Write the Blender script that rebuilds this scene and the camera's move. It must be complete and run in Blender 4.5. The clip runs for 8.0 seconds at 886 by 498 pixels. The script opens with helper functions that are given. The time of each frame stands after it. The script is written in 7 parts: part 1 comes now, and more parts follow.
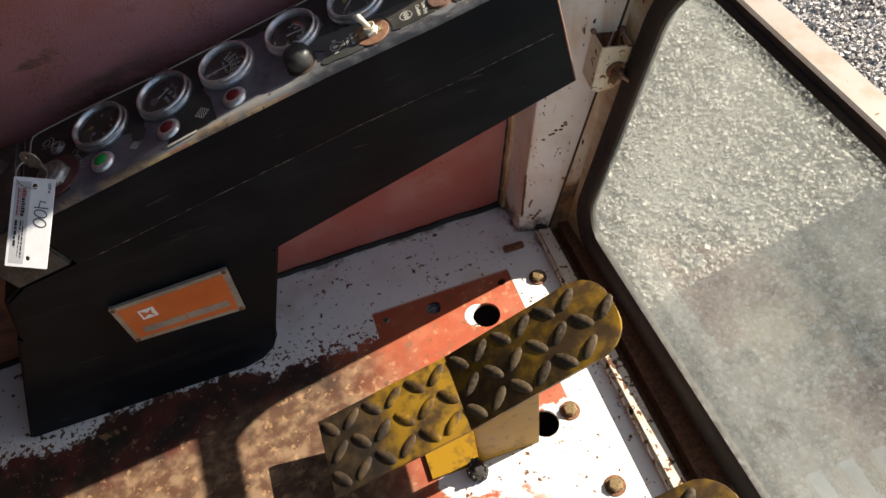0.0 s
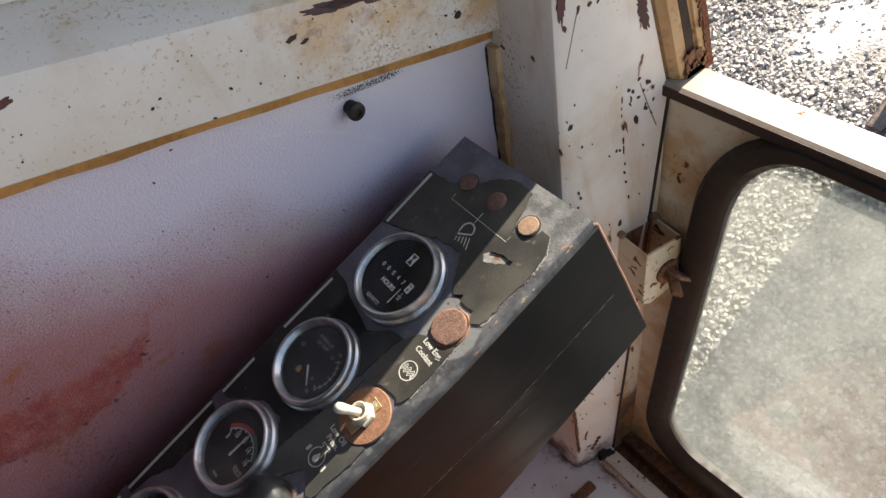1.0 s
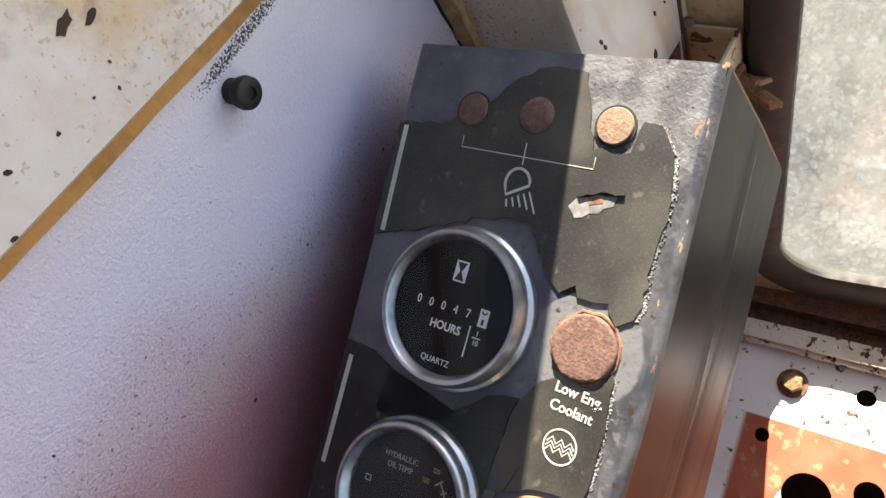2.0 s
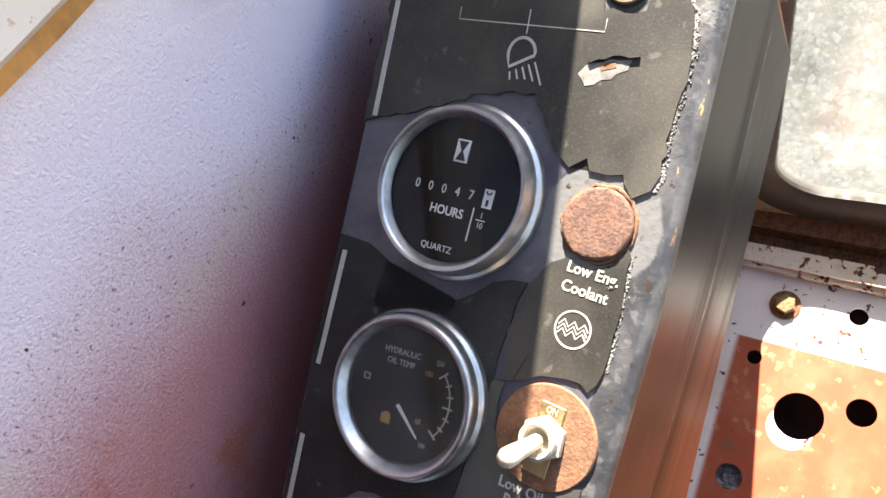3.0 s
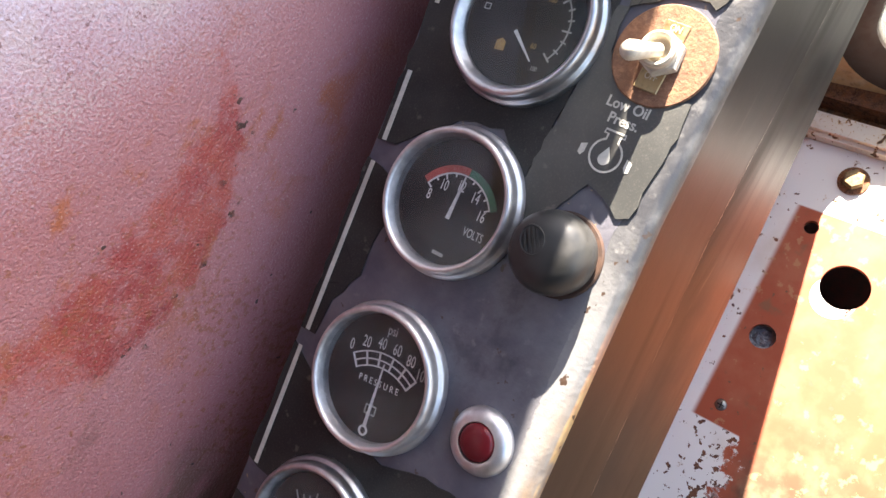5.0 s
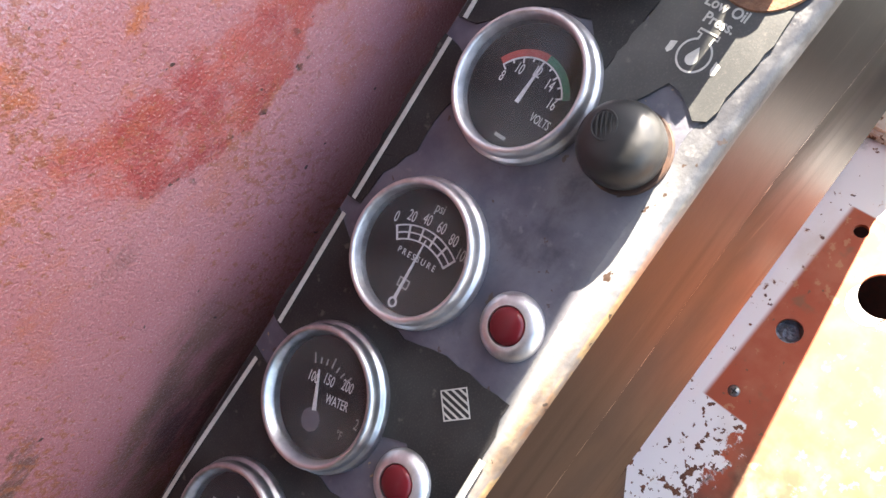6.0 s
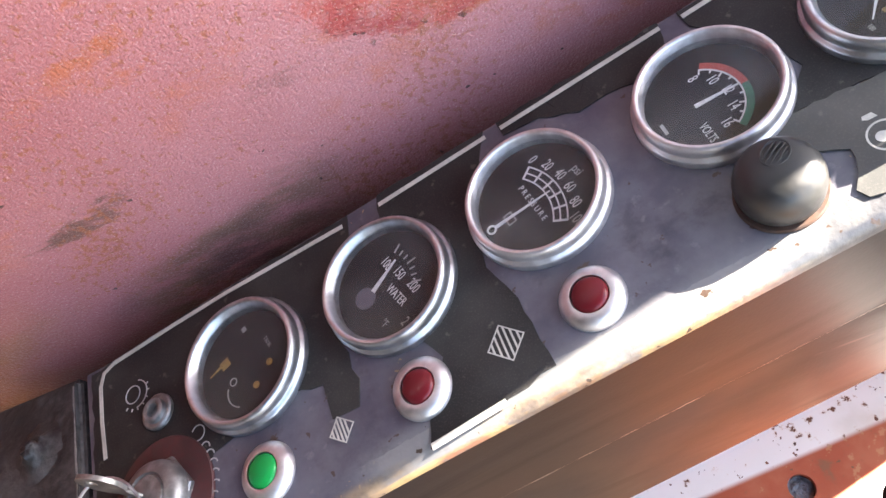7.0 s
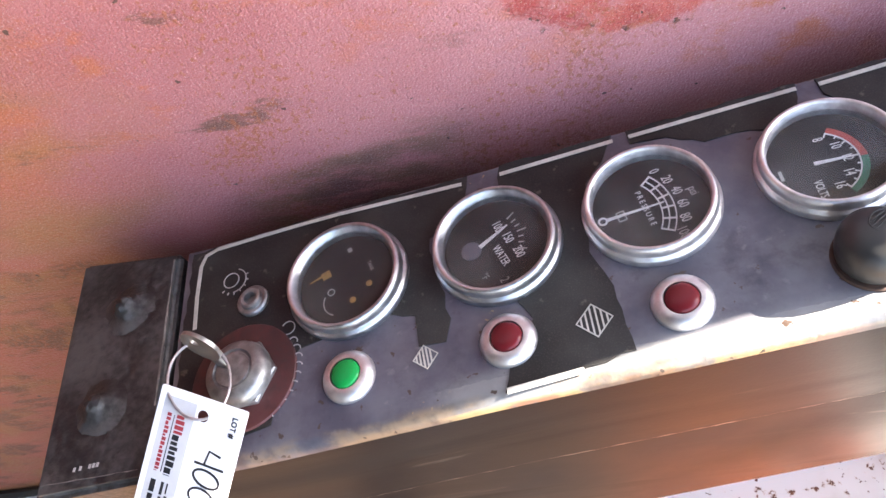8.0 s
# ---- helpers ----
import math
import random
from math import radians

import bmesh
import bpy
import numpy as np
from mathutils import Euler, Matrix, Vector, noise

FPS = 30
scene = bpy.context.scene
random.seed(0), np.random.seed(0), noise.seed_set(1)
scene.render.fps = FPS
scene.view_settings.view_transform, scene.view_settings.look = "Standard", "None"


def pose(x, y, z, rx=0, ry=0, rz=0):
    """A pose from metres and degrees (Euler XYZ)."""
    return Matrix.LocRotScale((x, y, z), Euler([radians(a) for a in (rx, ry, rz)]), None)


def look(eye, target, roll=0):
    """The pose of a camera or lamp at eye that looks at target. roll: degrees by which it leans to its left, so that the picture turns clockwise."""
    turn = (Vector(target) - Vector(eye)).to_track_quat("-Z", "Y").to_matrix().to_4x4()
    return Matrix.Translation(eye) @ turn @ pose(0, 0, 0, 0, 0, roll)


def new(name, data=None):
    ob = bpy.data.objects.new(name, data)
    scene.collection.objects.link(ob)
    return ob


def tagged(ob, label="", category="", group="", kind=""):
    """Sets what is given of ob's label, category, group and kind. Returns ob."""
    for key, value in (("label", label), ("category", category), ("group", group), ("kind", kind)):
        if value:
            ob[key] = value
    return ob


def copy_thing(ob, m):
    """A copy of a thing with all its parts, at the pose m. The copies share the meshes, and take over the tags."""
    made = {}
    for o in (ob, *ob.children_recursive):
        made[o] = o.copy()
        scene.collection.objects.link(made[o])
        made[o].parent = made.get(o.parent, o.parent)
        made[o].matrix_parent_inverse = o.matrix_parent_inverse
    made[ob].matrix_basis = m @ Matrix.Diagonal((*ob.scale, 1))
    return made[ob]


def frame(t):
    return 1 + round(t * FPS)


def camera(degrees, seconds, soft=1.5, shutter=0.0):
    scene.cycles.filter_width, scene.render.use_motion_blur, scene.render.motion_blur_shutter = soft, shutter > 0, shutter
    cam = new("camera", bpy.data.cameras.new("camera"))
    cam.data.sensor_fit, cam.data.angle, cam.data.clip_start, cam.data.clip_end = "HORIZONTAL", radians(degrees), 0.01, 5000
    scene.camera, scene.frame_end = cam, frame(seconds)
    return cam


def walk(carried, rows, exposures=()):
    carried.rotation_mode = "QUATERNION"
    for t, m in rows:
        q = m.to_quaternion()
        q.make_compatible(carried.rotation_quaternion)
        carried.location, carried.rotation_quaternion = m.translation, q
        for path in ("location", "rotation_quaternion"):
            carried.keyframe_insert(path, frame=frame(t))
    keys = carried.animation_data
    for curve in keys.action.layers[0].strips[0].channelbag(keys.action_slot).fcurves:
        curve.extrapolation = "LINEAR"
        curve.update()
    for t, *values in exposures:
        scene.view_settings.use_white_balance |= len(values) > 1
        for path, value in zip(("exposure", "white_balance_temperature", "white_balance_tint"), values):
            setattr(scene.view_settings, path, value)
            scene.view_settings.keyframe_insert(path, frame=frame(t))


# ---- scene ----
cam = camera(62.17, 8.0)
PATH = [
    (0, (0.4501, -0.7394, 0.9401), (0.5502, -0.1528, 0.1365), -10.39),
    (0.1, (0.4473, -0.7032, 0.9435), (0.5910, -0.0998, 0.1592), -10.38),
    (0.2, (0.4489, -0.6693, 0.9446), (0.6495, -0.0591, 0.1782), -9.41),
    (0.3, (0.4635, -0.6345, 0.9444), (0.7169, -0.0154, 0.2011), -8.03),
    (0.5, (0.4862, -0.5488, 0.9299), (0.8119, 0.0656, 0.2113), -8.43),
    (1, (0.5119, -0.3893, 0.8734), (0.7527, 0.2312, 0.1272), -22.65),
    (1.2, (0.5180, -0.3453, 0.8394), (0.7421, 0.2520, 0.0693), -28.79),
    (2.3, (0.5667, -0.2090, 0.7474), (0.7349, 0.3024, -0.0953), -58.06),
    (2.5, (0.5599, -0.2068, 0.7432), (0.7158, 0.2956, -0.1073), -59.12),
    (3, (0.5346, -0.2151, 0.7366), (0.6791, 0.2756, -0.1227), -57.09),
    (3.5, (0.5094, -0.2163, 0.7364), (0.6429, 0.2742, -0.1248), -55.77),
    (4, (0.4814, -0.2237, 0.7368), (0.5957, 0.2690, -0.1259), -55.52),
    (4.5, (0.4475, -0.2304, 0.7299), (0.5409, 0.2620, -0.1354), -55.10),
    (5, (0.4152, -0.2291, 0.7230), (0.4690, 0.2702, -0.1417), -56.24),
    (5.2, (0.4052, -0.2286, 0.7210), (0.4477, 0.2711, -0.1441), -56.37),
    (6.3, (0.3704, -0.2408, 0.7109), (0.3520, 0.2771, -0.1444), -46.01),
    (6.5, (0.3633, -0.2440, 0.7104), (0.3517, 0.2975, -0.1302), -39.04),
    (7, (0.3394, -0.2542, 0.7098), (0.3079, 0.3102, -0.1150), -26.60),
    (7.5, (0.3114, -0.2684, 0.7214), (0.2764, 0.2885, -0.1085), -17.61),
    (8, (0.2897, -0.2783, 0.7364), (0.2530, 0.2905, -0.0852), -11.13),
]
EXPOSURES = [(0.0, 1.48, 7000, 10), (0.3, 1.6, 7000, 10), (0.6, 1.78, 7000, 10), (1.2, 2.02, 7000, 11), (2.3, 2.72, 7000, 12), (4.0, 3.12, 7000, 13), (5.0, 3.47, 7000, 14), (8.0, 4.4, 6900, 14)]
walk(cam, [(t, look(eye, target, roll)) for t, eye, target, roll in PATH], EXPOSURES)

# ---- light ----
SUN_EL, SUN_AZ = 34.5, 6.8  # degrees above the horizon, degrees from ahead (+x) towards the near wall (+y)
to_sun = Vector((math.cos(radians(SUN_EL)) * math.cos(radians(SUN_AZ)), math.cos(radians(SUN_EL)) * math.sin(radians(SUN_AZ)), math.sin(radians(SUN_EL))))
world = bpy.data.worlds.new("sky")
scene.world = world
world.use_nodes = True
wt = world.node_tree
sky = wt.nodes.new("ShaderNodeTexSky")
sky.sky_type, sky.sun_disc = "NISHITA", False
sky.sun_elevation, sky.sun_rotation = radians(SUN_EL), radians(90 - SUN_AZ)
wt.links.new(sky.outputs[0], wt.nodes["Background"].inputs[0])
wt.nodes["Background"].inputs[1].default_value = 0.080
sun_data = bpy.data.lights.new("sun", "SUN")
sun_data.energy, sun_data.angle, sun_data.color = 4.2, radians(0.5), (1.0, 0.95, 0.87)
sun = new("sun", sun_data)
sun.rotation_euler = to_sun.to_track_quat("Z", "Y").to_euler()
sun.location = (4, 0.5, 3)


# ---- material helpers ----
class Nodes:
    """A short way to write node trees."""

    def __init__(self, name):
        self.material = bpy.data.materials.new(name)
        self.material.use_nodes = True
        self.tree = self.material.node_tree
        self.tree.nodes.clear()
        self.out = self.tree.nodes.new("ShaderNodeOutputMaterial")
        self.place = self.tree.nodes.new("ShaderNodeTexCoord").outputs["Object"]

    def put(self, kind, inputs=None, operation="", clamp=False, interpolation="", data_type=""):
        node = self.tree.nodes.new(kind)
        if operation:
            node.operation = operation
        if clamp:
            node.use_clamp = True
        if interpolation:
            node.interpolation_type = interpolation
        if data_type:
            node.data_type = data_type
        for key, value in (inputs or {}).items():
            self.join(value, node.inputs[key])
        return node

    def join(self, value, socket):
        if isinstance(value, bpy.types.NodeSocket):
            self.tree.links.new(value, socket)
        elif isinstance(value, tuple) and len(value) == 3 and socket.type == "RGBA":
            socket.default_value = (*value, 1.0)
        else:
            socket.default_value = value

    def math(self, operation, a, b=0.0, clamp=False):
        node = self.put("ShaderNodeMath", {0: a, 1: b}, operation=operation, clamp=clamp)
        return node.outputs[0]

    def noise(self, scale, detail=4.0, shift=(0, 0, 0), stretch=(1, 1, 1), rough=0.55, warp=0.0):
        m = self.put("ShaderNodeMapping", {"Vector": self.place, "Location": shift, "Scale": stretch})
        n = self.put("ShaderNodeTexNoise", {"Vector": m.outputs[0], "Scale": scale, "Detail": detail, "Roughness": rough, "Distortion": warp})
        return n.outputs["Fac"]

    def step(self, value, low, high, smooth=True):
        n = self.put("ShaderNodeMapRange", {"Value": value, "From Min": low, "From Max": high}, interpolation="SMOOTHSTEP" if smooth else "LINEAR")
        return n.outputs[0]

    def axis(self, which):
        n = self.put("ShaderNodeSeparateXYZ", {0: self.place})
        return n.outputs[which]

    def chips(self, scale, low, high, **more):
        return self.step(self.noise(scale, **more), low, high)

    def mix(self, mask, a, b):
        n = self.put("ShaderNodeMix", data_type="RGBA")
        self.join(mask, n.inputs[0]), self.join(a, n.inputs[6]), self.join(b, n.inputs[7])
        return n.outputs[2]

    def blend(self, mask, a, b):
        n = self.put("ShaderNodeMix", data_type="FLOAT")
        self.join(mask, n.inputs[0]), self.join(a, n.inputs[2]), self.join(b, n.inputs[3])
        return n.outputs[0]

    def both(self, a, b):
        return self.math("MULTIPLY", a, b)

    def most(self, a, b):
        return self.math("MAXIMUM", a, b)

    def bump(self, height, strength=0.3, distance=0.001, normal=None):
        more = {"Normal": normal} if normal else {}
        return self.put("ShaderNodeBump", {"Height": height, "Strength": strength, "Distance": distance, **more}).outputs[0]

    def finish(self, color, rough, metal=0.0, normal=None, spec=0.5, coat=0.0, **more):
        inputs = {"Base Color": color, "Roughness": rough, "Metallic": metal, "Specular IOR Level": spec, "Coat Weight": coat, **more}
        if normal:
            inputs["Normal"] = normal
        shader = self.put("ShaderNodeBsdfPrincipled", inputs)
        self.tree.links.new(shader.outputs[0], self.out.inputs[0])
        return self.material


def simple(name, dark, light, rough=0.5, metal=0.0, scale=60.0, bump=0.15, spread=0.12, spec=0.5, distance=0.0006):
    """A surface of two near tones with fine grain."""
    n = Nodes(name)
    coarse, fine = n.noise(scale * 0.2, 3), n.noise(scale * 3, 6, shift=(3, 1, 2))
    mask = n.step(n.math("ADD", n.math("MULTIPLY", coarse, 0.6), n.math("MULTIPLY", fine, 0.4)), 0.38, 0.62)
    return n.finish(n.mix(mask, dark, light), n.blend(n.step(fine, 0.35, 0.65), rough - spread, rough + spread), metal, n.bump(fine, bump, distance), spec)


def rust_colors(n, scale=80.0):
    a, b = n.noise(scale, 6, shift=(5, 2, 7)), n.noise(scale * 5, 5, shift=(1, 8, 3))
    first = n.mix(n.step(a, 0.35, 0.65), (0.055, 0.024, 0.015), (0.24, 0.095, 0.040))
    return n.mix(n.step(b, 0.4, 0.75), first, (0.34, 0.17, 0.08)), b


def painted_steel(name, paint, stain=(0.45, 0.25, 0.10), chip=0.66, dirt=0.5, rough=0.42, scale=85.0, spots=0.60, run=0.50, foot=-1.0, blots=()):
    """Old paint with rust freckles, grimy runs and chips down to brown steel."""
    n = Nodes(name)
    rust, grain = rust_colors(n)
    broad = n.math("SUBTRACT", n.noise(5, 4, shift=(4, 4, 1)), 0.5)
    soil = n.both(n.chips(9, 0.42, 0.72, detail=8, shift=(2, 2, 2), rough=0.65), 0.55 * dirt)
    runs = n.both(n.chips(30, run, run + 0.2, detail=5, shift=(7, 1, 4), stretch=(1, 1, 0.22)), 0.5 * dirt)
    freckle = n.both(n.step(n.math("ADD", n.noise(430, 4, shift=(3, 8, 8)), n.math("MULTIPLY", broad, 0.75)), spots + 0.055, spots + 0.14), min(1.0, 0.9 * dirt))
    color = n.mix(soil, paint, (0.72 * paint[0], 0.58 * paint[1], 0.40 * paint[2]))
    color = n.mix(runs, color, (0.70 * paint[0], 0.46 * paint[1], 0.22 * paint[2]))
    color = n.mix(freckle, color, stain)
    for centre, radius in blots:
        far = n.put("ShaderNodeVectorMath", {0: n.place, 1: centre}, operation="DISTANCE").outputs["Value"]
        far = n.math("ADD", far, n.math("MULTIPLY", n.math("SUBTRACT", n.noise(60, 7, shift=(2, 9, 4), rough=0.68), 0.5), 2.2 * radius))
        color = n.mix(n.both(n.step(far, radius, -0.2 * radius), 0.85), color, n.mix(n.chips(130, 0.50, 0.66, detail=5, shift=(4, 1, 1)), (0.58, 0.36, 0.16), (0.32, 0.14, 0.045)))
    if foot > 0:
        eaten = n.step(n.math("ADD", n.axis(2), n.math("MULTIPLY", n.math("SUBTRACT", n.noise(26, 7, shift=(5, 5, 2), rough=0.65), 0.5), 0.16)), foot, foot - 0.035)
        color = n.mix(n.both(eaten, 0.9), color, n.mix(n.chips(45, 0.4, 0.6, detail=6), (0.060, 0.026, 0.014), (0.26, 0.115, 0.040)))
    near = n.math("ADD", n.noise(scale, 3, shift=(1, 9, 5), rough=0.5, warp=0.6, stretch=(1, 1, 0.65)), n.math("MULTIPLY", n.math("SUBTRACT", n.noise(8, 3, shift=(6, 1, 1)), 0.5), 0.22))
    hole = n.step(near, chip, chip + 0.012)
    big = n.math("ADD", n.noise(38, 5, shift=(8, 5, 1), rough=0.6, stretch=(1, 1, 0.6)), n.math("MULTIPLY", n.math("SUBTRACT", n.noise(9, 2, shift=(1, 1, 6)), 0.5), 0.30))
    flake = n.step(big, chip + 0.03, chip + 0.036)
    rim = n.both(n.step(near, chip - 0.03, chip), 0.6 * dirt)
    color = n.mix(rim, color, stain)
    color = n.mix(hole, color, n.mix(0.45, rust, (0.035, 0.020, 0.016)))
    color = n.mix(flake, color, n.mix(n.chips(25, 0.4, 0.6), (0.030, 0.018, 0.016), (0.13, 0.028, 0.030)))
    hole = n.most(hole, flake)
    lift = n.math("SUBTRACT", n.math("MULTIPLY", grain, 0.12), hole)
    peel = n.noise(330, 3)
    return n.finish(color, n.blend(hole, rough, 0.85), 0.0, n.bump(n.math("ADD", lift, n.math("MULTIPLY", peel, 0.25)), 0.6, 0.0006))


# ---- materials ----
WHITE = (0.76, 0.71, 0.68)
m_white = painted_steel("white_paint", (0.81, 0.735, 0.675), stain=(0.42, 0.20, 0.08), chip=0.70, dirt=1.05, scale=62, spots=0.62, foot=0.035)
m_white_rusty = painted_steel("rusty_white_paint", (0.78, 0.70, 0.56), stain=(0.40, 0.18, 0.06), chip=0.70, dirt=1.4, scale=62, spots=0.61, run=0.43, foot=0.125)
m_frame_paint = painted_steel("cream_frame_paint", (0.78, 0.70, 0.55), stain=(0.40, 0.18, 0.06), chip=0.71, dirt=1.3, scale=62, spots=0.60, run=0.44, blots=(((0.104, 0.420, 0.0), 0.042), ((0.094, 0.360, 0.0), 0.036), ((0.100, 0.020, 0.0), 0.085)))
m_sill = painted_steel("freckled_white_paint", (0.70, 0.655, 0.615), stain=(0.46, 0.27, 0.13), chip=0.735, dirt=0.75, scale=75, spots=0.555, run=0.56, blots=(((0.645, -0.012, 0.655), 0.055), ((0.705, -0.012, 0.635), 0.045), ((0.755, -0.012, 0.600), 0.032)))
m_latch = painted_steel("rust_eaten_cream_paint", (0.72, 0.62, 0.46), stain=(0.34, 0.14, 0.05), chip=0.64, dirt=1.3, scale=120, spots=0.57, blots=(((-0.019, -0.034, 0.022), 0.022), ((0.004, -0.034, 0.034), 0.014), ((-0.019, 0.028, 0.030), 0.009)))
m_rail = painted_steel("sun_bleached_paint", (0.31, 0.265, 0.22), chip=0.72, dirt=1.0)
m_sill_rail = painted_steel("rust_eaten_paint", (0.66, 0.58, 0.50), chip=0.59, dirt=1.4, scale=105, spots=0.52)
m_post = painted_steel("rust_streaked_cream_paint", (0.65, 0.47, 0.28), stain=(0.34, 0.13, 0.045), chip=0.66, dirt=1.4, scale=40, spots=0.57, run=0.42, blots=(((0.868, -0.088, 0.49), 0.110), ((0.872, -0.088, 0.60), 0.050)))


def make_wall_paint():
    """White overspray that thins out to pink and red primer, with rust and dark scrapes."""
    n = Nodes("wall_paint")
    x, z = n.axis(0), n.axis(2)
    soft, speck = n.noise(9, 4), n.noise(900, 2, shift=(2, 5, 1))
    # the spray fades along a slanting line
    line = n.math("ADD", n.math("MULTIPLY", x, 0.52), z)
    field = n.math("ADD", line, n.math("MULTIPLY", n.math("SUBTRACT", soft, 0.5), 0.10))
    field = n.math("ADD", field, n.math("MULTIPLY", n.math("SUBTRACT", speck, 0.5), 0.10))
    white = n.step(field, 0.758, 0.880)
    pink = n.mix(n.chips(5, 0.35, 0.7, shift=(3, 3, 3)), (0.345, 0.122, 0.128), (0.41, 0.174, 0.184))
    # pink darkened towards the rear, the weaker light there put into the colour
    pink = n.mix(n.step(n.math("ADD", x, n.math("MULTIPLY", soft, 0.3)), 0.50, 0.22), pink, n.mix(n.chips(7, 0.35, 0.7, shift=(5, 3, 1)), (0.285, 0.092, 0.100), (0.345, 0.135, 0.144)))
    orange = n.step(z, 0.36, 0.16)
    pink = n.mix(n.both(orange, 0.85), pink, n.mix(n.chips(12, 0.4, 0.65, detail=7), (0.40, 0.085, 0.055), (0.44, 0.165, 0.130)))
    rustmask = n.both(n.chips(22, 0.50, 0.62, detail=9, rough=0.7, shift=(8, 1, 1), stretch=(1, 1, 1.7)), n.chips(4.5, 0.48, 0.62, shift=(1, 6, 2)))
    pink = n.mix(n.both(rustmask, 0.9), pink, (0.36, 0.095, 0.03))
    chalk = n.mix(n.step(field, 0.88, 1.0), (0.645, 0.59, 0.715), (0.755, 0.715, 0.725))
    color = n.mix(white, pink, chalk)
    # tan overspray along the fading edge
    fringe = n.both(n.step(white, 0.12, 0.40), n.step(white, 0.85, 0.50))
    color = n.mix(n.both(fringe, n.both(n.chips(26, 0.40, 0.62, detail=7, shift=(7, 4, 4)), 0.5)), color, (0.50, 0.42, 0.35))
    # a bare red streak
    off_mid = n.math("SUBTRACT", x, 0.380)
    low = n.math("ADD", n.math("MULTIPLY", n.both(off_mid, off_mid), 6.5), 0.4945)
    over = n.math("ADD", n.math("SUBTRACT", z, low), n.math("MULTIPLY", n.math("SUBTRACT", n.noise(38, 7, shift=(9, 9, 9), rough=0.6), 0.5), 0.030))
    depth = n.math("SUBTRACT", 0.051, n.math("MULTIPLY", n.most(off_mid, 0.0), 0.52))
    fade = n.step(n.math("SUBTRACT", over, depth), 0.006, -0.016)
    streak = n.both(n.both(n.step(over, -0.003, 0.0060), fade), n.both(n.step(x, 0.285, 0.350), n.step(x, 0.500, 0.420)))
    streak = n.both(n.step(n.math("ADD", streak, n.math("MULTIPLY", n.math("SUBTRACT", n.noise(480, 4, shift=(2, 2, 3)), 0.5), 1.1)), 0.10, 0.80), n.chips(90, 0.30, 0.56, detail=8, rough=0.72))
    color = n.mix(n.both(streak, 0.95), color, n.mix(n.chips(40, 0.4, 0.6, detail=6, shift=(6, 6, 6)), (0.30, 0.040, 0.038), (0.38, 0.080, 0.064)))
    rim_specks = n.both(n.chips(150, 0.60, 0.64, detail=4, shift=(5, 8, 2)), n.both(n.step(over, -0.006, 0.0), n.step(over, 0.008, 0.002)))
    color = n.mix(n.both(n.both(rim_specks, n.step(x, 0.30, 0.33)), n.step(x, 0.48, 0.44)), color, (0.07, 0.03, 0.025))
    # a pale wiped arc
    wipe = n.put("ShaderNodeVectorMath", {0: n.place, 1: (0.493, 0.0, 0.4208)}, operation="DISTANCE").outputs["Value"]
    wipe = n.both(n.step(n.math("ABSOLUTE", n.math("SUBTRACT", wipe, 0.200)), 0.0016, 0.0006), n.both(n.step(x, 0.50, 0.54), n.step(x, 0.68, 0.66)))
    color = n.mix(n.both(n.both(wipe, n.chips(60, 0.35, 0.6, shift=(3, 3, 8))), 0.30), color, (0.80, 0.77, 0.80))
    edge_specks = n.both(n.chips(420, 0.60, 0.68, detail=3, shift=(1, 4, 4)), n.both(n.step(white, 0.02, 0.4), n.step(white, 1.0, 0.75)))
    color = n.mix(n.both(edge_specks, 0.75), color, (0.16, 0.055, 0.05))
    rear = n.both(n.step(n.math("ADD", x, n.math("MULTIPLY", n.math("SUBTRACT", n.noise(16, 7, shift=(3, 8, 1), rough=0.62), 0.5), 0.22)), 0.16, 0.04), n.step(z, 0.62, 0.50))
    color = n.mix(n.both(rear, 0.8), color, n.mix(n.chips(18, 0.4, 0.62, detail=8, shift=(5, 1, 9), stretch=(0.6, 1, 1.8)), (0.30, 0.092, 0.058), (0.24, 0.105, 0.040)))
    scrape = n.both(n.chips(11, 0.575, 0.64, detail=9, rough=0.72, shift=(1, 7, 7), stretch=(0.6, 1, 2.2)), n.step(x, 0.40, 0.18))
    color = n.mix(n.both(scrape, 0.8), color, (0.085, 0.045, 0.03))
    brown = n.both(n.chips(14, 0.47, 0.56, detail=9, rough=0.68, shift=(2, 1, 5), stretch=(0.7, 1, 1.8)), n.both(n.step(x, 0.11, 0.03), n.step(z, 0.43, 0.38)))
    color = n.mix(n.both(brown, 0.9), color, n.mix(n.chips(30, 0.45, 0.6, detail=6), (0.10, 0.045, 0.02), (0.26, 0.12, 0.04)))
    freckle = n.both(n.step(n.math("ADD", n.noise(260, 5, shift=(2, 2, 6)), n.math("MULTIPLY", n.math("SUBTRACT", n.noise(13, 4, shift=(7, 3, 3)), 0.5), 0.62)), 0.570, 0.65), n.step(x, 0.50, 0.30))
    color = n.mix(n.both(freckle, 0.75), color, (0.26, 0.082, 0.034))
    # greasy brown smear above the console
    smear_off = n.math("ADD", n.math("SUBTRACT", z, n.math("ADD", n.math("MULTIPLY", x, 0.26), 0.380)), n.math("MULTIPLY", n.math("SUBTRACT", n.noise(24, 8, shift=(4, 7, 2), rough=0.65, stretch=(0.5, 1, 1.5)), 0.5), 0.055))
    smear = n.both(n.both(n.step(smear_off, 0.010, -0.012), n.both(n.step(x, 0.13, 0.19), n.step(x, 0.33, 0.26))), n.chips(48, 0.34, 0.56, detail=8, shift=(3, 9, 3), rough=0.7, stretch=(0.5, 1, 1.5)))
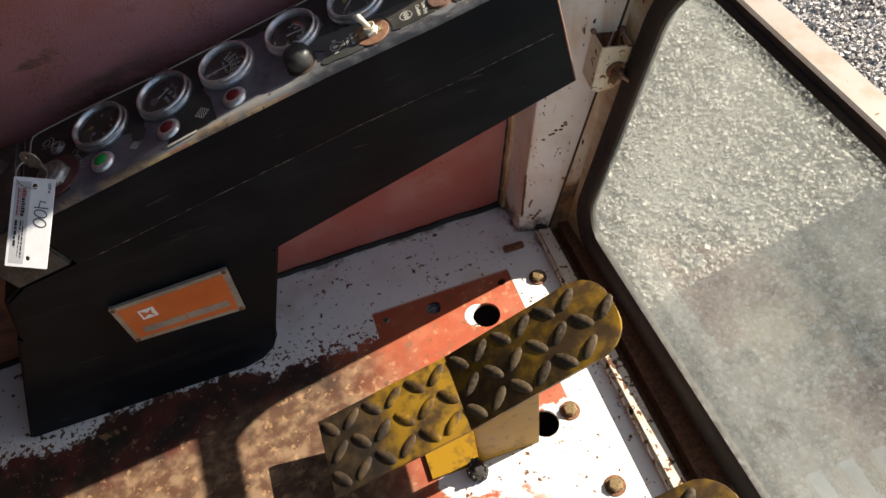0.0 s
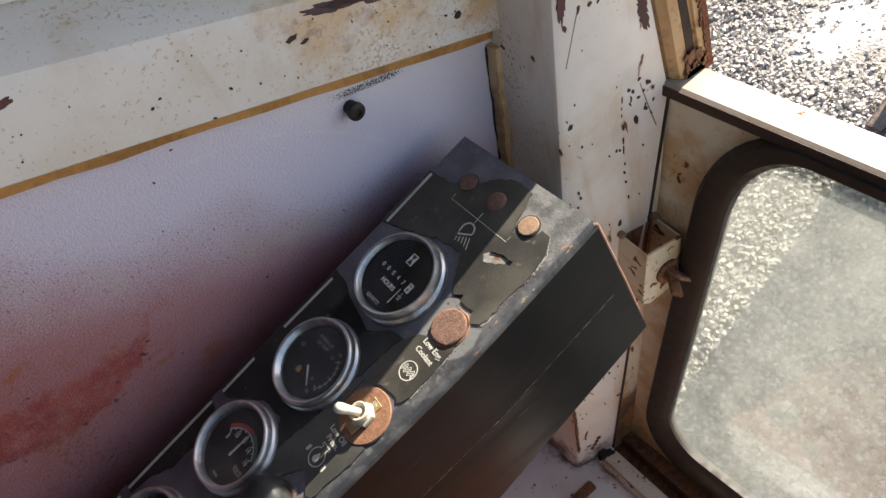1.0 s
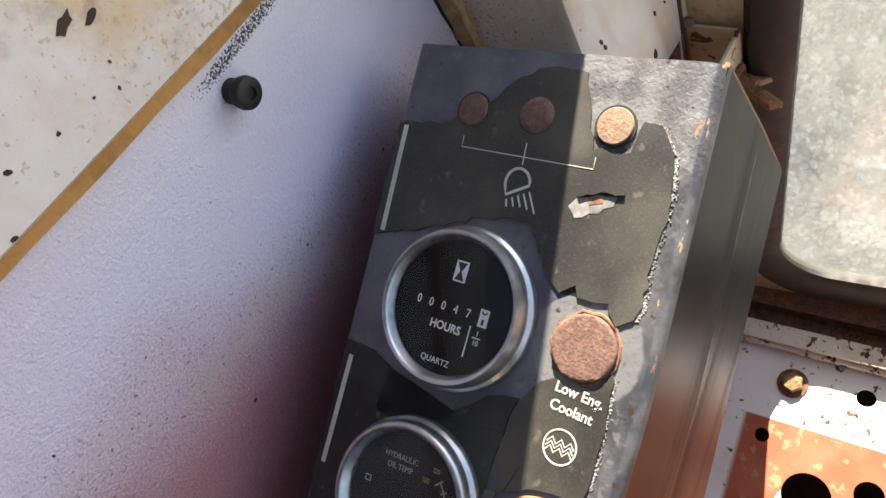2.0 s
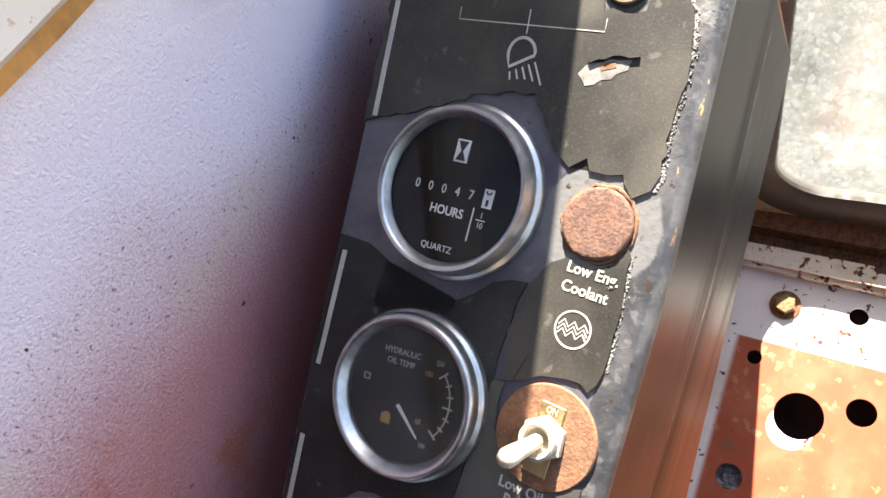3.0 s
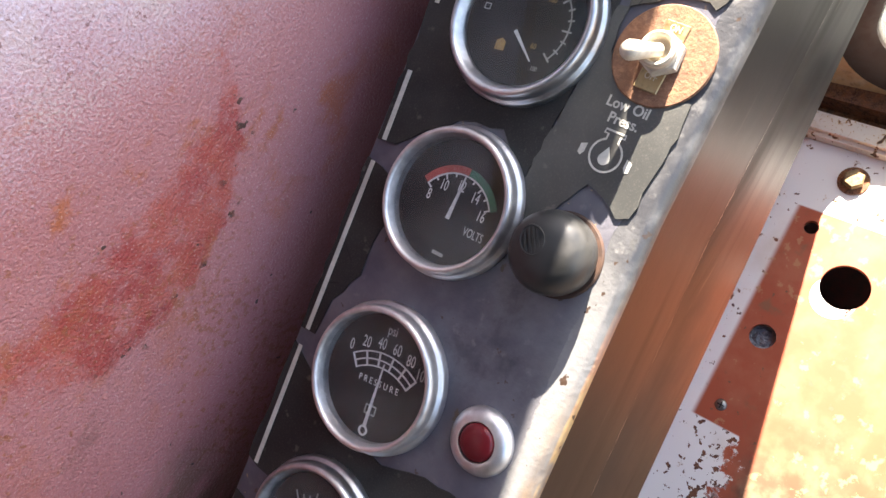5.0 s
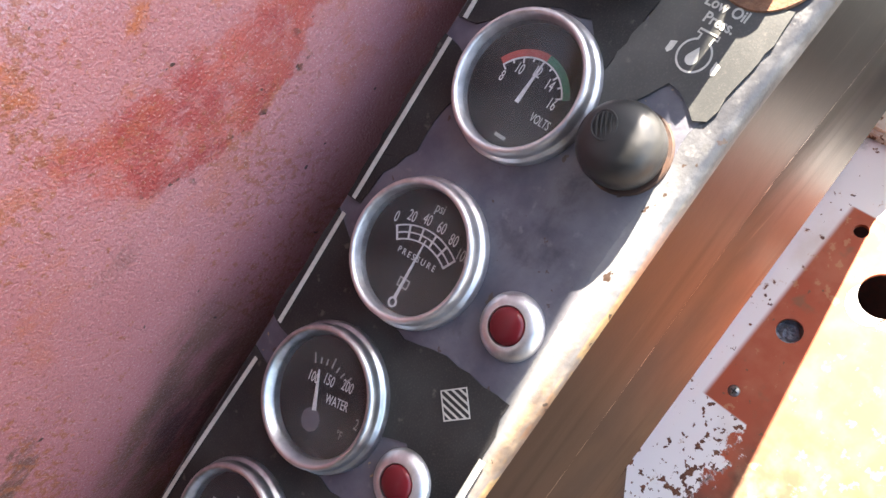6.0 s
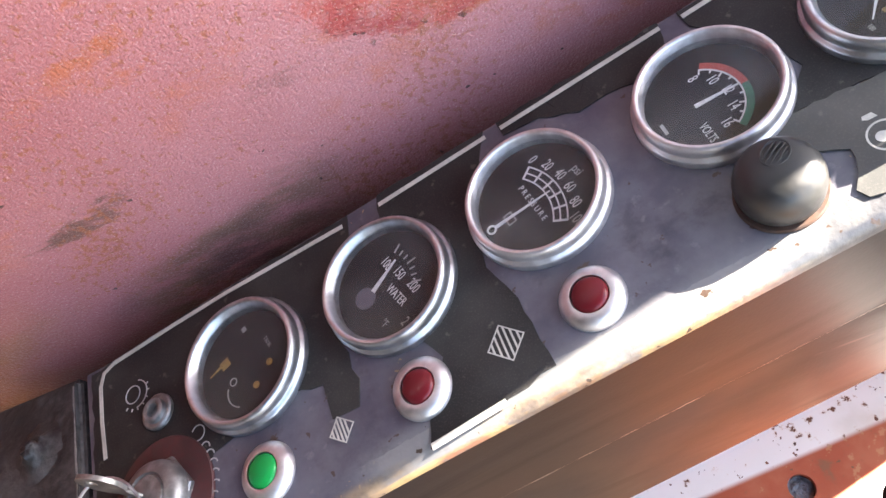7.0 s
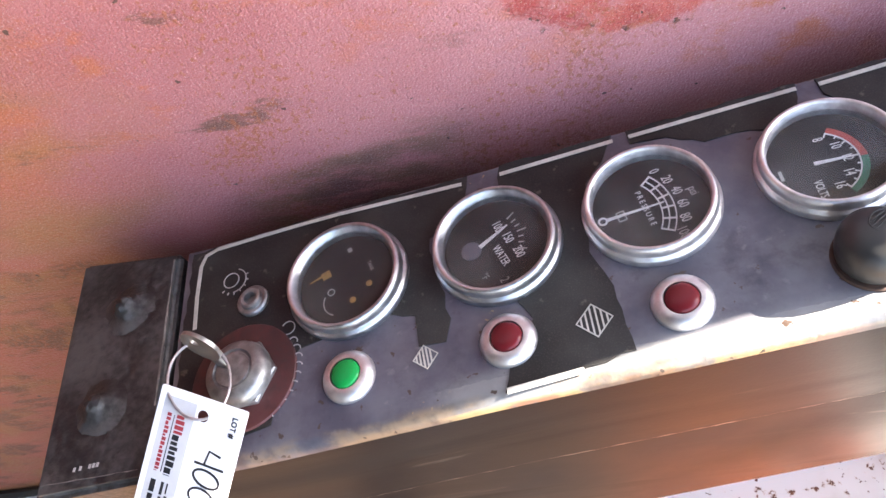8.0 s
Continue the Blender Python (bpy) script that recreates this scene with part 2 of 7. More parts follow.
    color = n.mix(n.both(smear, 0.72), color, n.mix(n.chips(20, 0.4, 0.6, shift=(7, 2, 2)), (0.040, 0.028, 0.022), (0.11, 0.075, 0.035)))
    # a black rub mark near the bumper
    off = n.math("ABSOLUTE", n.math("SUBTRACT", n.math("ADD", z, n.math("MULTIPLY", n.math("SUBTRACT", x, 0.655), 0.24)), 0.589))
    rub = n.both(n.step(off, 0.006, 0.001), n.both(n.step(x, 0.615, 0.645), n.step(x, 0.700, 0.675)))
    rub = n.both(n.step(n.math("ADD", n.both(rub, 0.58), n.math("MULTIPLY", n.math("SUBTRACT", n.noise(900, 3, shift=(1, 1, 1)), 0.5), 1.8)), 0.45, 0.6), n.step(off, 0.0075, 0.004))
    color = n.mix(rub, color, (0.03, 0.03, 0.032))
    grit = n.chips(1000, 0.56, 0.70, detail=2, shift=(5, 1, 5))
    color = n.mix(n.both(grit, n.blend(white, 0.26, 0.10)), color, (0.70, 0.62, 0.62))
    pock = n.chips(640, 0.58, 0.68, detail=3, shift=(8, 3, 5))
    color = n.mix(n.both(pock, n.blend(white, 0.40, 0.08)), color, (0.14, 0.07, 0.07))
    specks = n.chips(120, 0.715, 0.73, detail=2, shift=(4, 4, 9))
    color = n.mix(specks, color, (0.06, 0.03, 0.025))
    orange_peel = n.noise(460, 3, shift=(6, 2, 2), rough=0.6)
    return n.finish(color, n.blend(n.step(orange_peel, 0.3, 0.7), 0.28, 0.42), 0.0, n.bump(n.math("ADD", orange_peel, n.math("MULTIPLY", speck, 0.7)), 0.62, 0.0014), 0.5)


m_wall = make_wall_paint()


def make_floor_paint():
    """White paint over orange, worn to maroon, darkened for shade, and dull tan where feet rest, with many small chips.
    """
    n = Nodes("floor_paint")
    x, y = n.axis(0), n.axis(1)
    rust, grain = rust_colors(n)
    ragged = n.math("MULTIPLY", n.math("SUBTRACT", n.noise(55, 9, rough=0.7), 0.5), 0.075)
    wide = n.math("MULTIPLY", n.math("SUBTRACT", n.noise(12, 4, shift=(4, 2, 2)), 0.5), 0.10)
    # the clean rectangle that was masked from the white paint, and the worn field in front of it
    sheet = n.both(n.both(n.step(x, 0.428, 0.430), n.step(x, 0.6485, 0.6465)), n.both(n.step(y, -0.1245, -0.1305), n.step(n.math("ADD", y, ragged), -0.36, -0.355)))
    edge = n.math("ADD", y, ragged)
    edge_worn = n.math("SUBTRACT", edge, n.both(n.both(n.step(x, 0.0, 0.04), n.step(x, 0.27, 0.22)), 0.026))
    worn = n.both(n.step(n.math("ADD", edge_worn, n.both(wide, 0.45)), -0.170, -0.175), n.step(n.math("ADD", x, ragged), 0.455, 0.445))
    low = n.both(n.step(n.math("ADD", n.math("ADD", edge, wide), n.math("MULTIPLY", x, 0.25)), -0.315, -0.325), n.step(x, 0.60, 0.54))
    disc = n.step(n.put("ShaderNodeVectorMath", {0: n.place, 1: (0.5775, -0.1885, 0.0)}, operation="DISTANCE").outputs["Value"], 0.0188, 0.0196)
    bare = n.both(n.most(sheet, n.most(worn, low)), disc)
    orange = n.mix(n.chips(24, 0.42, 0.66, detail=7), (0.38, 0.080, 0.034), (0.42, 0.120, 0.060))
    orange = n.mix(n.both(n.chips(38, 0.58, 0.70, detail=8, shift=(3, 3, 1)), 0.6), orange, (0.16, 0.11, 0.06))
    foot = n.both(n.step(n.math("ADD", x, wide), 0.49, 0.36), n.step(n.math("ADD", y, wide), -0.165, -0.195))
    tan = n.mix(n.chips(45, 0.4, 0.65, detail=8, shift=(5, 5, 5)), (0.052, 0.036, 0.021), (0.215, 0.155, 0.090))
    orange = n.mix(n.both(foot, 0.88), orange, tan)
    # worn maroon, taken nearly to black to paint in the shade beside the pedestal
    maroon = n.mix(n.chips(20, 0.45, 0.6, detail=7, shift=(2, 7, 7)), (0.016, 0.012, 0.011), (0.085, 0.020, 0.016))
    band = n.both(n.step(n.math("ADD", x, wide), 0.40, 0.33), n.step(n.math("ADD", n.math("ADD", y, wide), n.math("MULTIPLY", x, -0.10)), -0.275, -0.225))
    orange = n.mix(n.both(band, 0.9), orange, maroon)
    white = n.mix(n.chips(9, 0.50, 0.80, detail=6), (0.82, 0.80, 0.78), (0.62, 0.54, 0.46))
    color = n.mix(bare, white, orange)
    spots = n.math("ADD", n.noise(75, 6, shift=(9, 3, 3), rough=0.6), n.math("MULTIPLY", n.math("SUBTRACT", n.noise(10, 3, shift=(1, 1, 8)), 0.5), 0.30))
    flecks = n.math("ADD", n.noise(135, 4, shift=(2, 8, 3), rough=0.55), n.math("ADD", n.math("MULTIPLY", n.math("SUBTRACT", n.noise(14, 3, shift=(7, 1, 8)), 0.5), 0.25), n.both(n.both(n.step(y, -0.10, -0.17), n.step(x, 0.47, 0.40)), 0.125)))
    chip = n.both(n.most(n.step(spots, 0.640, 0.648), n.step(flecks, 0.664, 0.672)), n.math("SUBTRACT", 1.0, bare))
    color = n.mix(n.both(n.step(spots, 0.60, 0.64), 0.45), color, (0.50, 0.30, 0.15))
    color = n.mix(chip, color, n.mix(0.5, rust, (0.07, 0.022, 0.020)))
    color = n.mix(n.both(n.both(bare, n.chips(95, 0.655, 0.665, detail=4, shift=(4, 4, 4))), 0.8), color, (0.14, 0.085, 0.045))
    grime = n.step(n.math("ADD", y, n.math("MULTIPLY", n.math("SUBTRACT", n.noise(30, 8, shift=(6, 2, 9), rough=0.65), 0.5), 0.075)), -0.018, 0.000)
    corner = n.step(n.math("ADD", n.math("ADD", x, n.math("MULTIPLY", y, 0.5)), n.math("MULTIPLY", n.math("SUBTRACT", n.noise(34, 8, shift=(1, 2, 4), rough=0.65), 0.5), 0.10)), 0.655, 0.680)
    corner = n.both(corner, n.step(y, -0.16, -0.09))
    color = n.mix(n.both(n.most(grime, corner), 0.85), color, n.mix(n.chips(60, 0.4, 0.62, detail=6), (0.022, 0.014, 0.010), (0.13, 0.080, 0.048)))
    lift = n.math("ADD", n.math("MULTIPLY", n.math("ADD", chip, n.both(bare, 0.8)), -1.0), n.math("MULTIPLY", grain, 0.15))
    return n.finish(color, n.blend(bare, 0.42, 0.6), 0.0, n.bump(lift, 0.6, 0.0006))


m_floor = make_floor_paint()


def make_black_paint():
    """Satin black paint filmed with dust, with long wipes, scuffs and scratches."""
    n = Nodes("black_console_paint")
    dust = n.chips(9, 0.4, 0.75, detail=7, shift=(1, 2, 3))
    color = n.mix(dust, (0.005, 0.0065, 0.009), (0.012, 0.0142, 0.0172))
    wipe = n.chips(26, 0.48, 0.74, detail=7, stretch=(0.08, 1, 1), shift=(2, 6, 1))
    color = n.mix(n.both(wipe, 0.5), color, (0.020, 0.0195, 0.0185))
    fine_wipe = n.chips(150, 0.55, 0.75, detail=4, stretch=(0.05, 1, 1), shift=(5, 6, 1))
    color = n.mix(n.both(fine_wipe, 0.12), color, (0.05, 0.04, 0.03))
    scratch = n.both(n.chips(105, 0.655, 0.70, detail=5, stretch=(0.12, 1, 1), shift=(3, 1, 9)), n.chips(7, 0.45, 0.6, shift=(8, 8, 2)))
    color = n.mix(n.both(scratch, 0.13), color, (0.24, 0.21, 0.17))
    chip = n.chips(48, 0.765, 0.775, detail=6, shift=(7, 7, 2), rough=0.65, stretch=(0.5, 1, 1))
    color = n.mix(chip, color, (0.45, 0.30, 0.12))
    rough = n.blend(n.most(n.both(dust, 0.6), wipe), 0.40, 0.58)
    fine = n.noise(500, 3)
    return n.finish(color, rough, 0.0, n.bump(n.math("ADD", n.noise(14, 3), n.math("MULTIPLY", fine, 0.10)), 0.25, 0.0015), 0.09)


m_black = make_black_paint()


def make_panel_paint():
    """Blue-black instrument panel paint, worn to pale primer near its front edge, with the sunlit strip painted in
    behind the knob, and to orange chips on the edge.
    """
    n = Nodes("instrument_panel_paint")
    u, v = n.axis(0), n.axis(1)
    mottled = n.chips(40, 0.35, 0.7, detail=7)
    color = n.mix(mottled, (0.055, 0.055, 0.077), (0.109, 0.108, 0.132))
    color = n.mix(n.both(n.chips(16, 0.42, 0.70, detail=8, shift=(3, 3, 9), rough=0.65), 0.6), color, (0.165, 0.160, 0.167))
    color = n.mix(n.both(n.chips(30, 0.56, 0.72, detail=7, shift=(9, 3, 1), rough=0.65), 0.7), color, (0.022, 0.020, 0.030))
    color = n.mix(n.both(n.both(n.chips(330, 0.66, 0.70, detail=3, shift=(7, 7, 1)), n.chips(17, 0.54, 0.62, shift=(1, 1, 4))), 0.8), color, (0.36, 0.25, 0.13))
    scuff = n.chips(140, 0.60, 0.74, detail=5, shift=(2, 2, 2))
    color = n.mix(n.both(scuff, 0.4), color, (0.22, 0.20, 0.21))
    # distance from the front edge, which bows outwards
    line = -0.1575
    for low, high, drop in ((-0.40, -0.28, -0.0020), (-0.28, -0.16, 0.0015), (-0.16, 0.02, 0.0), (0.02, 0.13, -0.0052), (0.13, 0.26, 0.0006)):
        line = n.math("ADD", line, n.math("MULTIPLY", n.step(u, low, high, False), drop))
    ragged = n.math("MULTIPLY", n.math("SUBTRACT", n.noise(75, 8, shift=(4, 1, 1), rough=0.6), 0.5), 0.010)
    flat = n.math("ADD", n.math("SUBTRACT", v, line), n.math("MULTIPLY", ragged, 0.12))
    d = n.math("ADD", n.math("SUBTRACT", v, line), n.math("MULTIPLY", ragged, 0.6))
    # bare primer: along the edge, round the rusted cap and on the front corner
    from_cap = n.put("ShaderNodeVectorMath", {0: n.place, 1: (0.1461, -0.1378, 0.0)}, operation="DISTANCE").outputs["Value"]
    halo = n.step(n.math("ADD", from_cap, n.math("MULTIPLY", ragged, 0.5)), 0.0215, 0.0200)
    # softer, wider grey behind the knob paints in the sunlit strip, up to its rear end
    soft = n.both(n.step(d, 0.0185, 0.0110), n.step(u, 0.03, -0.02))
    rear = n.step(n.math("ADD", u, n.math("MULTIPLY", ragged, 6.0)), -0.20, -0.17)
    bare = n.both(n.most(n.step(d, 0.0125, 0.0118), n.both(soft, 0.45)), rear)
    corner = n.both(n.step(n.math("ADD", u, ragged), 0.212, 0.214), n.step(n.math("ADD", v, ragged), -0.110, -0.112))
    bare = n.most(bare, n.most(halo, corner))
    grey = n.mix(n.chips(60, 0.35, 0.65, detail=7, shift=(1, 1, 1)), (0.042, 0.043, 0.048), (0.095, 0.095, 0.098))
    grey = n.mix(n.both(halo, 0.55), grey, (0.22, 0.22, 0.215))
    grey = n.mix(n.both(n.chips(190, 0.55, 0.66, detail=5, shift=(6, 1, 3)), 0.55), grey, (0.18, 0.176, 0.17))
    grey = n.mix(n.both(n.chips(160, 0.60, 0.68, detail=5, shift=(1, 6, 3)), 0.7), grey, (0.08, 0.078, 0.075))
    # rim behind the knob lifted to an even pale grey for the strip's sunlight
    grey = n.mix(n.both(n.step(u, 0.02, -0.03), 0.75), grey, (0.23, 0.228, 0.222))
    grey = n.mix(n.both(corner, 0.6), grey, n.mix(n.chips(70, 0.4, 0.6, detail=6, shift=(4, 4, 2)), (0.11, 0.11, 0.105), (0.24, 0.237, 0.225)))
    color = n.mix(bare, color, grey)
    # the rounded edge itself: dark again, chipped to orange undercoat
    lip = n.both(n.step(flat, 0.0040, 0.0028), n.blend(n.step(u, -0.05, 0.02), 0.25, 1.0))
    color = n.mix(n.both(lip, 0.85), color, n.mix(n.chips(60, 0.4, 0.6, detail=5, shift=(6, 6, 1)), (0.040, 0.040, 0.044), (0.13, 0.125, 0.12)))
    patch = n.both(n.chips(150, 0.645, 0.66, detail=4, shift=(2, 9, 4), stretch=(0.42, 1, 1)), n.both(n.both(n.step(flat, 0.0062, 0.0052), n.step(flat, 0.0008, 0.0014)), n.step(u, -0.03, 0.0)))
    line_wear = n.both(n.both(n.step(flat, 0.0014, 0.0008), n.chips(60, 0.40, 0.50, detail=5, shift=(2, 2, 4))), n.both(rear, n.step(u, 0.0, -0.05)))
    color = n.mix(n.most(patch, line_wear), color, n.mix(n.chips(30, 0.45, 0.55), (0.36, 0.17, 0.095), (0.47, 0.33, 0.15)))
    dirt = n.both(n.both(n.step(flat, 0.0075, 0.0030), n.chips(45, 0.40, 0.58, detail=7, shift=(3, 6, 6), stretch=(0.5, 1, 1))), n.step(u, -0.03, -0.09))
    color = n.mix(n.both(dirt, 0.75), color, n.mix(n.chips(80, 0.4, 0.6, detail=5), (0.10, 0.062, 0.035), (0.26, 0.17, 0.09)))
    pits = n.chips(150, 0.665, 0.69, detail=3, shift=(8, 1, 3))
    color = n.mix(pits, color, (0.05, 0.03, 0.02))
    height = n.math("ADD", n.noise(300, 4), n.math("MULTIPLY", n.noise(520, 3, shift=(5, 5, 5), warp=0.6), n.math("ADD", n.math("MULTIPLY", bare, 0.35), n.math("MULTIPLY", corner, 0.9))))
    height = n.math("ADD", height, n.math("MULTIPLY", n.most(bare, patch), -1.0))
    return n.finish(color, n.blend(bare, 0.42, 0.40), 0.0, n.bump(height, 0.5, 0.0005), 0.6)


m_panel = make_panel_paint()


def make_film(name, fresh, chalk, sheen=0.28):
    """Black printed plastic film, chalky and cracked."""
    n = Nodes(name)
    age = n.chips(22, 0.35, 0.75, detail=8)
    color = n.mix(age, fresh, chalk)
    grain = n.noise(1500, 3, shift=(3, 3, 3))
    color = n.mix(n.both(n.chips(130, 0.63, 0.72, detail=6, shift=(1, 5, 1)), 0.35), color, (0.20, 0.18, 0.15))
    color = n.mix(n.both(n.chips(70, 0.735, 0.75, detail=8, shift=(9, 2, 2)), 0.9), color, (0.30, 0.27, 0.22))
    color = n.mix(n.both(n.step(grain, 0.50, 0.75), 0.3), color, n.mix(0.5, color, (0.20, 0.18, 0.15)))
    crack = n.put("ShaderNodeTexVoronoi", {"Vector": n.place, "Scale": 26.0, "Randomness": 1.0})
    crack.feature = "DISTANCE_TO_EDGE"
    line = n.both(n.step(crack.outputs["Distance"], 0.010, 0.004), n.chips(11, 0.62, 0.65, shift=(3, 1, 6)))
    color = n.mix(line, color, (0.010, 0.009, 0.008))
    return n.finish(color, n.blend(age, 0.50, 0.66), 0.0, n.bump(n.math("SUBTRACT", n.math("MULTIPLY", grain, 0.5), line), 0.4, 0.0003), sheen)


# one film in three tones: sun, half sun and shade put into its colour
m_film_sunlit = make_film("sunlit_black_film", (0.019, 0.0178, 0.0145), (0.066, 0.060, 0.047), 0.55)
m_film_half_lit = make_film("half_lit_black_film", (0.026, 0.027, 0.024), (0.072, 0.071, 0.062), 0.8)
m_film_shaded = make_film("shaded_black_film", (0.011, 0.011, 0.011), (0.042, 0.041, 0.038))
m_ink = simple("white_ink", (0.42, 0.41, 0.36), (0.56, 0.54, 0.48), 0.6, scale=200, bump=0.05)
m_ink_dial = simple("dial_white", (0.62, 0.62, 0.62), (0.80, 0.80, 0.79), 0.6, scale=200, bump=0.0)
m_ink_dim = simple("faded_dial_print", (0.32, 0.32, 0.31), (0.46, 0.46, 0.44), 0.6, scale=200, bump=0.0)
m_ink_tan = simple("amber_dial_print", (0.28, 0.17, 0.05), (0.45, 0.28, 0.08), 0.6, scale=300, bump=0.0)
m_red_print = simple("red_print", (0.40, 0.05, 0.04), (0.50, 0.09, 0.07), 0.6, scale=200, bump=0.0)
m_green_print = simple("green_print", (0.02, 0.12, 0.07), (0.03, 0.20, 0.11), 0.6, scale=200, bump=0.0)
m_dial = simple("black_dial", (0.008, 0.008, 0.009), (0.014, 0.014, 0.014), 0.7, scale=120, bump=0.02, spec=0.08)
m_chrome = simple("worn_chrome", (0.36, 0.36, 0.37), (0.58, 0.58, 0.59), 0.36, 0.95, scale=70, bump=0.0, spread=0.05)
m_tin = simple("dull_bezel_metal", (0.50, 0.47, 0.47), (0.74, 0.71, 0.70), 0.42, 0.90, scale=70, bump=0.0, spread=0.06)
m_steel = simple("bare_steel", (0.22, 0.21, 0.20), (0.42, 0.40, 0.37), 0.42, 0.9, scale=120, bump=0.3)
m_zinc = simple("dull_dusty_zinc", (0.17, 0.165, 0.16), (0.40, 0.39, 0.38), 0.46, 0.75, scale=60, bump=0.06, spread=0.08)
m_gasket = simple("dusty_brown_rubber", (0.009, 0.007, 0.006), (0.030, 0.021, 0.015), 0.6, scale=40, bump=0.3)
m_rubber = simple("black_rubber", (0.010, 0.010, 0.010), (0.030, 0.028, 0.025), 0.55, scale=60, bump=0.3)
m_knob = simple("black_plastic_knob", (0.016, 0.016, 0.015), (0.034, 0.033, 0.031), 0.50, scale=50, bump=0.08)
m_seal = simple("orange_sealant", (0.28, 0.125, 0.030), (0.50, 0.25, 0.075), 0.7, scale=60, bump=0.6, distance=0.002)
m_seal_pale = simple("pale_orange_sealant", (0.40, 0.24, 0.10), (0.66, 0.48, 0.28), 0.7, scale=50, bump=0.6, distance=0.002)
m_cream = simple("cream_plastic", (0.50, 0.44, 0.34), (0.66, 0.60, 0.49), 0.45, scale=150, bump=0.2)
m_brass = simple("worn_brass", (0.17, 0.115, 0.055), (0.40, 0.28, 0.14), 0.45, 0.5, scale=150, bump=0.3)
m_card = simple("white_card", (0.72, 0.72, 0.74), (0.80, 0.80, 0.82), 0.5, scale=60, bump=0.03)
m_tag_red = simple("dark_red_print", (0.26, 0.02, 0.03), (0.34, 0.04, 0.05), 0.6, scale=200, bump=0.0)
m_card_grey = simple("grey_print", (0.44, 0.44, 0.46), (0.50, 0.50, 0.52), 0.6, scale=60, bump=0.0)
m_marker = simple("black_marker", (0.010, 0.010, 0.014), (0.03, 0.03, 0.035), 0.5, scale=200, bump=0.0)
m_plate_orange = simple("orange_enamel", (0.52, 0.11, 0.022), (0.62, 0.15, 0.035), 0.4, scale=80, bump=0.1)
m_plate_edge = simple("aluminium_plate", (0.26, 0.24, 0.21), (0.42, 0.39, 0.34), 0.5, 0.5, scale=80, bump=0.2)
m_grime = simple("greasy_black_metal", (0.012, 0.0125, 0.014), (0.085, 0.083, 0.080), 0.5, 0.1, scale=75, bump=0.6, distance=0.0012)


def make_rust(name, lighter=0.0, tone=(0.40, 0.24, 0.18)):
    n = Nodes(name)
    color, grain = rust_colors(n, 160)
    mottle = n.chips(330, 0.42, 0.62, detail=5, shift=(9, 9, 2))
    color = n.mix(n.both(mottle, 0.5), n.mix(lighter, color, tone), (0.55 * tone[0], 0.48 * tone[1], 0.45 * tone[2]))
    return n.finish(color, 0.8, 0.1, n.bump(grain, 0.6, 0.0006), 0.3)


m_rust = make_rust("brown_rust")
m_rust_light = make_rust("pale_rust", 0.70)
m_rust_cap = make_rust("pink_brown_rust", 0.62, (0.190, 0.122, 0.102))
m_flake = simple("crumbled_primer", (0.14, 0.13, 0.12), (0.40, 0.38, 0.35), 0.7, scale=200, bump=0.5)
m_primer = simple("pale_primer", (0.11, 0.105, 0.10), (0.30, 0.285, 0.26), 0.6, scale=90, bump=0.4)
m_hole_fill = simple("grey_hole_fill", (0.06, 0.075, 0.09), (0.36, 0.40, 0.44), 0.6, 0.3, scale=110, bump=0.9, distance=0.002)
m_rust_plug = make_rust("dull_rust", 0.8, (0.17, 0.105, 0.085))
m_rust_tan = make_rust("tan_rust", 0.8, (0.34, 0.235, 0.16))
m_rust_disc = make_rust("orange_rust", 0.58, (0.28, 0.155, 0.098))
m_edge_rust = make_rust("red_rust", 0.30, (0.30, 0.075, 0.035))
m_joint = simple("dark_rust_line", (0.020, 0.012, 0.009), (0.070, 0.036, 0.022), 0.8, scale=90, bump=0.4)
m_maroon = simple("maroon_rusted_plate", (0.036, 0.012, 0.012), (0.095, 0.028, 0.027), 0.55, scale=60, bump=0.2)


def make_tread(name, low, high, heel=-1.0, metal=0.35, spec=0.5):
    """Yellow paint rubbed through to brown steel, most of all towards the heel."""
    n = Nodes(name)
    rust, grain = rust_colors(n, 90)
    worn = n.chips(22, low, high, detail=8, rough=0.62)
    color = n.mix(worn, (0.30, 0.165, 0.016), (0.080, 0.046, 0.020))
    color = n.mix(n.both(n.chips(60, 0.55, 0.7, detail=5, shift=(3, 3, 3)), 0.6), color, (0.055, 0.038, 0.024))
    if heel > 0:
        rubbed = n.step(n.math("ADD", n.axis(0), n.math("MULTIPLY", n.math("SUBTRACT", n.noise(35, 7, shift=(6, 2, 2), rough=0.62), 0.5), 0.10)), heel + 0.018, heel - 0.018)
        color = n.mix(n.both(rubbed, 0.92), color, n.mix(n.chips(40, 0.4, 0.65, detail=6, shift=(1, 8, 2)), (0.040, 0.032, 0.027), (0.120, 0.080, 0.045)))
        worn = n.most(worn, rubbed)
    return n.finish(color, n.blend(worn, 0.36, 0.5), n.blend(worn, 0.0, metal), n.bump(grain, 0.35, 0.0006), spec)


m_tread = make_tread("worn_yellow_tread", 0.44, 0.66, 0.085)
# the same tread for the toe, with its shade put in as darker brown
m_tread_shaded = make_tread("shaded_yellow_tread", 0.34, 0.60)
m_tread_yellow = make_tread("yellow_bracket_paint", 0.56, 0.76, metal=0.0, spec=0.08)
m_tread_top = make_tread("rubbed_yellow_tread_bars", 0.36, 0.56, 0.105)
m_tread_bar = simple("rubbed_tread_steel", (0.046, 0.034, 0.022), (0.125, 0.088, 0.050), 0.5, 0.3, scale=80, bump=0.4)


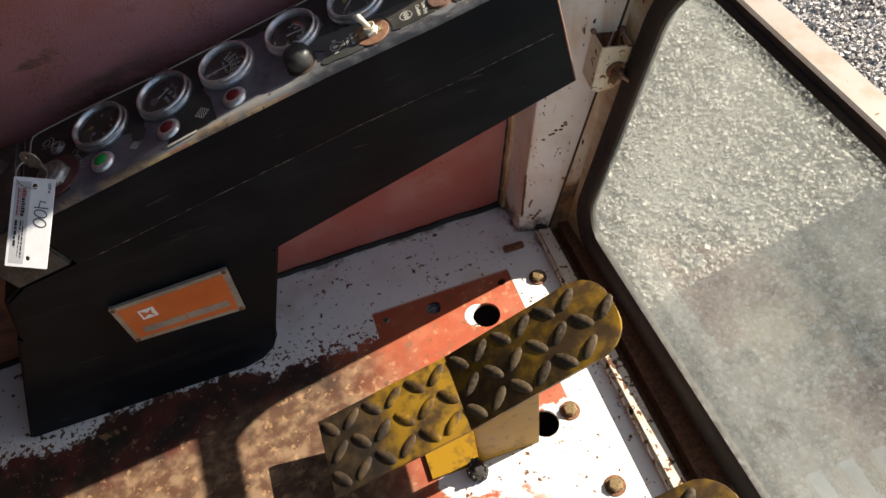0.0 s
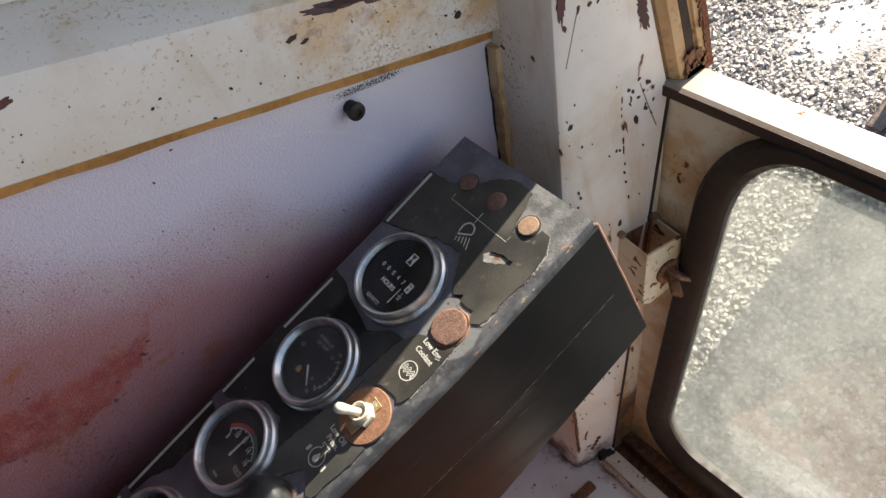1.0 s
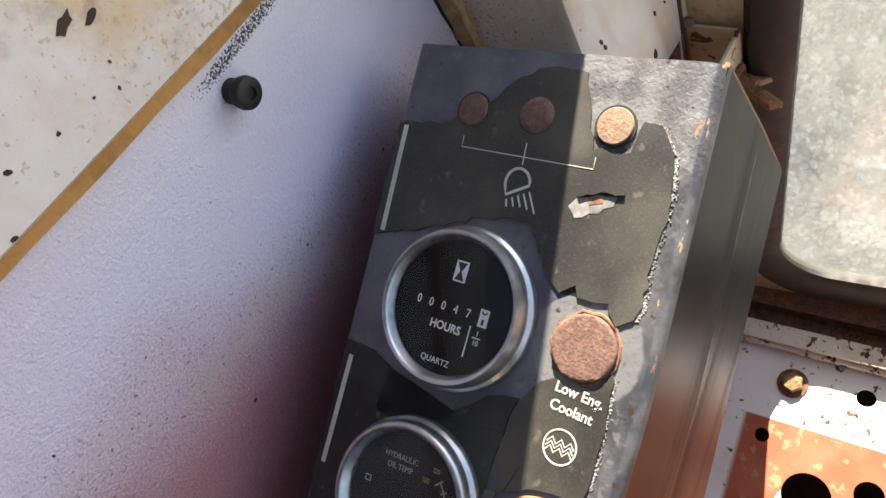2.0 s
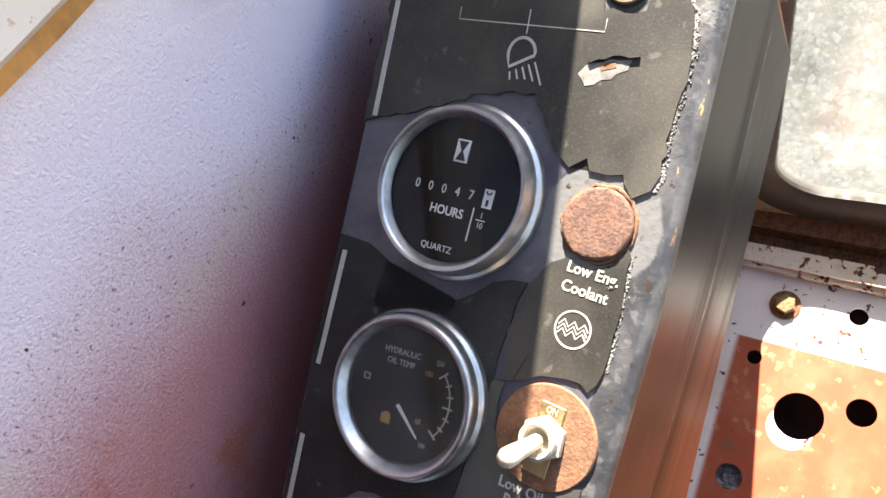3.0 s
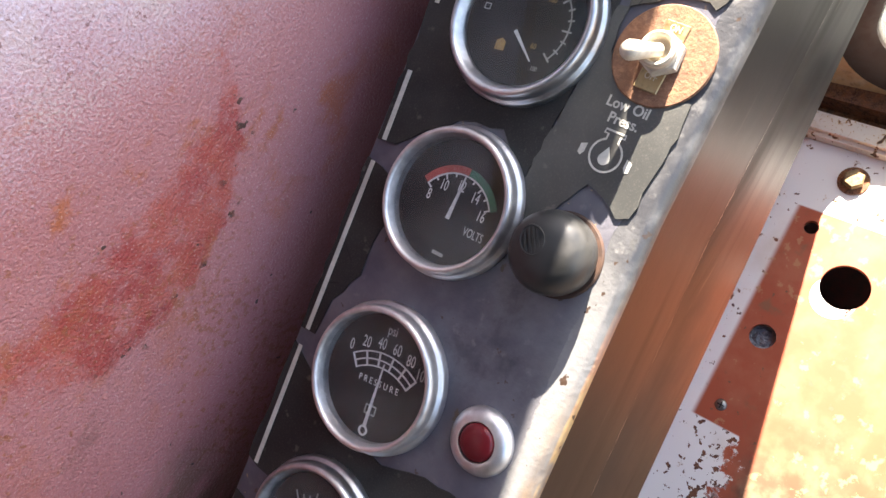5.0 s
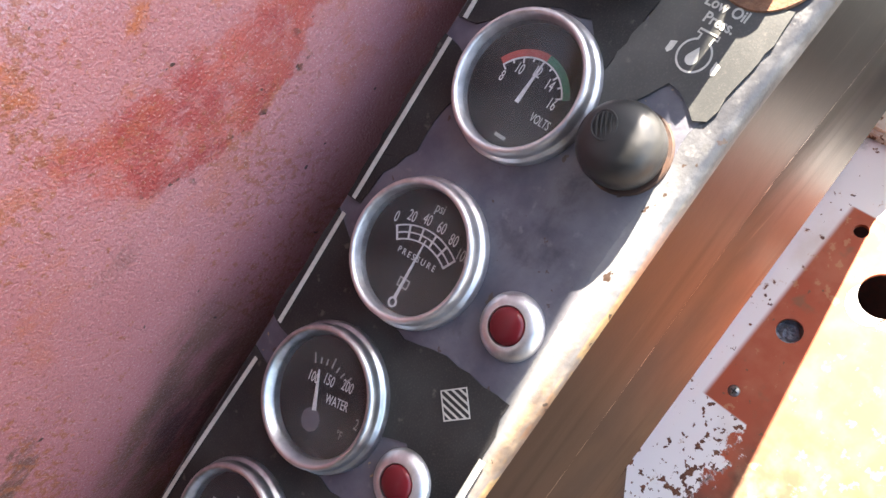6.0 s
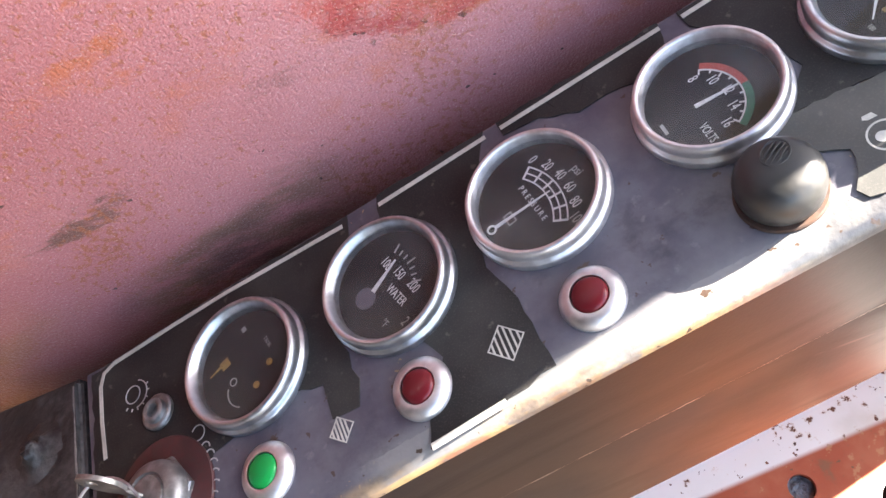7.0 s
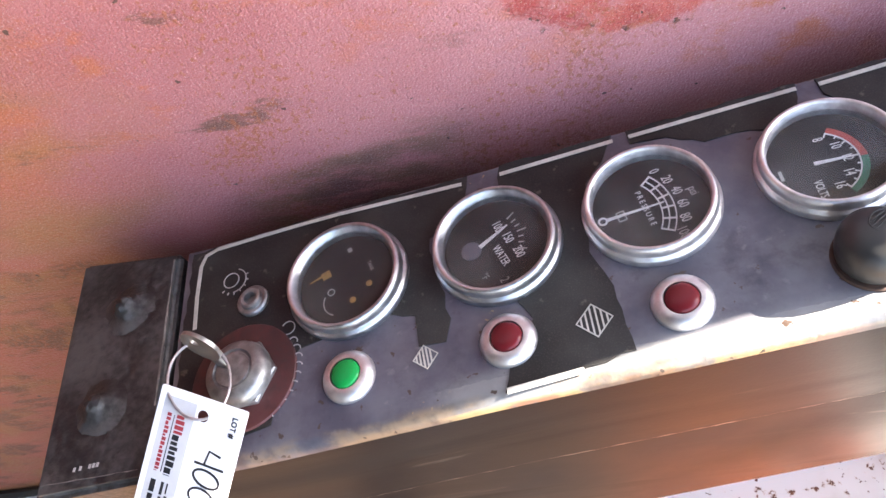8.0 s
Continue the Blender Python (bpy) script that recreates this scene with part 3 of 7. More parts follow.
def make_pane(name, tint, dust, low, high, scale):
    """Clear pane under a film of dust, with gloss."""
    n = Nodes(name)
    clear = n.put("ShaderNodeBsdfTransparent", {"Color": tint})
    gloss = n.put("ShaderNodeBsdfGlossy", {"Color": (1.0, 1.0, 1.0), "Roughness": 0.03})
    film = n.put("ShaderNodeBsdfDiffuse", {"Color": (0.42, 0.43, 0.41)})
    glow = n.put("ShaderNodeBsdfTranslucent", {"Color": (0.51, 0.52, 0.49)})
    veil = n.put("ShaderNodeMixShader", {0: 0.55, 1: film.outputs[0], 2: glow.outputs[0]})
    cloud = n.math("ADD", n.math("MULTIPLY", n.noise(scale, 6), 0.7), n.math("MULTIPLY", n.noise(scale * 9, 5, shift=(2, 2, 2)), 0.3))
    amount = n.math("MULTIPLY", n.step(cloud, low, high), dust)
    smudged = n.put("ShaderNodeMixShader", {0: amount, 1: clear.outputs[0], 2: veil.outputs[0]})
    facing = n.put("ShaderNodeLayerWeight", {"Blend": 0.5}).outputs["Facing"]
    shine = n.math("ADD", n.math("MULTIPLY", n.math("POWER", facing, 4.0), 0.55), 0.022)
    both = n.put("ShaderNodeMixShader", {0: shine, 1: smudged.outputs[0], 2: gloss.outputs[0]})
    n.tree.links.new(both.outputs[0], n.out.inputs[0])
    return n.material


m_window = make_pane("dusty_window_glass", (0.76, 0.78, 0.75), 0.33, 0.10, 0.80, 5.0)
m_lens = make_pane("gauge_glass", (0.95, 0.95, 0.95), 0.38, 0.28, 0.78, 40.0)
m_lens_clean = make_pane("wiped_gauge_glass", (0.97, 0.97, 0.97), 0.02, 0.45, 0.75, 45.0)
m_lens_dusty = make_pane("dusty_gauge_glass", (0.92, 0.92, 0.90), 0.24, 0.20, 0.75, 30.0)


def make_jewel(name, color):
    n = Nodes(name)
    ridges = n.noise(260, 3)
    return n.finish(color, 0.22, 0.0, n.bump(ridges, 0.25, 0.0004), 0.22, 0.05, **{"Transmission Weight": 0.0})


m_red_lens = make_jewel("red_lens", (0.125, 0.011, 0.015))
m_green_lens = make_jewel("green_lens", (0.0, 0.25, 0.05))


def make_gravel():
    n = Nodes("grey_gravel")
    island = n.put("ShaderNodeNewGeometry").outputs["Random Per Island"]
    tone = n.mix(island, (0.19, 0.172, 0.156), (0.74, 0.685, 0.625))
    color = n.mix(n.both(n.chips(60, 0.4, 0.7), 0.5), tone, (0.20, 0.18, 0.165))
    return n.finish(color, 0.62, 0.0, n.bump(n.noise(180, 4), 0.4, 0.003), 0.45)


m_gravel = make_gravel()


def make_ground():
    """Dark gravel bed with one patch of fine dust, whitened to paint in the sun's glint."""
    n = Nodes("gravel_bed")
    color = n.mix(n.chips(1.3, 0.38, 0.62, detail=7), (0.235, 0.22, 0.203), (0.30, 0.282, 0.262))
    color = n.mix(n.both(n.chips(55, 0.42, 0.60, detail=5, shift=(4, 4, 1)), 0.6), color, (0.40, 0.375, 0.345))
    color = n.mix(n.both(n.chips(75, 0.50, 0.64, detail=4, shift=(1, 6, 1)), 0.6), color, (0.10, 0.092, 0.085))
    away = n.put("ShaderNodeVectorMath", {0: n.put("ShaderNodeVectorMath", {0: n.place, 1: (1.0, 2.2, 0.0)}, operation="MULTIPLY").outputs[0], 1: (2.95, 1.90, 0.0)}, operation="DISTANCE").outputs["Value"]
    away = n.math("ADD", away, n.math("MULTIPLY", n.math("SUBTRACT", n.noise(7, 7, shift=(2, 3, 3), rough=0.6), 0.5), 0.6))
    color = n.mix(n.step(away, 0.42, 0.20), color, (0.80, 0.76, 0.71))
    return n.finish(color, 0.9, 0.0, n.bump(n.noise(60, 6, shift=(1, 1, 2)), 1.0, 0.02))


m_ground = make_ground()
m_bucket = painted_steel("rusty_bucket_steel", (0.085, 0.050, 0.040), stain=(0.16, 0.07, 0.04), chip=0.56, dirt=1.0, rough=0.55)
m_tooth = simple("worn_tooth_steel", (0.12, 0.085, 0.07), (0.26, 0.19, 0.16), 0.5, 0.4, scale=20, bump=0.4, distance=0.004)
m_pale = simple("sunlit_pale_steel", (0.46, 0.46, 0.44), (0.62, 0.62, 0.60), 0.6, scale=20, bump=0.2)
m_roof = simple("light_cutting_lining", (0.028, 0.026, 0.025), (0.055, 0.052, 0.048), 0.8, scale=20, bump=0.2)
m_dark = simple("dark_underside", (0.012, 0.011, 0.010), (0.03, 0.026, 0.022), 0.8, scale=30, bump=0.3)

# ---- mesh helpers ----
WORLD = {}


def thing(name, m, label, category, group="", kind=""):
    """A top-level Empty at the base of a thing."""
    ob = new(name)
    ob.empty_display_size = 0.02
    ob.matrix_basis = m
    WORLD[ob] = m
    return tagged(ob, label, category, group, kind)


def finish_mesh(bm, name, material, smooth):
    bmesh.ops.recalc_face_normals(bm, faces=bm.faces[:])
    data = bpy.data.meshes.new(name)
    for f in bm.faces:
        f.smooth = smooth > 0
    bm.to_mesh(data)
    bm.free()
    if smooth:
        data.set_sharp_from_angle(angle=radians(smooth))
    data.materials.append(material)
    return data


def part(name, bm, material, parent, label="", m=None, smooth=35):
    """Links a bmesh as one mesh under a thing or a part. m: its pose in the world, else it lies in its parent's own axes."""
    ob = new(name, finish_mesh(bm, name, material, smooth))
    ob.parent = parent
    here = WORLD[parent]
    if m is not None:
        ob.matrix_basis = here.inverted() @ m
    WORLD[ob] = here @ ob.matrix_basis
    return tagged(ob, label)


def solid(name, bm, material, label="", category="", kind="", smooth=35, m=None):
    """A thing that is one mesh, in world axes unless m is given."""
    ob = new(name, finish_mesh(bm, name, material, smooth))
    if m is not None:
        ob.matrix_basis = m
    WORLD[ob] = ob.matrix_basis.copy()
    return tagged(ob, label, category, "", kind)


def add_box(bm, lo, hi, m=None):
    xs, ys, zs = zip(lo, hi)
    v = [bm.verts.new((x, y, z)) for z in zs for y in ys for x in xs]
    faces = [bm.faces.new([v[i] for i in f]) for f in ((0, 2, 3, 1), (4, 5, 7, 6), (0, 1, 5, 4), (2, 6, 7, 3), (0, 4, 6, 2), (1, 3, 7, 5))]
    if m is not None:
        bmesh.ops.transform(bm, matrix=m, verts=v)
    return v, faces


def box(lo, hi, bevel=0.0, segments=2):
    bm = bmesh.new()
    add_box(bm, lo, hi)
    if bevel:
        bmesh.ops.bevel(bm, geom=bm.edges[:], offset=bevel, segments=segments, affect="EDGES", profile=0.5)
    return bm


def add_prism(bm, points, low, high, m=None):
    """A polygon in the plane, raised from low to high."""
    a = [bm.verts.new((x, y, low)) for x, y in points]
    b = [bm.verts.new((x, y, high)) for x, y in points]
    n = len(points)
    bm.faces.new(a[::-1]), bm.faces.new(b)
    for i in range(n):
        bm.faces.new((a[i], a[(i + 1) % n], b[(i + 1) % n], b[i]))
    if m is not None:
        bmesh.ops.transform(bm, matrix=m, verts=a + b)
    return a + b


def prism(points, low, high, bevel=0.0, m=None):
    bm = bmesh.new()
    add_prism(bm, points, low, high, m)
    if bevel:
        bmesh.ops.bevel(bm, geom=bm.edges[:], offset=bevel, segments=2, affect="EDGES", profile=0.5)
    return bm


def add_lathe(bm, profile, n=48, m=None):
    """A turned shape from pairs of radius and height."""
    rings, made = [], []
    for r, z in profile:
        if r < 1e-6:
            ring = [bm.verts.new((0, 0, z))]
        else:
            ring = [bm.verts.new((r * math.cos(2 * math.pi * i / n), r * math.sin(2 * math.pi * i / n), z)) for i in range(n)]
        rings.append(ring)
        made += ring
    for a, b in zip(rings, rings[1:]):
        for i in range(n):
            j = (i + 1) % n
            corners = [a[i % len(a)], a[j % len(a)], b[j % len(b)], b[i % len(b)]]
            corners = [c for k, c in enumerate(corners) if c not in corners[:k]]
            if len(corners) > 2:
                bm.faces.new(corners)
    if m is not None:
        bmesh.ops.transform(bm, matrix=m, verts=made)
    return made


def lathe(profile, n=48, m=None):
    bm = bmesh.new()
    add_lathe(bm, profile, n, m)
    return bm


def add_tube(bm, points, radius, n=10, closed=False):
    points = [Vector(p) for p in points]
    rings, side = [], None
    for i, p in enumerate(points):
        before = points[i - 1] if i or closed else p
        after = points[(i + 1) % len(points)] if i + 1 < len(points) or closed else p
        ahead = (after - before).normalized()
        if side is None:
            side = ahead.orthogonal().normalized()
        side = (side - ahead * side.dot(ahead)).normalized()
        up = ahead.cross(side)
        rings.append([bm.verts.new(p + radius * (side * math.cos(2 * math.pi * k / n) + up * math.sin(2 * math.pi * k / n))) for k in range(n)])
    pairs = list(zip(rings, rings[1:])) + ([(rings[-1], rings[0])] if closed else [])
    for a, b in pairs:
        for k in range(n):
            bm.faces.new((a[k], a[(k + 1) % n], b[(k + 1) % n], b[k]))
    if not closed:
        bm.faces.new(rings[0][::-1]), bm.faces.new(rings[-1])


def tube(points, radius, n=10, closed=False):
    bm = bmesh.new()
    add_tube(bm, points, radius, n, closed)
    return bm


def add_ribbon(bm, points, width, low, high, closed=False):
    """A flat raised line along points in the plane."""
    pts = [Vector(p) for p in points]
    n = len(pts)
    left, right = [], []
    for i, p in enumerate(pts):
        before = pts[i - 1] if i or closed else p
        after = pts[(i + 1) % n] if i + 1 < n or closed else p
        d = (after - before).normalized()
        side = Vector((-d.y, d.x)) * width / 2
        left.append(p + side), right.append(p - side)
    rows = [[bm.verts.new((q.x, q.y, z)) for q in line] for line, z in ((left, low), (left, high), (right, high), (right, low))]
    for i in range(n if closed else n - 1):
        j = (i + 1) % n
        for a, b in zip(rows, rows[1:] + rows[:1]):
            bm.faces.new((a[i], a[j], b[j], b[i]))
    if not closed:
        for i in (0, n - 1):
            bm.faces.new([r[i] for r in rows])


def ribbon(points, width, low=0.0, high=0.0003, closed=False):
    bm = bmesh.new()
    add_ribbon(bm, points, width, low, high, closed)
    return bm


def arc(cx, cy, r, start, end, n=24):
    """Points on an arc, in degrees counted clockwise from the top."""
    return [(cx + r * math.sin(radians(start + (end - start) * i / n)), cy + r * math.cos(radians(start + (end - start) * i / n))) for i in range(n + 1)]


def rounded(x0, x1, y0, y1, r, n=8):
    out = []
    for cx, cy, a in ((x1 - r, y1 - r, 0), (x0 + r, y1 - r, 90), (x0 + r, y0 + r, 180), (x1 - r, y0 + r, 270)):
        out += [(cx + r * math.cos(radians(a + 90 * i / n)), cy + r * math.sin(radians(a + 90 * i / n))) for i in range(n + 1)]
    return out


def sheet_with_holes(outer, holes, low, high):
    """A plate with round or shaped holes through it."""
    bm = bmesh.new()
    edges = []
    for loop in (outer, *holes):
        verts = [bm.verts.new((x, y, high)) for x, y in loop]
        edges += [bm.edges.new((verts[i], verts[(i + 1) % len(verts)])) for i in range(len(verts))]
    filled = bmesh.ops.triangle_fill(bm, use_beauty=True, edges=edges)
    faces = [f for f in filled["geom"] if isinstance(f, bmesh.types.BMFace)]
    extruded = bmesh.ops.extrude_face_region(bm, geom=faces)
    down = [v for v in extruded["geom"] if isinstance(v, bmesh.types.BMVert)]
    bmesh.ops.translate(bm, vec=(0, 0, low - high), verts=down)
    return bm


def circle(cx, cy, r, n=28):
    return [(cx + r * math.cos(2 * math.pi * i / n), cy + r * math.sin(2 * math.pi * i / n)) for i in range(n)]


def jagged(points, size, seed, step=0.006):
    """A torn outline: the given polygon with uneven edges."""
    rnd, out = random.Random(seed), []
    for (ax, ay), (bx, by) in zip(points, points[1:] + points[:1]):
        n = max(1, int(math.hypot(bx - ax, by - ay) / step))
        for i in range(n):
            k = size if i else size * 0.4
            out.append((ax + (bx - ax) * i / n + rnd.uniform(-k, k), ay + (by - ay) * i / n + rnd.uniform(-k, k)))
    return out


def letters(name, words, size, x, y, parent, material, z=0.0, turn=0.0, squeeze=0.85, thick=0.00012, align="CENTER", m=None, bold=0.0):
    """Writing in the built-in font, laid flat in the parent's axes (or in m)."""
    data = bpy.data.curves.new(name, "FONT")
    data.body, data.size, data.extrude, data.align_x, data.align_y = words, size, thick, align, "CENTER"
    data.offset = bold
    data.resolution_u = 3
    made = bpy.data.objects.new(name, data)
    scene.collection.objects.link(made)
    dg = bpy.context.evaluated_depsgraph_get()
    mesh = bpy.data.meshes.new_from_object(made.evaluated_get(dg))
    bpy.data.objects.remove(made)
    bpy.data.curves.remove(data)
    mesh.transform(Matrix.Diagonal((squeeze, 1, 1, 1)))
    mesh.materials.clear()
    mesh.materials.append(material)
    mesh.name = name
    ob = new(name, mesh)
    ob.parent = parent
    here = pose(x, y, z, 0, 0, turn)
    ob.matrix_basis = here if m is None else WORLD[parent].inverted() @ m @ here
    WORLD[ob] = WORLD[parent] @ ob.matrix_basis
    return ob


# ---- the plan ----
# x runs ahead to the front window, y to the near side wall (y = 0), z up from the cab floor.
TILT_PANEL, PX, PZ = 12.165, 0.4509, 0.4773
PANEL = pose(PX, 0, PZ, 0, -TILT_PANEL, 0)  # panel axes: along the panel, across it, out of it
GROUND = -1.10
GATE_LEAN = 0.1892  # the front window leans outwards by this much per metre


def gate_x(z):
    return 0.771 + GATE_LEAN * (z - 0.027)


def on_panel(u, v, w=0.0, turn=0.0):
    return PANEL @ pose(u, v, w, 0, 0, turn)


def trim_z(x):
    return 0.5685 - 0.332 * (x - 0.758)


# ---- ground and what stands outside ----
bm = bmesh.new()
r = 600
bm.faces.new([bm.verts.new(p) for p in ((-r, -r, GROUND), (r, -r, GROUND), (r, r, GROUND), (-r, r, GROUND))])
solid("ground", bm, m_ground, "grey gravel yard stretching to the horizon", "ground", "structure", 0)


def gravel(name, x0, x1, y0, y1, count, size, seed):
    """Crushed stone: sharp-edged blocks, heaped in ridges by wheels."""
    rng = np.random.default_rng(seed)
    base = np.array([(a, b, c) for a in (-1, 1) for b in (-1, 1) for c in (-1, 1)]) * 0.72
    quad = np.array([(0, 1, 3, 2), (4, 6, 7, 5), (0, 4, 5, 1), (2, 3, 7, 6), (0, 2, 6, 4), (1, 5, 7, 3)])
    place = np.c_[rng.uniform(x0, x1, count), rng.uniform(y0, y1, count), np.full(count, GROUND)]
    rim = np.minimum(np.minimum(place[:, 0] - x0 + 0.5, x1 - place[:, 0]), np.minimum(place[:, 1] - y0 + 0.5, y1 - place[:, 1]))
    # fewer stones over the patch that is painted white for the sun's glint
    dusty = np.exp(-(((place[:, 0] - 2.95) / 0.40) ** 2 + ((place[:, 1] - 0.86) / 0.15) ** 2))
    place = place[(rng.uniform(0, 0.6, count) < rim) & (rng.uniform(0, 1, count) > 0.8 * dusty)]
    count = len(place)
    place[:, 2] += 0.012 * np.sin(place[:, 0] * 5) * np.cos(place[:, 1] * 4) + 0.0042 * np.sin(place[:, 0] * 38 + place[:, 1] * 23 + 2.5 * np.sin(place[:, 1] * 6 + place[:, 0] * 2)) * np.sin(place[:, 0] * 3 + 1.0 + place[:, 1] * 4) + rng.uniform(-0.002, 0.011, count)
    scale = size * rng.uniform(0.45, 1.25, (count, 1, 1)) * rng.uniform(0.55, 1.2, (count, 1, 3))
    verts = base[None] * scale * rng.uniform(0.45, 1.25, (count, 8, 3))
    a, b = rng.uniform(0, 2 * math.pi, count), rng.uniform(-0.9, 0.9, count)
    ca, sa, cb, sb = np.cos(a), np.sin(a), np.cos(b), np.sin(b)
    zero, one = np.zeros(count), np.ones(count)
    ra = np.stack([np.stack([ca, -sa, zero], 1), np.stack([sa, ca, zero], 1), np.stack([zero, zero, one], 1)], 1)
    rb = np.stack([np.stack([cb, zero, sb], 1), np.stack([zero, one, zero], 1), np.stack([-sb, zero, cb], 1)], 1)
    verts = verts @ np.transpose(ra @ rb, (0, 2, 1)) + place[:, None]
    faces = (quad[None] + 8 * np.arange(count)[:, None, None]).reshape(-1, 4)
    data = bpy.data.meshes.new(name)
    data.from_pydata(verts.reshape(-1, 3).tolist(), [], faces.tolist())
    data.materials.append(m_gravel)
    return tagged(new(name, data), "crushed grey stones loose on the yard", "gravel", "", "stuff")


gravel("gravel", 0.95, 4.9, -0.9, 2.6, 96000, 0.0106, 3)


def bucket():
    """A digging bucket set down on its teeth in front of the cab."""
    b = thing("digger_bucket", pose(2.75, 0.05, GROUND), "rusty steel excavator bucket standing on its teeth in gravel", "bucket")
    y0, y1, wall = -0.445, 0.505, 0.03
    # the curled shell, seen from the side: mouth towards the cab
    # the top, out of view, is made taller to lengthen its shadow on the gravel
    outer = [(2.58, 0.02), (2.77, 0.36), (2.94, 0.70), (3.12, 1.22), (3.34, 1.60), (3.58, 1.42), (3.68, 0.84), (3.54, 0.30), (3.20, 0.04), (2.90, 0.0)]
    flip = Matrix(((1, 0, 0, 0), (0, 0, -1, 0), (0, 1, 0, GROUND), (0, 0, 0, 1)))
    for side in (y0, y1 - wall):
        part("side_plate", prism(outer, -side - wall, -side, 0.006, flip), m_bucket, b, m=Matrix.Identity(4))
    shell = bmesh.new()
    curve = [Vector(q) for q in outer[3:] + [(2.62, 0.0)]]
    way = [(curve[min(i + 1, len(curve) - 1)] - curve[max(i - 1, 0)]).normalized() * wall for i in range(len(curve))]
    rows = [[shell.verts.new((q.x, y, GROUND + q.y)) for q, y in ((c, y0 + 0.003), (c, y1 - 0.003), (c + Vector((d.y, -d.x)), y1 - 0.003), (c + Vector((d.y, -d.x)), y0 + 0.003))] for c, d in zip(curve, way)]
    for one, two in zip(rows, rows[1:]):
        for i in range(4):
            shell.faces.new((one[i], one[(i + 1) % 4], two[(i + 1) % 4], two[i]))
    shell.faces.new(rows[0]), shell.faces.new(rows[-1][::-1])
    part("shell", shell, m_bucket, b, m=Matrix.Identity(4))
    part("cutting_edge", box((2.50, y0, GROUND), (2.70, y1, GROUND + 0.035), 0.008), m_bucket, b, m=Matrix.Identity(4))
    for y in (0.465, 0.250, 0.035, -0.180, -0.395):
        tooth = bmesh.new()
        v, _ = add_box(tooth, (2.42, y - 0.045, GROUND), (2.60, y + 0.045, GROUND + 0.085))
        for w in v:
            if w.co.x < 2.5:
                w.co.z = GROUND + (w.co.z - GROUND) * 0.35
                w.co.y = y + (w.co.y - y) * 0.72
        bmesh.ops.bevel(tooth, geom=tooth.edges[:], offset=0.008, segments=2, affect="EDGES")
        part("tooth", tooth, m_tooth, b, "blunt worn steel tooth", Matrix.Identity(4))


bucket()


def track_bars():
    """Bars for the bright stripes seen through the window, built as a crawler track's end and coloured pale for
    sunlight.
    """
    t = thing("crawler_track", pose(1.5, -0.5, GROUND), "steel crawler track on the gravel, coloured pale for sunlit stripes", "track")
    for i in range(6):
        x = 1.36 + 0.095 * i
        bm = box((x, -0.75, GROUND + 0.005), (x + 0.045, -0.345, GROUND + 0.04), 0.006)
        part("track_shoe", bm, m_pale, t, m=Matrix.Identity(4))


track_bars()

# ---- cab shell ----
hole_list = [(0.590, -0.193, 0.0205), (0.520, -0.151, 0.0115), (0.631, -0.146, 0.0065), (0.447, -0.146, 0.0055), (0.608, -0.239, 0.012), (0.690, -0.220, 0.008), (0.605, -0.380, 0.019)]
outline = [(-0.95, -1.0), (0.735, -1.0), (0.735, 0.0), (-0.95, 0.0)]
bm = sheet_with_holes(outline, [circle(*h) for h in hole_list], -0.006, 0.0)
solid("floor", bm, m_floor, "worn cab floor, white over orange paint, with holes", "floor", "structure", 20)
# plate added below the floor so that its holes look dark
solid("hole_backing", box((-0.95, -1.0, -0.12), (0.80, 0.03, -0.09)), m_maroon, "dark plate added under the cab floor to back its holes", "floor", "structure", 0)
bm = bmesh.new()
add_box(bm, (-0.95, -1.02, -0.12), (0.80, -1.0, 0.0))
add_box(bm, (0.78, -1.0, -0.12), (0.80, 0.03, -0.006))
add_box(bm, (-0.97, -1.0, -0.12), (-0.95, 0.03, 0.0))
solid("machine_deck", box((-0.93, -0.98, GROUND - 0.02), (0.70, 0.01, -0.12), 0.01), m_dark, "dark steel machine deck that carries the cab", "deck", "structure", 0)
solid("floor_skirt", bm, m_dark, "dark steel edge round the cab floor", "floor", "structure", 0)

# near side wall below the window; its top edge falls towards the front
flip_wall = Matrix(((1, 0, 0, 0), (0, 0, -1, 0), (0, 1, 0, 0), (0, 0, 0, 1)))  # plane (x, z), depth towards -y
xe = lambda z: 0.688 + 0.130 * z  # noqa: E731  the pillar's inner edge
bm = prism([(-0.95, -0.1), (xe(-0.1) + 0.02, -0.1), (xe(0.56) + 0.02, trim_z(xe(0.56))), (-0.95, trim_z(-0.95))], -0.03, 0.0, 0, flip_wall)
solid("wall_side", bm, m_wall, "steel side wall, white overspray fading to pink primer", "wall", "structure", 0)


def crack_x(z):
    return 0.7365 + 0.2500 * z if z < 0.482 else 0.857 - 0.160 * (z - 0.482)


def pillar_y(x, z):
    """How far the pillar's face stands towards the cab."""
    c = crack_x(z) - 0.0016
    e = min(xe(z), c - 0.03)
    return -0.0685 - 0.012 * min(1.0, max(0.0, (x - e - 0.005) / (c - 0.009 - e)))


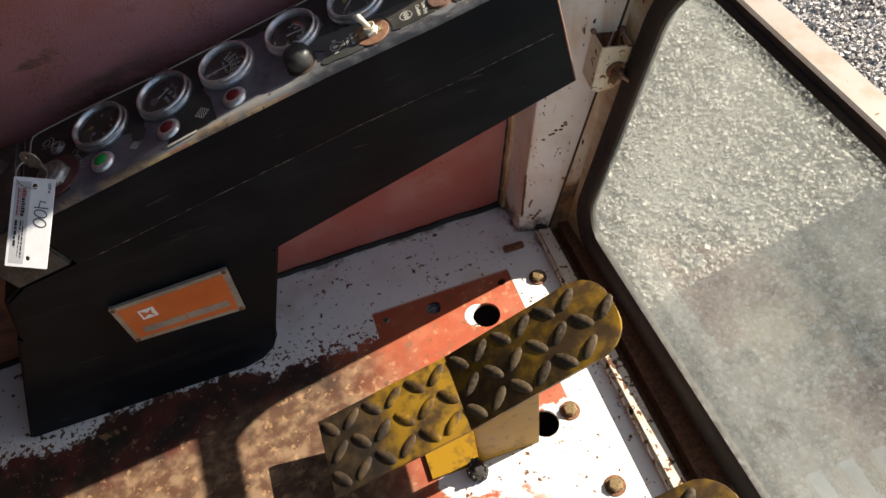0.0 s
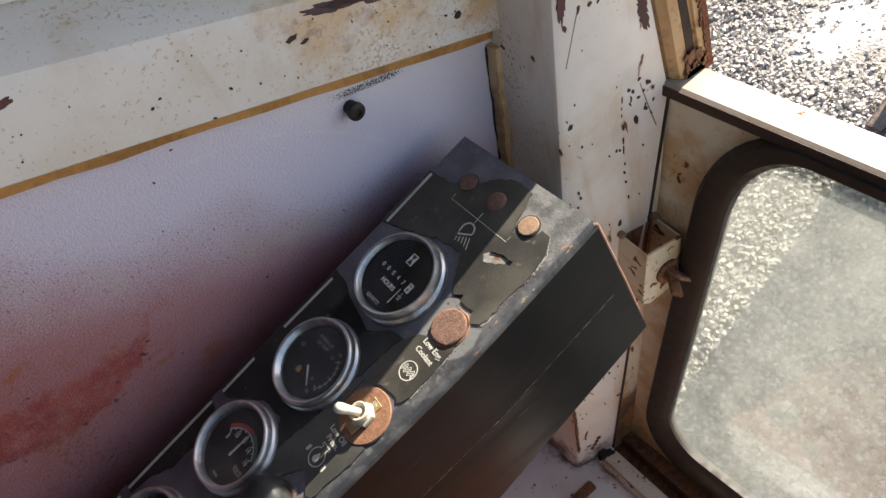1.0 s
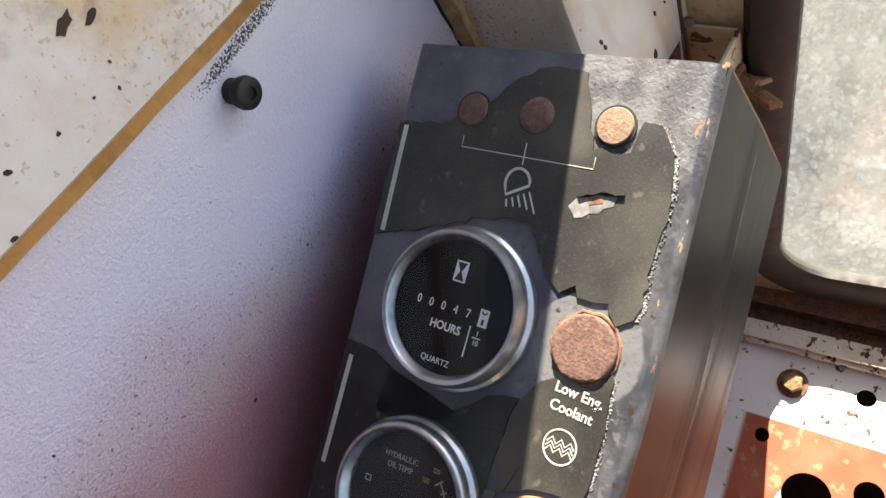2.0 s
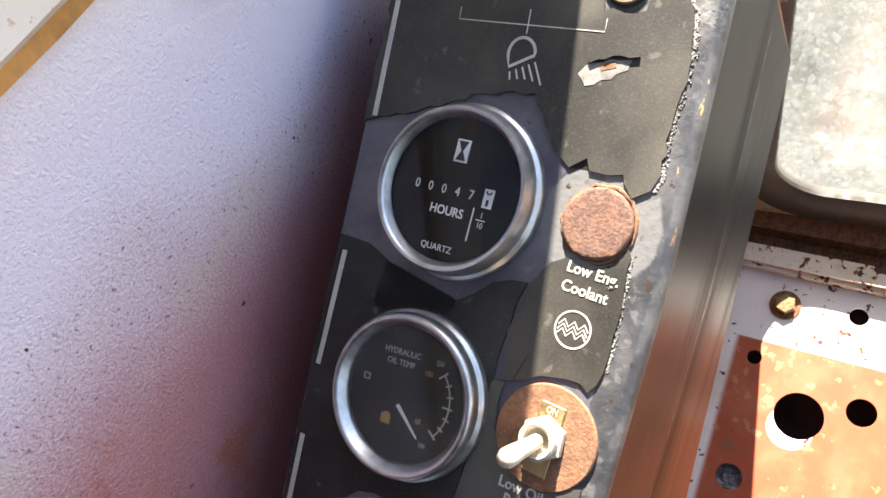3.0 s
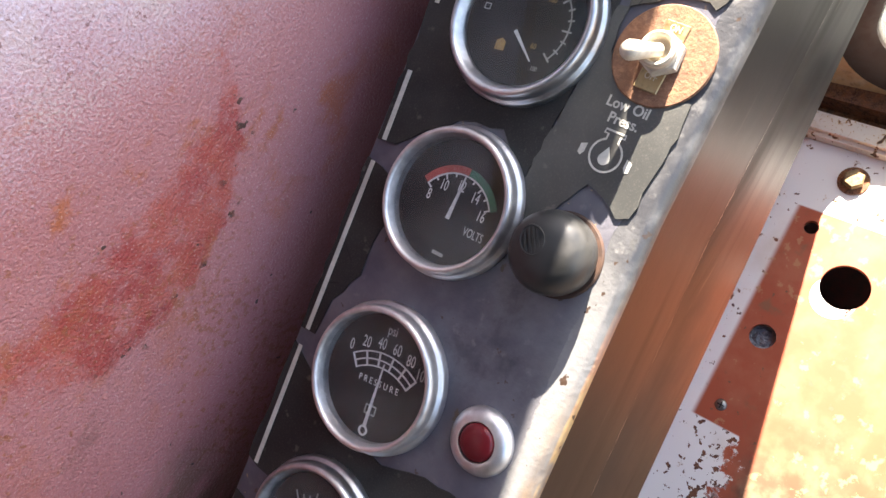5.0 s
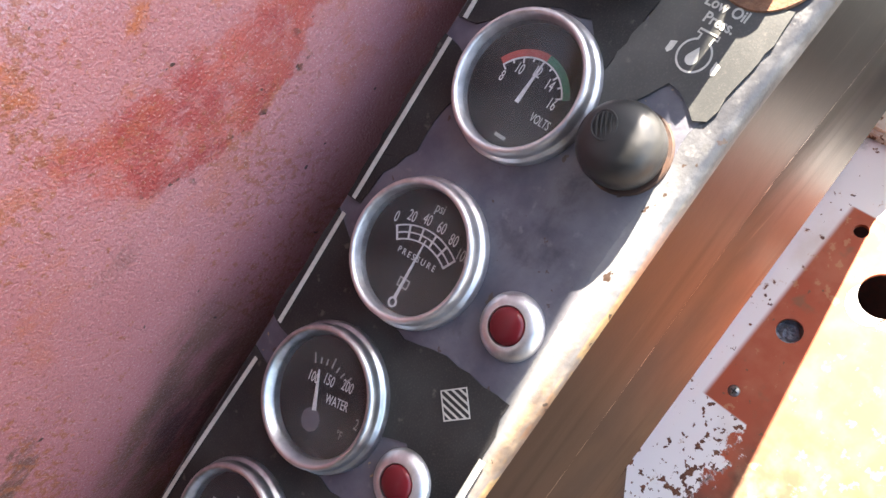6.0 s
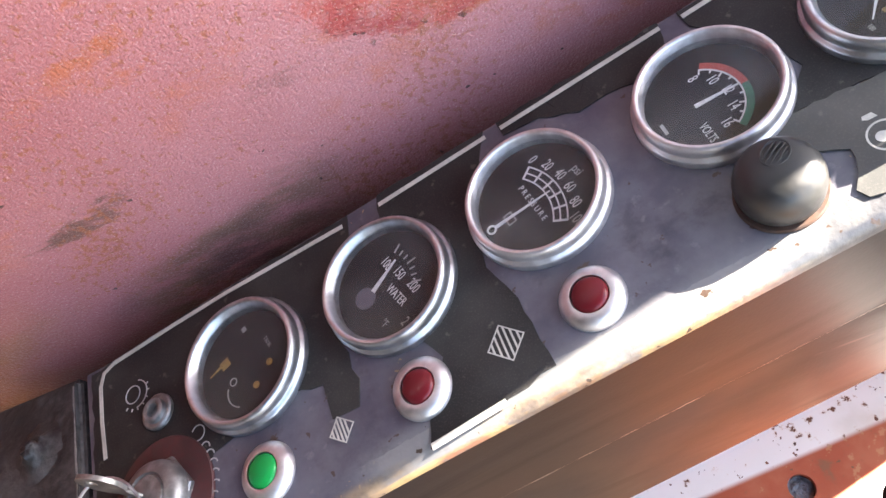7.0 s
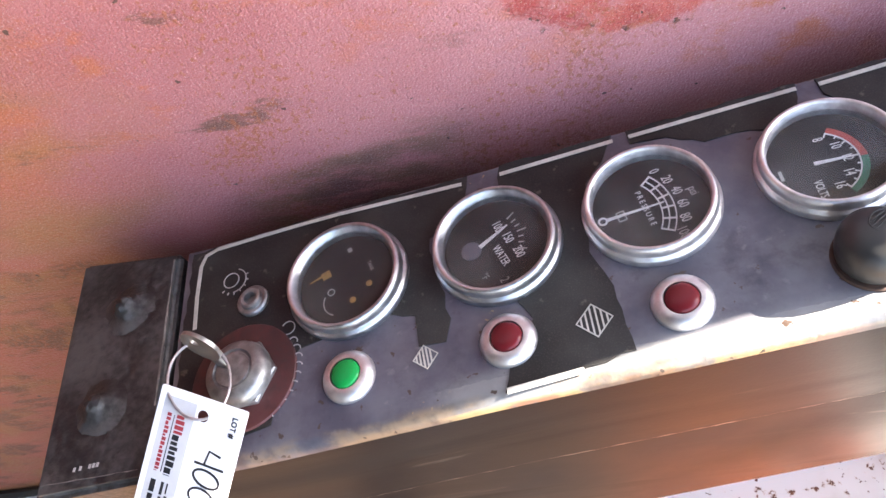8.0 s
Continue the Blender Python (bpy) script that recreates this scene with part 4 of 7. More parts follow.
def paint_chips(name, host, spots, face, material, seed, label):
    """Places where the paint has flaked off a plate: ragged and mostly upright. Each spot: x, z, width, height, slant."""
    rnd, bm = random.Random(seed), bmesh.new()
    for x, z, w, h, slant in spots:
        ring, n = [], max(7, min(26, int((w + h) / 0.0011)))
        for i in range(n):
            a = 2 * math.pi * i / n
            k = rnd.uniform(0.62, 1.12)
            p, q = math.cos(a) * w / 2 * k, math.sin(a) * h / 2 * k
            px, pz = x + p + slant * q, z + q - (slant * 0.4 if h > w or slant else 0.332) * p
            ring.append((px, face(px, pz), pz))
        outer = [bm.verts.new((px, py - 0.0007, pz)) for px, py, pz in ring]
        foot = [bm.verts.new((px, py + 0.0004, pz)) for px, py, pz in ring]
        mid = bm.verts.new((x, face(x, z) - 0.0007, z))
        for i in range(n):
            j = (i + 1) % n
            bm.faces.new((outer[i], outer[j], mid))
            bm.faces.new((outer[j], outer[i], foot[i], foot[j]))
    return part(name, bm, material, host, label, Matrix.Identity(4), 0)


def sill():
    """The pressed window frame above the side wall."""
    rows = []
    section = [(0.0, 0.006), (0.004, 0.012), (0.050, 0.013), (0.060, 0.009), (0.066, 0.0), (0.069, -0.010), (0.074, -0.026), (0.080, -0.034), (0.0805, -0.030), (0.098, -0.036), (0.118, -0.040), (0.118, -0.070), (0.0, -0.030)]
    bm = bmesh.new()
    for x in (-0.95, -0.4, 0.1, 0.4, 0.6, 0.775):
        rows.append([bm.verts.new((x, -d, trim_z(x) + h)) for h, d in section])
    for a, b in zip(rows, rows[1:]):
        for i in range(len(section)):
            j = (i + 1) % len(section)
            bm.faces.new((a[i], a[j], b[j], b[i]))
    bm.faces.new(rows[0]), bm.faces.new(rows[-1])
    return solid("window_sill", bm, m_sill, "rust-spotted white pressed steel window sill", "sill", "structure", 30)


window_sill = sill()


def bead(name, points, width, depth, seed, label, material=m_seal):
    """A hand-laid bead of sealant along a line on the wall."""
    rnd, bm = random.Random(seed), bmesh.new()
    a, b = Vector(points[0]), Vector(points[1])
    d = (b - a).normalized()
    side = Vector((-d.y, d.x))
    rows = []
    for i in range(61):
        p = a.lerp(b, i / 60)
        w = width * rnd.uniform(0.42, 0.58)
        dep = depth * rnd.uniform(0.8, 1.15)
        rows.append([bm.verts.new((q.x, -h, q.y)) for q, h in ((p - side * w, -0.001), (p - side * w * 0.7, dep), (p + side * w * 0.7, dep), (p + side * w, -0.001))])
    for r0, r1 in zip(rows, rows[1:]):
        for i in range(3):
            bm.faces.new((r0[i], r0[i + 1], r1[i + 1], r1[i]))
    bm.faces.new(rows[0]), bm.faces.new(rows[-1])
    return solid(name, bm, material, label, "sealant", "structure", 40)


sill_spots = [(0.6215, 0.6540, 0.0080, 0.0035, -0.6), (0.6280, 0.6480, 0.0085, 0.0030, -0.3), (0.7325, 0.6010, 0.0055, 0.0050, 0.5), (0.7235, 0.6060, 0.0030, 0.0025, 0.0), (0.5765, 0.6490, 0.0025, 0.0025, 0.0), (0.5600, 0.6390, 0.0030, 0.0020, 0.0), (0.5350, 0.6650, 0.0025, 0.0020, 0.3)]
rnd = random.Random(51)
for i in range(70):
    x = rnd.uniform(-0.1, 0.74)
    sill_spots.append((x, trim_z(x) + rnd.uniform(0.006, 0.049), rnd.uniform(0.0006, 0.0022), rnd.uniform(0.0006, 0.0018), rnd.uniform(-0.5, 0.5)))
paint_chips("dark_chips", window_sill, sill_spots, lambda x, z: -0.0118 - 0.02 * max(0.0, z - trim_z(x) - 0.004), m_joint, 52, "small brown chips in the paint")
flaked = [(x, trim_z(x) + 0.0535 + rnd.uniform(-0.001, 0.001), 0.030, rnd.uniform(0.005, 0.008), 0.0) for x in np.linspace(0.648, 0.706, 6)] + [(0.478, trim_z(0.478) + 0.048, 0.016, 0.005, 0.2)]
paint_chips("maroon_flakes", window_sill, flaked, lambda x, z: -0.0126 + 0.4 * max(0.0, z - trim_z(x) - 0.050), m_maroon, 53, "flaked patches down to maroon primer")
bead("sealant_sill", [(-0.95, trim_z(-0.95) - 0.002), (0.760, trim_z(0.760) - 0.002)], 0.0110, 0.006, 4, "cracked orange sealant along the window sill")
bead("sealant_pillar", [(xe(0.0) - 0.001, 0.0), (xe(0.56) - 0.001, 0.556)], 0.0115, 0.010, 5, "cracked pale sealant along the corner pillar", m_seal_pale)


def loft_xy(levels, names):
    """A solid through outlines in x and y, one for each height."""
    bm = bmesh.new()
    rows = [[bm.verts.new((x, y, z)) for x, y in names(z)] for z in levels]
    n = len(rows[0])
    for a, b in zip(rows, rows[1:]):
        for i in range(n):
            bm.faces.new((a[i], a[(i + 1) % n], b[(i + 1) % n], b[i]))
    bm.faces.new(rows[0][::-1]), bm.faces.new(rows[-1])
    return bm


def pillar_outline(z):
    e, c = xe(z), crack_x(z) - 0.0016
    e = min(e, c - 0.03)
    # outer side, unseen, carried out to y 0.11 to keep sun off the sill's ledge
    return [(e, 0.11), (e, -0.063), (e + 0.0015, -0.0665), (e + 0.005, -0.0685), (c - 0.004, -0.0805), (c, -0.0795), (c, 0.11)]


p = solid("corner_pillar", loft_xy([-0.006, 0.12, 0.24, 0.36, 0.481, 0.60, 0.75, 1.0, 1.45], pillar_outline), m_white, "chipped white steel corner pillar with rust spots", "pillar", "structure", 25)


rnd = random.Random(44)
spots = [(0.7800, 0.5175, 0.0035, 0.0060, 0.0), (0.7640, 0.5058, 0.0045, 0.0060, 0.4), (0.7520, 0.4893, 0.0022, 0.0080, 0.0), (0.7940, 0.3748, 0.0038, 0.0070, 0.3), (0.7605, 0.4378, 0.002, 0.004, 0.0)]
spots += [(0.8105 - 0.064 * (0.5 - z) + rnd.uniform(-0.001, 0.001), z, rnd.uniform(0.0007, 0.0018), rnd.uniform(0.003, 0.009), 0.1) for z in (0.501, 0.493, 0.486, 0.474, 0.461, 0.452, 0.437, 0.428, 0.417)]
spots += [(0.8280 + 0.012 * rnd.uniform(-1, 1), 0.4950 + 0.026 * rnd.uniform(-1, 1), rnd.uniform(0.0015, 0.0040), rnd.uniform(0.002, 0.006), rnd.uniform(-0.5, 0.5)) for i in range(14)]
for i in range(64):
    z = rnd.uniform(0.10, 0.66)
    e, c = xe(z) + 0.007, min(crack_x(z), 0.834) - 0.007
    spots.append((e + (c - e) * rnd.random() ** (1.0 if z > 0.45 else 1.6), z, rnd.uniform(0.0007, 0.0022), rnd.uniform(0.0015, 0.0055), rnd.uniform(-0.3, 0.5)))
paint_chips("dark_chips", p, spots, pillar_y, m_joint, 45, "small brown chips in the paint")
spots = [(0.7735, 0.606, 0.0065, 0.034, 0.10), (0.7760, 0.632, 0.0045, 0.020, 0.1), (0.7728, 0.585, 0.0035, 0.006, 0.0), (0.8000, 0.5405, 0.0120, 0.0052, -0.5), (0.7935, 0.5460, 0.0050, 0.0040, -0.5), (0.7990, 0.5320, 0.0075, 0.0018, -0.4)]
spots += [(0.8290 + 0.075 * (0.62 - z), z, 0.0098 - 0.06 * abs(z - 0.595), 0.022, -0.25) for z in (0.640, 0.628, 0.616, 0.604, 0.592, 0.580, 0.569, 0.560)]
spots += [(0.795 + rnd.uniform(-0.012, 0.008), 0.612 + 0.02 * rnd.uniform(-1, 1), rnd.uniform(0.0015, 0.0038), rnd.uniform(0.003, 0.007), 0.3) for i in range(8)]
paint_chips("maroon_flakes", p, spots, pillar_y, m_maroon, 46, "flaked patches down to maroon primer")
spots = [(0.7040 - 0.0010 * i, 0.125 - 0.0115 * i, 0.0046, 0.018, 0.12) for i in range(8)] + [(0.7350 + 0.004 * rnd.uniform(-1, 1) + 0.004 * i, 0.198 + 0.0028 * i + 0.004 * rnd.uniform(-1, 1), 0.0055, 0.0035, -0.4) for i in range(8)] + [(0.7130 + 0.0035 * i, 0.030 + 0.0055 * i, 0.0045, 0.0060, 0.4) for i in range(4)]
paint_chips("rust_patches", p, spots, pillar_y, m_rust, 47, "rusted patches near the foot")


def jamb_outline(z):
    c, g = crack_x(z) + 0.0016, gate_x(z) + 0.003
    g = max(g, c + 0.004)
    return [(c, 0.03), (c, -0.0785), (g, -0.0830), (g, 0.03)]


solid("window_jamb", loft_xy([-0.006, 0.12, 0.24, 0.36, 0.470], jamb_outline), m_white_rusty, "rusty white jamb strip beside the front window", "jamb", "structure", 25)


bm = bmesh.new()
add_tube(bm, [(crack_x(z), -0.0792, z) for z in (0.0, 0.12, 0.24, 0.36, 0.475)], 0.0021, 6)
solid("joint_rust", bm, m_joint, "line of rust in the joint of the pillar", "joint", "structure")
bm = prism(jagged([(xe(0) - 0.0090, 0.002), (xe(0) - 0.005, 0.002), (xe(0.56) - 0.005, 0.555), (xe(0.56) - 0.0072, 0.555)], 0.0007, 3, 0.012), -0.001, 0.0015, 0, flip_wall)
solid("joint_gap", bm, m_dark, "dark gap beside the pillar sealant", "joint", "structure", 0)


bm = bmesh.new()
rnd = random.Random(12)
add_tube(bm, [(-0.9 + 0.02 * i, -0.003 + rnd.uniform(-0.002, 0.001), 0.001 + rnd.uniform(0, 0.002)) for i in range(80)], 0.0048, 7)
solid("floor_joint", bm, m_dark, "greasy black seam where the wall meets the floor", "joint", "structure")


for a, b in (((0.8002, 0.6331), (0.8232, 0.5327)), ((0.8277, 0.5059), (0.8400, 0.4560)), ((0.7840, 0.5929), (0.7690, 0.5554))):
    bm = bmesh.new()
    seam = [Vector(a).lerp(Vector(b), i / 6) for i in range(7)]
    add_tube(bm, [(q.x, pillar_y(q.x, q.y), q.y) for q in seam], 0.0005, 6)
    solid("pillar_seam", bm, m_rust_tan, "rusty weld seam on the corner pillar", "seam", "structure")


def upper_post():
    """The folded channel that carries the open upper windscreen."""
    rows, bm = [], bmesh.new()
    for z in (0.4825, 0.60, 0.75, 1.0, 1.45):
        x = 0.858 - 0.160 * (z - 0.482)
        pts = [(x, -0.0805), (x + 0.004, -0.0870), (x + 0.010, -0.0890), (x + 0.011, -0.0868), (x + 0.024, -0.0868), (x + 0.025, -0.0890), (x + 0.034, -0.0895), (x + 0.036, -0.070), (x + 0.036, 0.03), (x, 0.03)]
        rows.append([bm.verts.new((a, b, z)) for a, b in pts])
    n = len(rows[0])
    for a, b in zip(rows, rows[1:]):
        for i in range(n):
            bm.faces.new((a[i], a[(i + 1) % n], b[(i + 1) % n], b[i]))
    bm.faces.new(rows[0][::-1]), bm.faces.new(rows[-1])
    post = solid("windscreen_post", bm, m_post, "rust-streaked cream folded windscreen post above the window", "post", "structure", 25)
    for name, a, b, y, material, label in (("groove", 0.0140, 0.0222, -0.0873, m_joint, "dark maroon rusted groove"), ("outer_edge", 0.0315, 0.0372, -0.0903, m_edge_rust, "red-brown rusted edge")):
        bm = bmesh.new()
        add_prism(bm, jagged([(a, 0.484), (b, 0.484), (b, 1.449), (a, 1.449)], 0.0006, 9, 0.02), 0.0, 0.0012)
        for vert in bm.verts:
            u, z, h = vert.co
            vert.co = Vector((0.858 - 0.160 * (z - 0.482) + u, y + h, z))
        bmesh.ops.triangulate(bm, faces=[f for f in bm.faces if len(f.verts) > 4])
        part(name, bm, material, post, label, Matrix.Identity(4), 0)
    rnd = random.Random(58)
    eaten = [(0.861 + 0.028 * rnd.random(), 0.486 + 0.045 * rnd.random() ** 1.6, rnd.uniform(0.004, 0.012), rnd.uniform(0.006, 0.016), rnd.uniform(-0.4, 0.2)) for i in range(16)]
    eaten += [(0.8900 - 0.160 * (z - 0.482) + rnd.uniform(-0.003, 0.0), z, rnd.uniform(0.002, 0.005), rnd.uniform(0.004, 0.012), -0.16) for z in np.linspace(0.50, 0.66, 22)]
    paint_chips("rust_patches", post, eaten, lambda x, z: -0.0899, m_rust, 59, "rusted patches towards the foot")
    return post


upper_post()
# roof and rear wall are never in view; their dark colour holds down bounced light
solid("roof", box((-0.97, -1.02, 1.45), (0.86, 0.04, 1.49), 0.005), m_roof, "unseen cab roof, coloured dark to cut bounced light", "roof", "structure", 0)
solid("wall_rear", box((-0.97, -1.0, 0.0), (-0.95, 0.03, 1.45)), m_roof, "unseen rear cab wall, coloured dark to cut bounced light", "wall", "structure", 0)
bm = bmesh.new()
add_box(bm, (-0.95, 0.0, 1.30), (0.70, 0.03, 1.45))
solid("window_head", bm, m_white, "white steel head above the side window", "wall", "structure", 0)
# wall added out of view to dim the rear of the cab
solid("light_blocking_wall", box((-0.95, -1.02, 0.0), (0.10, -1.0, 1.45)), m_roof, "unseen dark wall added to block daylight behind the door opening", "wall", "structure", 0)
solid("door_post", box((0.74, -1.0, 0.0), (0.80, -0.94, 1.45), 0.006), m_white, "white steel door post at the open door side", "post", "structure", 0)


def side_window():
    w = thing("window_side", pose(0, 0.02, 0.9), "dusty side window above the rusty sill", "window", "", "structure")
    bm = prism([(-0.93, trim_z(-0.93) + 0.112), (0.72, trim_z(0.72) + 0.112), (0.70, 1.30), (-0.93, 1.30)], -0.052, -0.048, 0, flip_wall)
    pane = part("pane", bm, m_window, w, m=Matrix.Identity(4), smooth=0)
    pane.visible_shadow = False
    bm = prism([(-0.95, trim_z(-0.95) + 0.104), (0.76, trim_z(0.76) + 0.104), (0.76, trim_z(0.76) + 0.126), (-0.95, trim_z(-0.95) + 0.126)], -0.060, -0.042, 0, flip_wall)
    part("rubber_strip", bm, m_rubber, w, "black rubber glazing strip", Matrix.Identity(4))


side_window()

# sill rail and channel in front of the floor
bm = bmesh.new()
for lo, hi in (((0.712, -0.95, 0.0), (0.716, -0.078, 0.012)), ((0.716, -0.95, 0.008), (0.729, -0.078, 0.018)), ((0.729, -0.95, -0.02), (0.733, -0.078, 0.018))):
    add_box(bm, lo, hi)
solid("sill_rail", bm, m_sill_rail, "rusty white steel rail along the floor edge", "rail", "structure", 0)
bm = bmesh.new()
for lo, hi in (((0.733, -0.95, -0.024), (0.752, -0.07, -0.016)), ((0.752, -0.95, -0.024), (0.756, -0.07, 0.010)), ((0.756, -0.95, 0.002), (0.785, -0.07, 0.008))):
    add_box(bm, lo, hi)
solid("drain_channel", bm, m_rust, "brown rusted drain channel below the front window", "channel", "structure", 0)


def gate_at(y, h, d=0.0):
    """A place on the front window: along y, height, distance out of its plane towards the cab."""
    return Vector((gate_x(h) - d * 0.983, y, h + d * 0.186))


WINDOW_YAW = Matrix.Translation((0.775, -0.09, 0)) @ pose(0, 0, 0, 0, 0, 2.3) @ Matrix.Translation((-0.775, 0.09, 0))


def front_window():
    g = thing("front_window", pose(0.78, -0.48, 0.0), "lower front window in a rusty white steel frame", "window", "", "structure")
    lean = Matrix.Identity(4)
    along, up = Vector((0, -1, 0)), Vector((GATE_LEAN, 0, 1)).normalized()
    out = along.cross(up)
    for i, axis in enumerate((along, up, out)):
        lean.col[i][0], lean.col[i][1], lean.col[i][2] = axis
    base = Vector((gate_x(0), 0, 0))
    lean.translation = base
    k = Vector((GATE_LEAN, 0, 1)).length

    def slanted(y0, y1, h0, h1, r, low=0.0):
        pts = rounded(y0, y1, h0 * k, h1 * k, r, 10)
        if low:
            cy, ch = y0 + r, h0 * k + r
            pts = [(y0 + low - (cy - a) / r * low, h0 * k + low - (ch - b) / r * low) if a < cy + 1e-6 and b < ch + 1e-6 else (a, b) for a, b in pts]
        return [(a + 0.065 * max(0.0, b - 0.10) * max(0.0, 1 - (a - y0) / 0.10), b) for a, b in pts]

    hole = slanted(0.112, 0.90, 0.036, 0.476, 0.085, 0.055)
    part("window_frame", sheet_with_holes([(0.0815, 0.004), (0.96, 0.004), (0.96, 0.484 * k), (0.0815, 0.484 * k)], [hole], -0.004, 0.0), m_frame_paint, g, "rusty white steel plate", lean, 20)
    # rubber: a band along the opening
    inner, outer = slanted(0.132, 0.88, 0.058, 0.470, 0.075, 0.045), slanted(0.100, 0.91, 0.018, 0.4825, 0.095, 0.065)
    bm = bmesh.new()
    n = len(inner)
    mid_in, mid_out = [[(a[0] + (b[0] - a[0]) * f, a[1] + (b[1] - a[1]) * f) for a, b in zip(inner, outer)] for f in (0.22, 0.8)]
    rows = [[bm.verts.new((x, y, z)) for x, y in ring] for ring, z in ((inner, -0.004), (inner, 0.006), (mid_in, 0.011), (mid_out, 0.011), (outer, 0.001), (outer, -0.006))]
    for a, b in zip(rows, rows[1:] + rows[:1]):
        for i in range(n):
            bm.faces.new((a[i], a[(i + 1) % n], b[(i + 1) % n], b[i]))
    part("rubber_seal", bm, m_gasket, g, "black rubber window seal", lean, 40)
    pane = part("pane", prism(slanted(0.128, 0.884, 0.054, 0.474, 0.075, 0.045), -0.002, 0.002, 0, lean), m_window, g, "dusty greenish glass pane", Matrix.Identity(4), 0)
    pane.visible_shadow = False
    # folded top rail
    bm = prism([(0.851, 0.480), (0.857, 0.4805), (0.857, 0.4840), (0.8795, 0.4825), (0.8795, 0.474), (0.883, 0.474), (0.8835, 0.4870), (0.853, 0.4910), (0.850, 0.4895)], 0.080, 0.96, 0, flip_wall)
    part("top_rail", bm, m_rail, g, "sunlit rusty white top rail", Matrix.Identity(4), 20)
    bm = prism([(0.8482, 0.4805), (0.8500, 0.4805), (0.8502, 0.4893), (0.8490, 0.4896)], 0.0805, 0.9595, 0, flip_wall)
    part("rail_lip", bm, m_joint, g, "dark rusted lip under the top rail", Matrix.Identity(4), 20)
    g.matrix_basis = WINDOW_YAW @ g.matrix_basis


front_window()

# ---- instrument console ----
U0, U1 = -0.3265, 0.2520


def front_v(u):
    return float(np.interp(u, (-0.40, -0.28, -0.16, 0.02, 0.13, 0.26), (-0.1575, -0.1595, -0.1580, -0.1580, -0.1632, -0.1626)))


def back_v(u):
    return float(np.interp(u, (-0.41, -0.32, -0.24, -0.16, 0.0, 0.26), (-0.014, -0.0295, -0.0285, -0.0305, -0.0325, -0.0342)))


def build_console():
    c = thing("instrument_console", pose(0.15, -0.09, 0.0), "long black steel instrument console with a worn sloping top", "console")
    # top sheet with its rounded front edge
    bm, rows = bmesh.new(), []
    us = [U0 + (U1 - U0) * i / 40 for i in range(41)]
    for u in us:
        f, b = front_v(u), back_v(u)
        line = [(b, -0.030), (b, -0.002), (b - 0.0012, -0.0004), (b - 0.003, 0.0)]
        line += [(b + (f - b) * k, 0.0) for k in (0.3, 0.6, 0.85)]
        line += [(f + 0.007 - 0.007 * math.sin(radians(a)), -0.007 + 0.007 * math.cos(radians(a))) for a in (0, 18, 36, 54, 72, 90)]
        rows.append([bm.verts.new((u, v, w)) for v, w in line])
    for a, b in zip(rows, rows[1:]):
        for i in range(len(a) - 1):
            bm.faces.new((a[i], a[i + 1], b[i + 1], b[i]))
    top = part("panel_top", bm, m_panel, c, "blue-black panel, front edge worn grey and paled for its sunlit strip", PANEL, 50)
    # front skirt below the rounded edge
    bm, rows = bmesh.new(), []
    for u in us:
        f = front_v(u)
        rows.append([bm.verts.new((u, f, w)) for w in (-0.007, -0.030, -0.055, -0.0818)])
    for a, b in zip(rows, rows[1:]):
        for i in range(3):
            bm.faces.new((a[i], a[i + 1], b[i + 1], b[i]))
    part("front_skirt", bm, m_black, c, m=PANEL)
    # bare scratches along the crease
    rnd, crease = random.Random(44), bmesh.new()
    count = 150
    rows = [[], []]
    for k in range(count + 1):
        u = U0 + 0.012 + (U1 - U0 - 0.024) * k / count
        w, wide = -0.0815 + rnd.uniform(-0.0003, 0.0003), rnd.choice((0.00006, 0.0001, 0.0002, 0.0006))
        for row, s in zip(rows, (-0.5, 0.5)):
            row.append(crease.verts.new((u, front_v(u) - 0.00025, w + s * wide)))
    for k in range(count):
        crease.faces.new((rows[0][k], rows[0][k + 1], rows[1][k + 1], rows[1][k]))
    part("worn_crease", crease, m_plate_edge, c, "bare scratched crease", PANEL, 0)
    # end plate, set in behind the folded edges
    f, b = front_v(U1), back_v(U1)
    bm = prism([(f + 0.0006, -0.160), (f + 0.0006, -0.004), (f + 0.004, -0.0012), (b - 0.002, -0.0012), (b, -0.004), (b, -0.160)], U1 - 0.003, U1, 0)
    turn = Matrix(((0, 0, 1, 0), (1, 0, 0, 0), (0, 1, 0, 0), (0, 0, 0, 1)))
    bmesh.ops.transform(bm, matrix=turn, verts=bm.verts[:])
    part("end_plate", bm, m_black, c, m=PANEL)
    edge = bmesh.new()
    add_tube(edge, [(U1 + 0.0008, f + 0.0012, -0.004), (U1 + 0.0008, f + 0.0008, -0.083), (U1 + 0.0004, f + 0.0020, -0.160)], 0.0011, 6)
    part("worn_edge", edge, m_rust_light, c, "bare coppery worn edge", PANEL)
    # lower body: an overhanging upper piece and the pedestal below it
    seam = [PANEL @ Vector((u, 0, -0.0805)) for u in (U0 + 0.004, -0.24, -0.16, -0.10, -0.04, 0.025, 0.09, 0.17, U1 - 0.0005)]

    def face_y(x, z):
        u = (x - PX) * math.cos(radians(TILT_PANEL)) + (z - PZ) * math.sin(radians(TILT_PANEL))
        return front_v(u) + 0.0002 + 0.010 * max(0.0, 1 - z / 0.17)

    def block(outline, flush=0):
        bm = bmesh.new()
        a = [bm.verts.new((x, face_y(x, z), z)) for x, z in outline]
        d = [bm.verts.new((x, -0.030 + 0.010 * max(0.0, 1 - z / 0.2), z)) for x, z in outline]
        front, n = bm.faces.new(a), len(a)
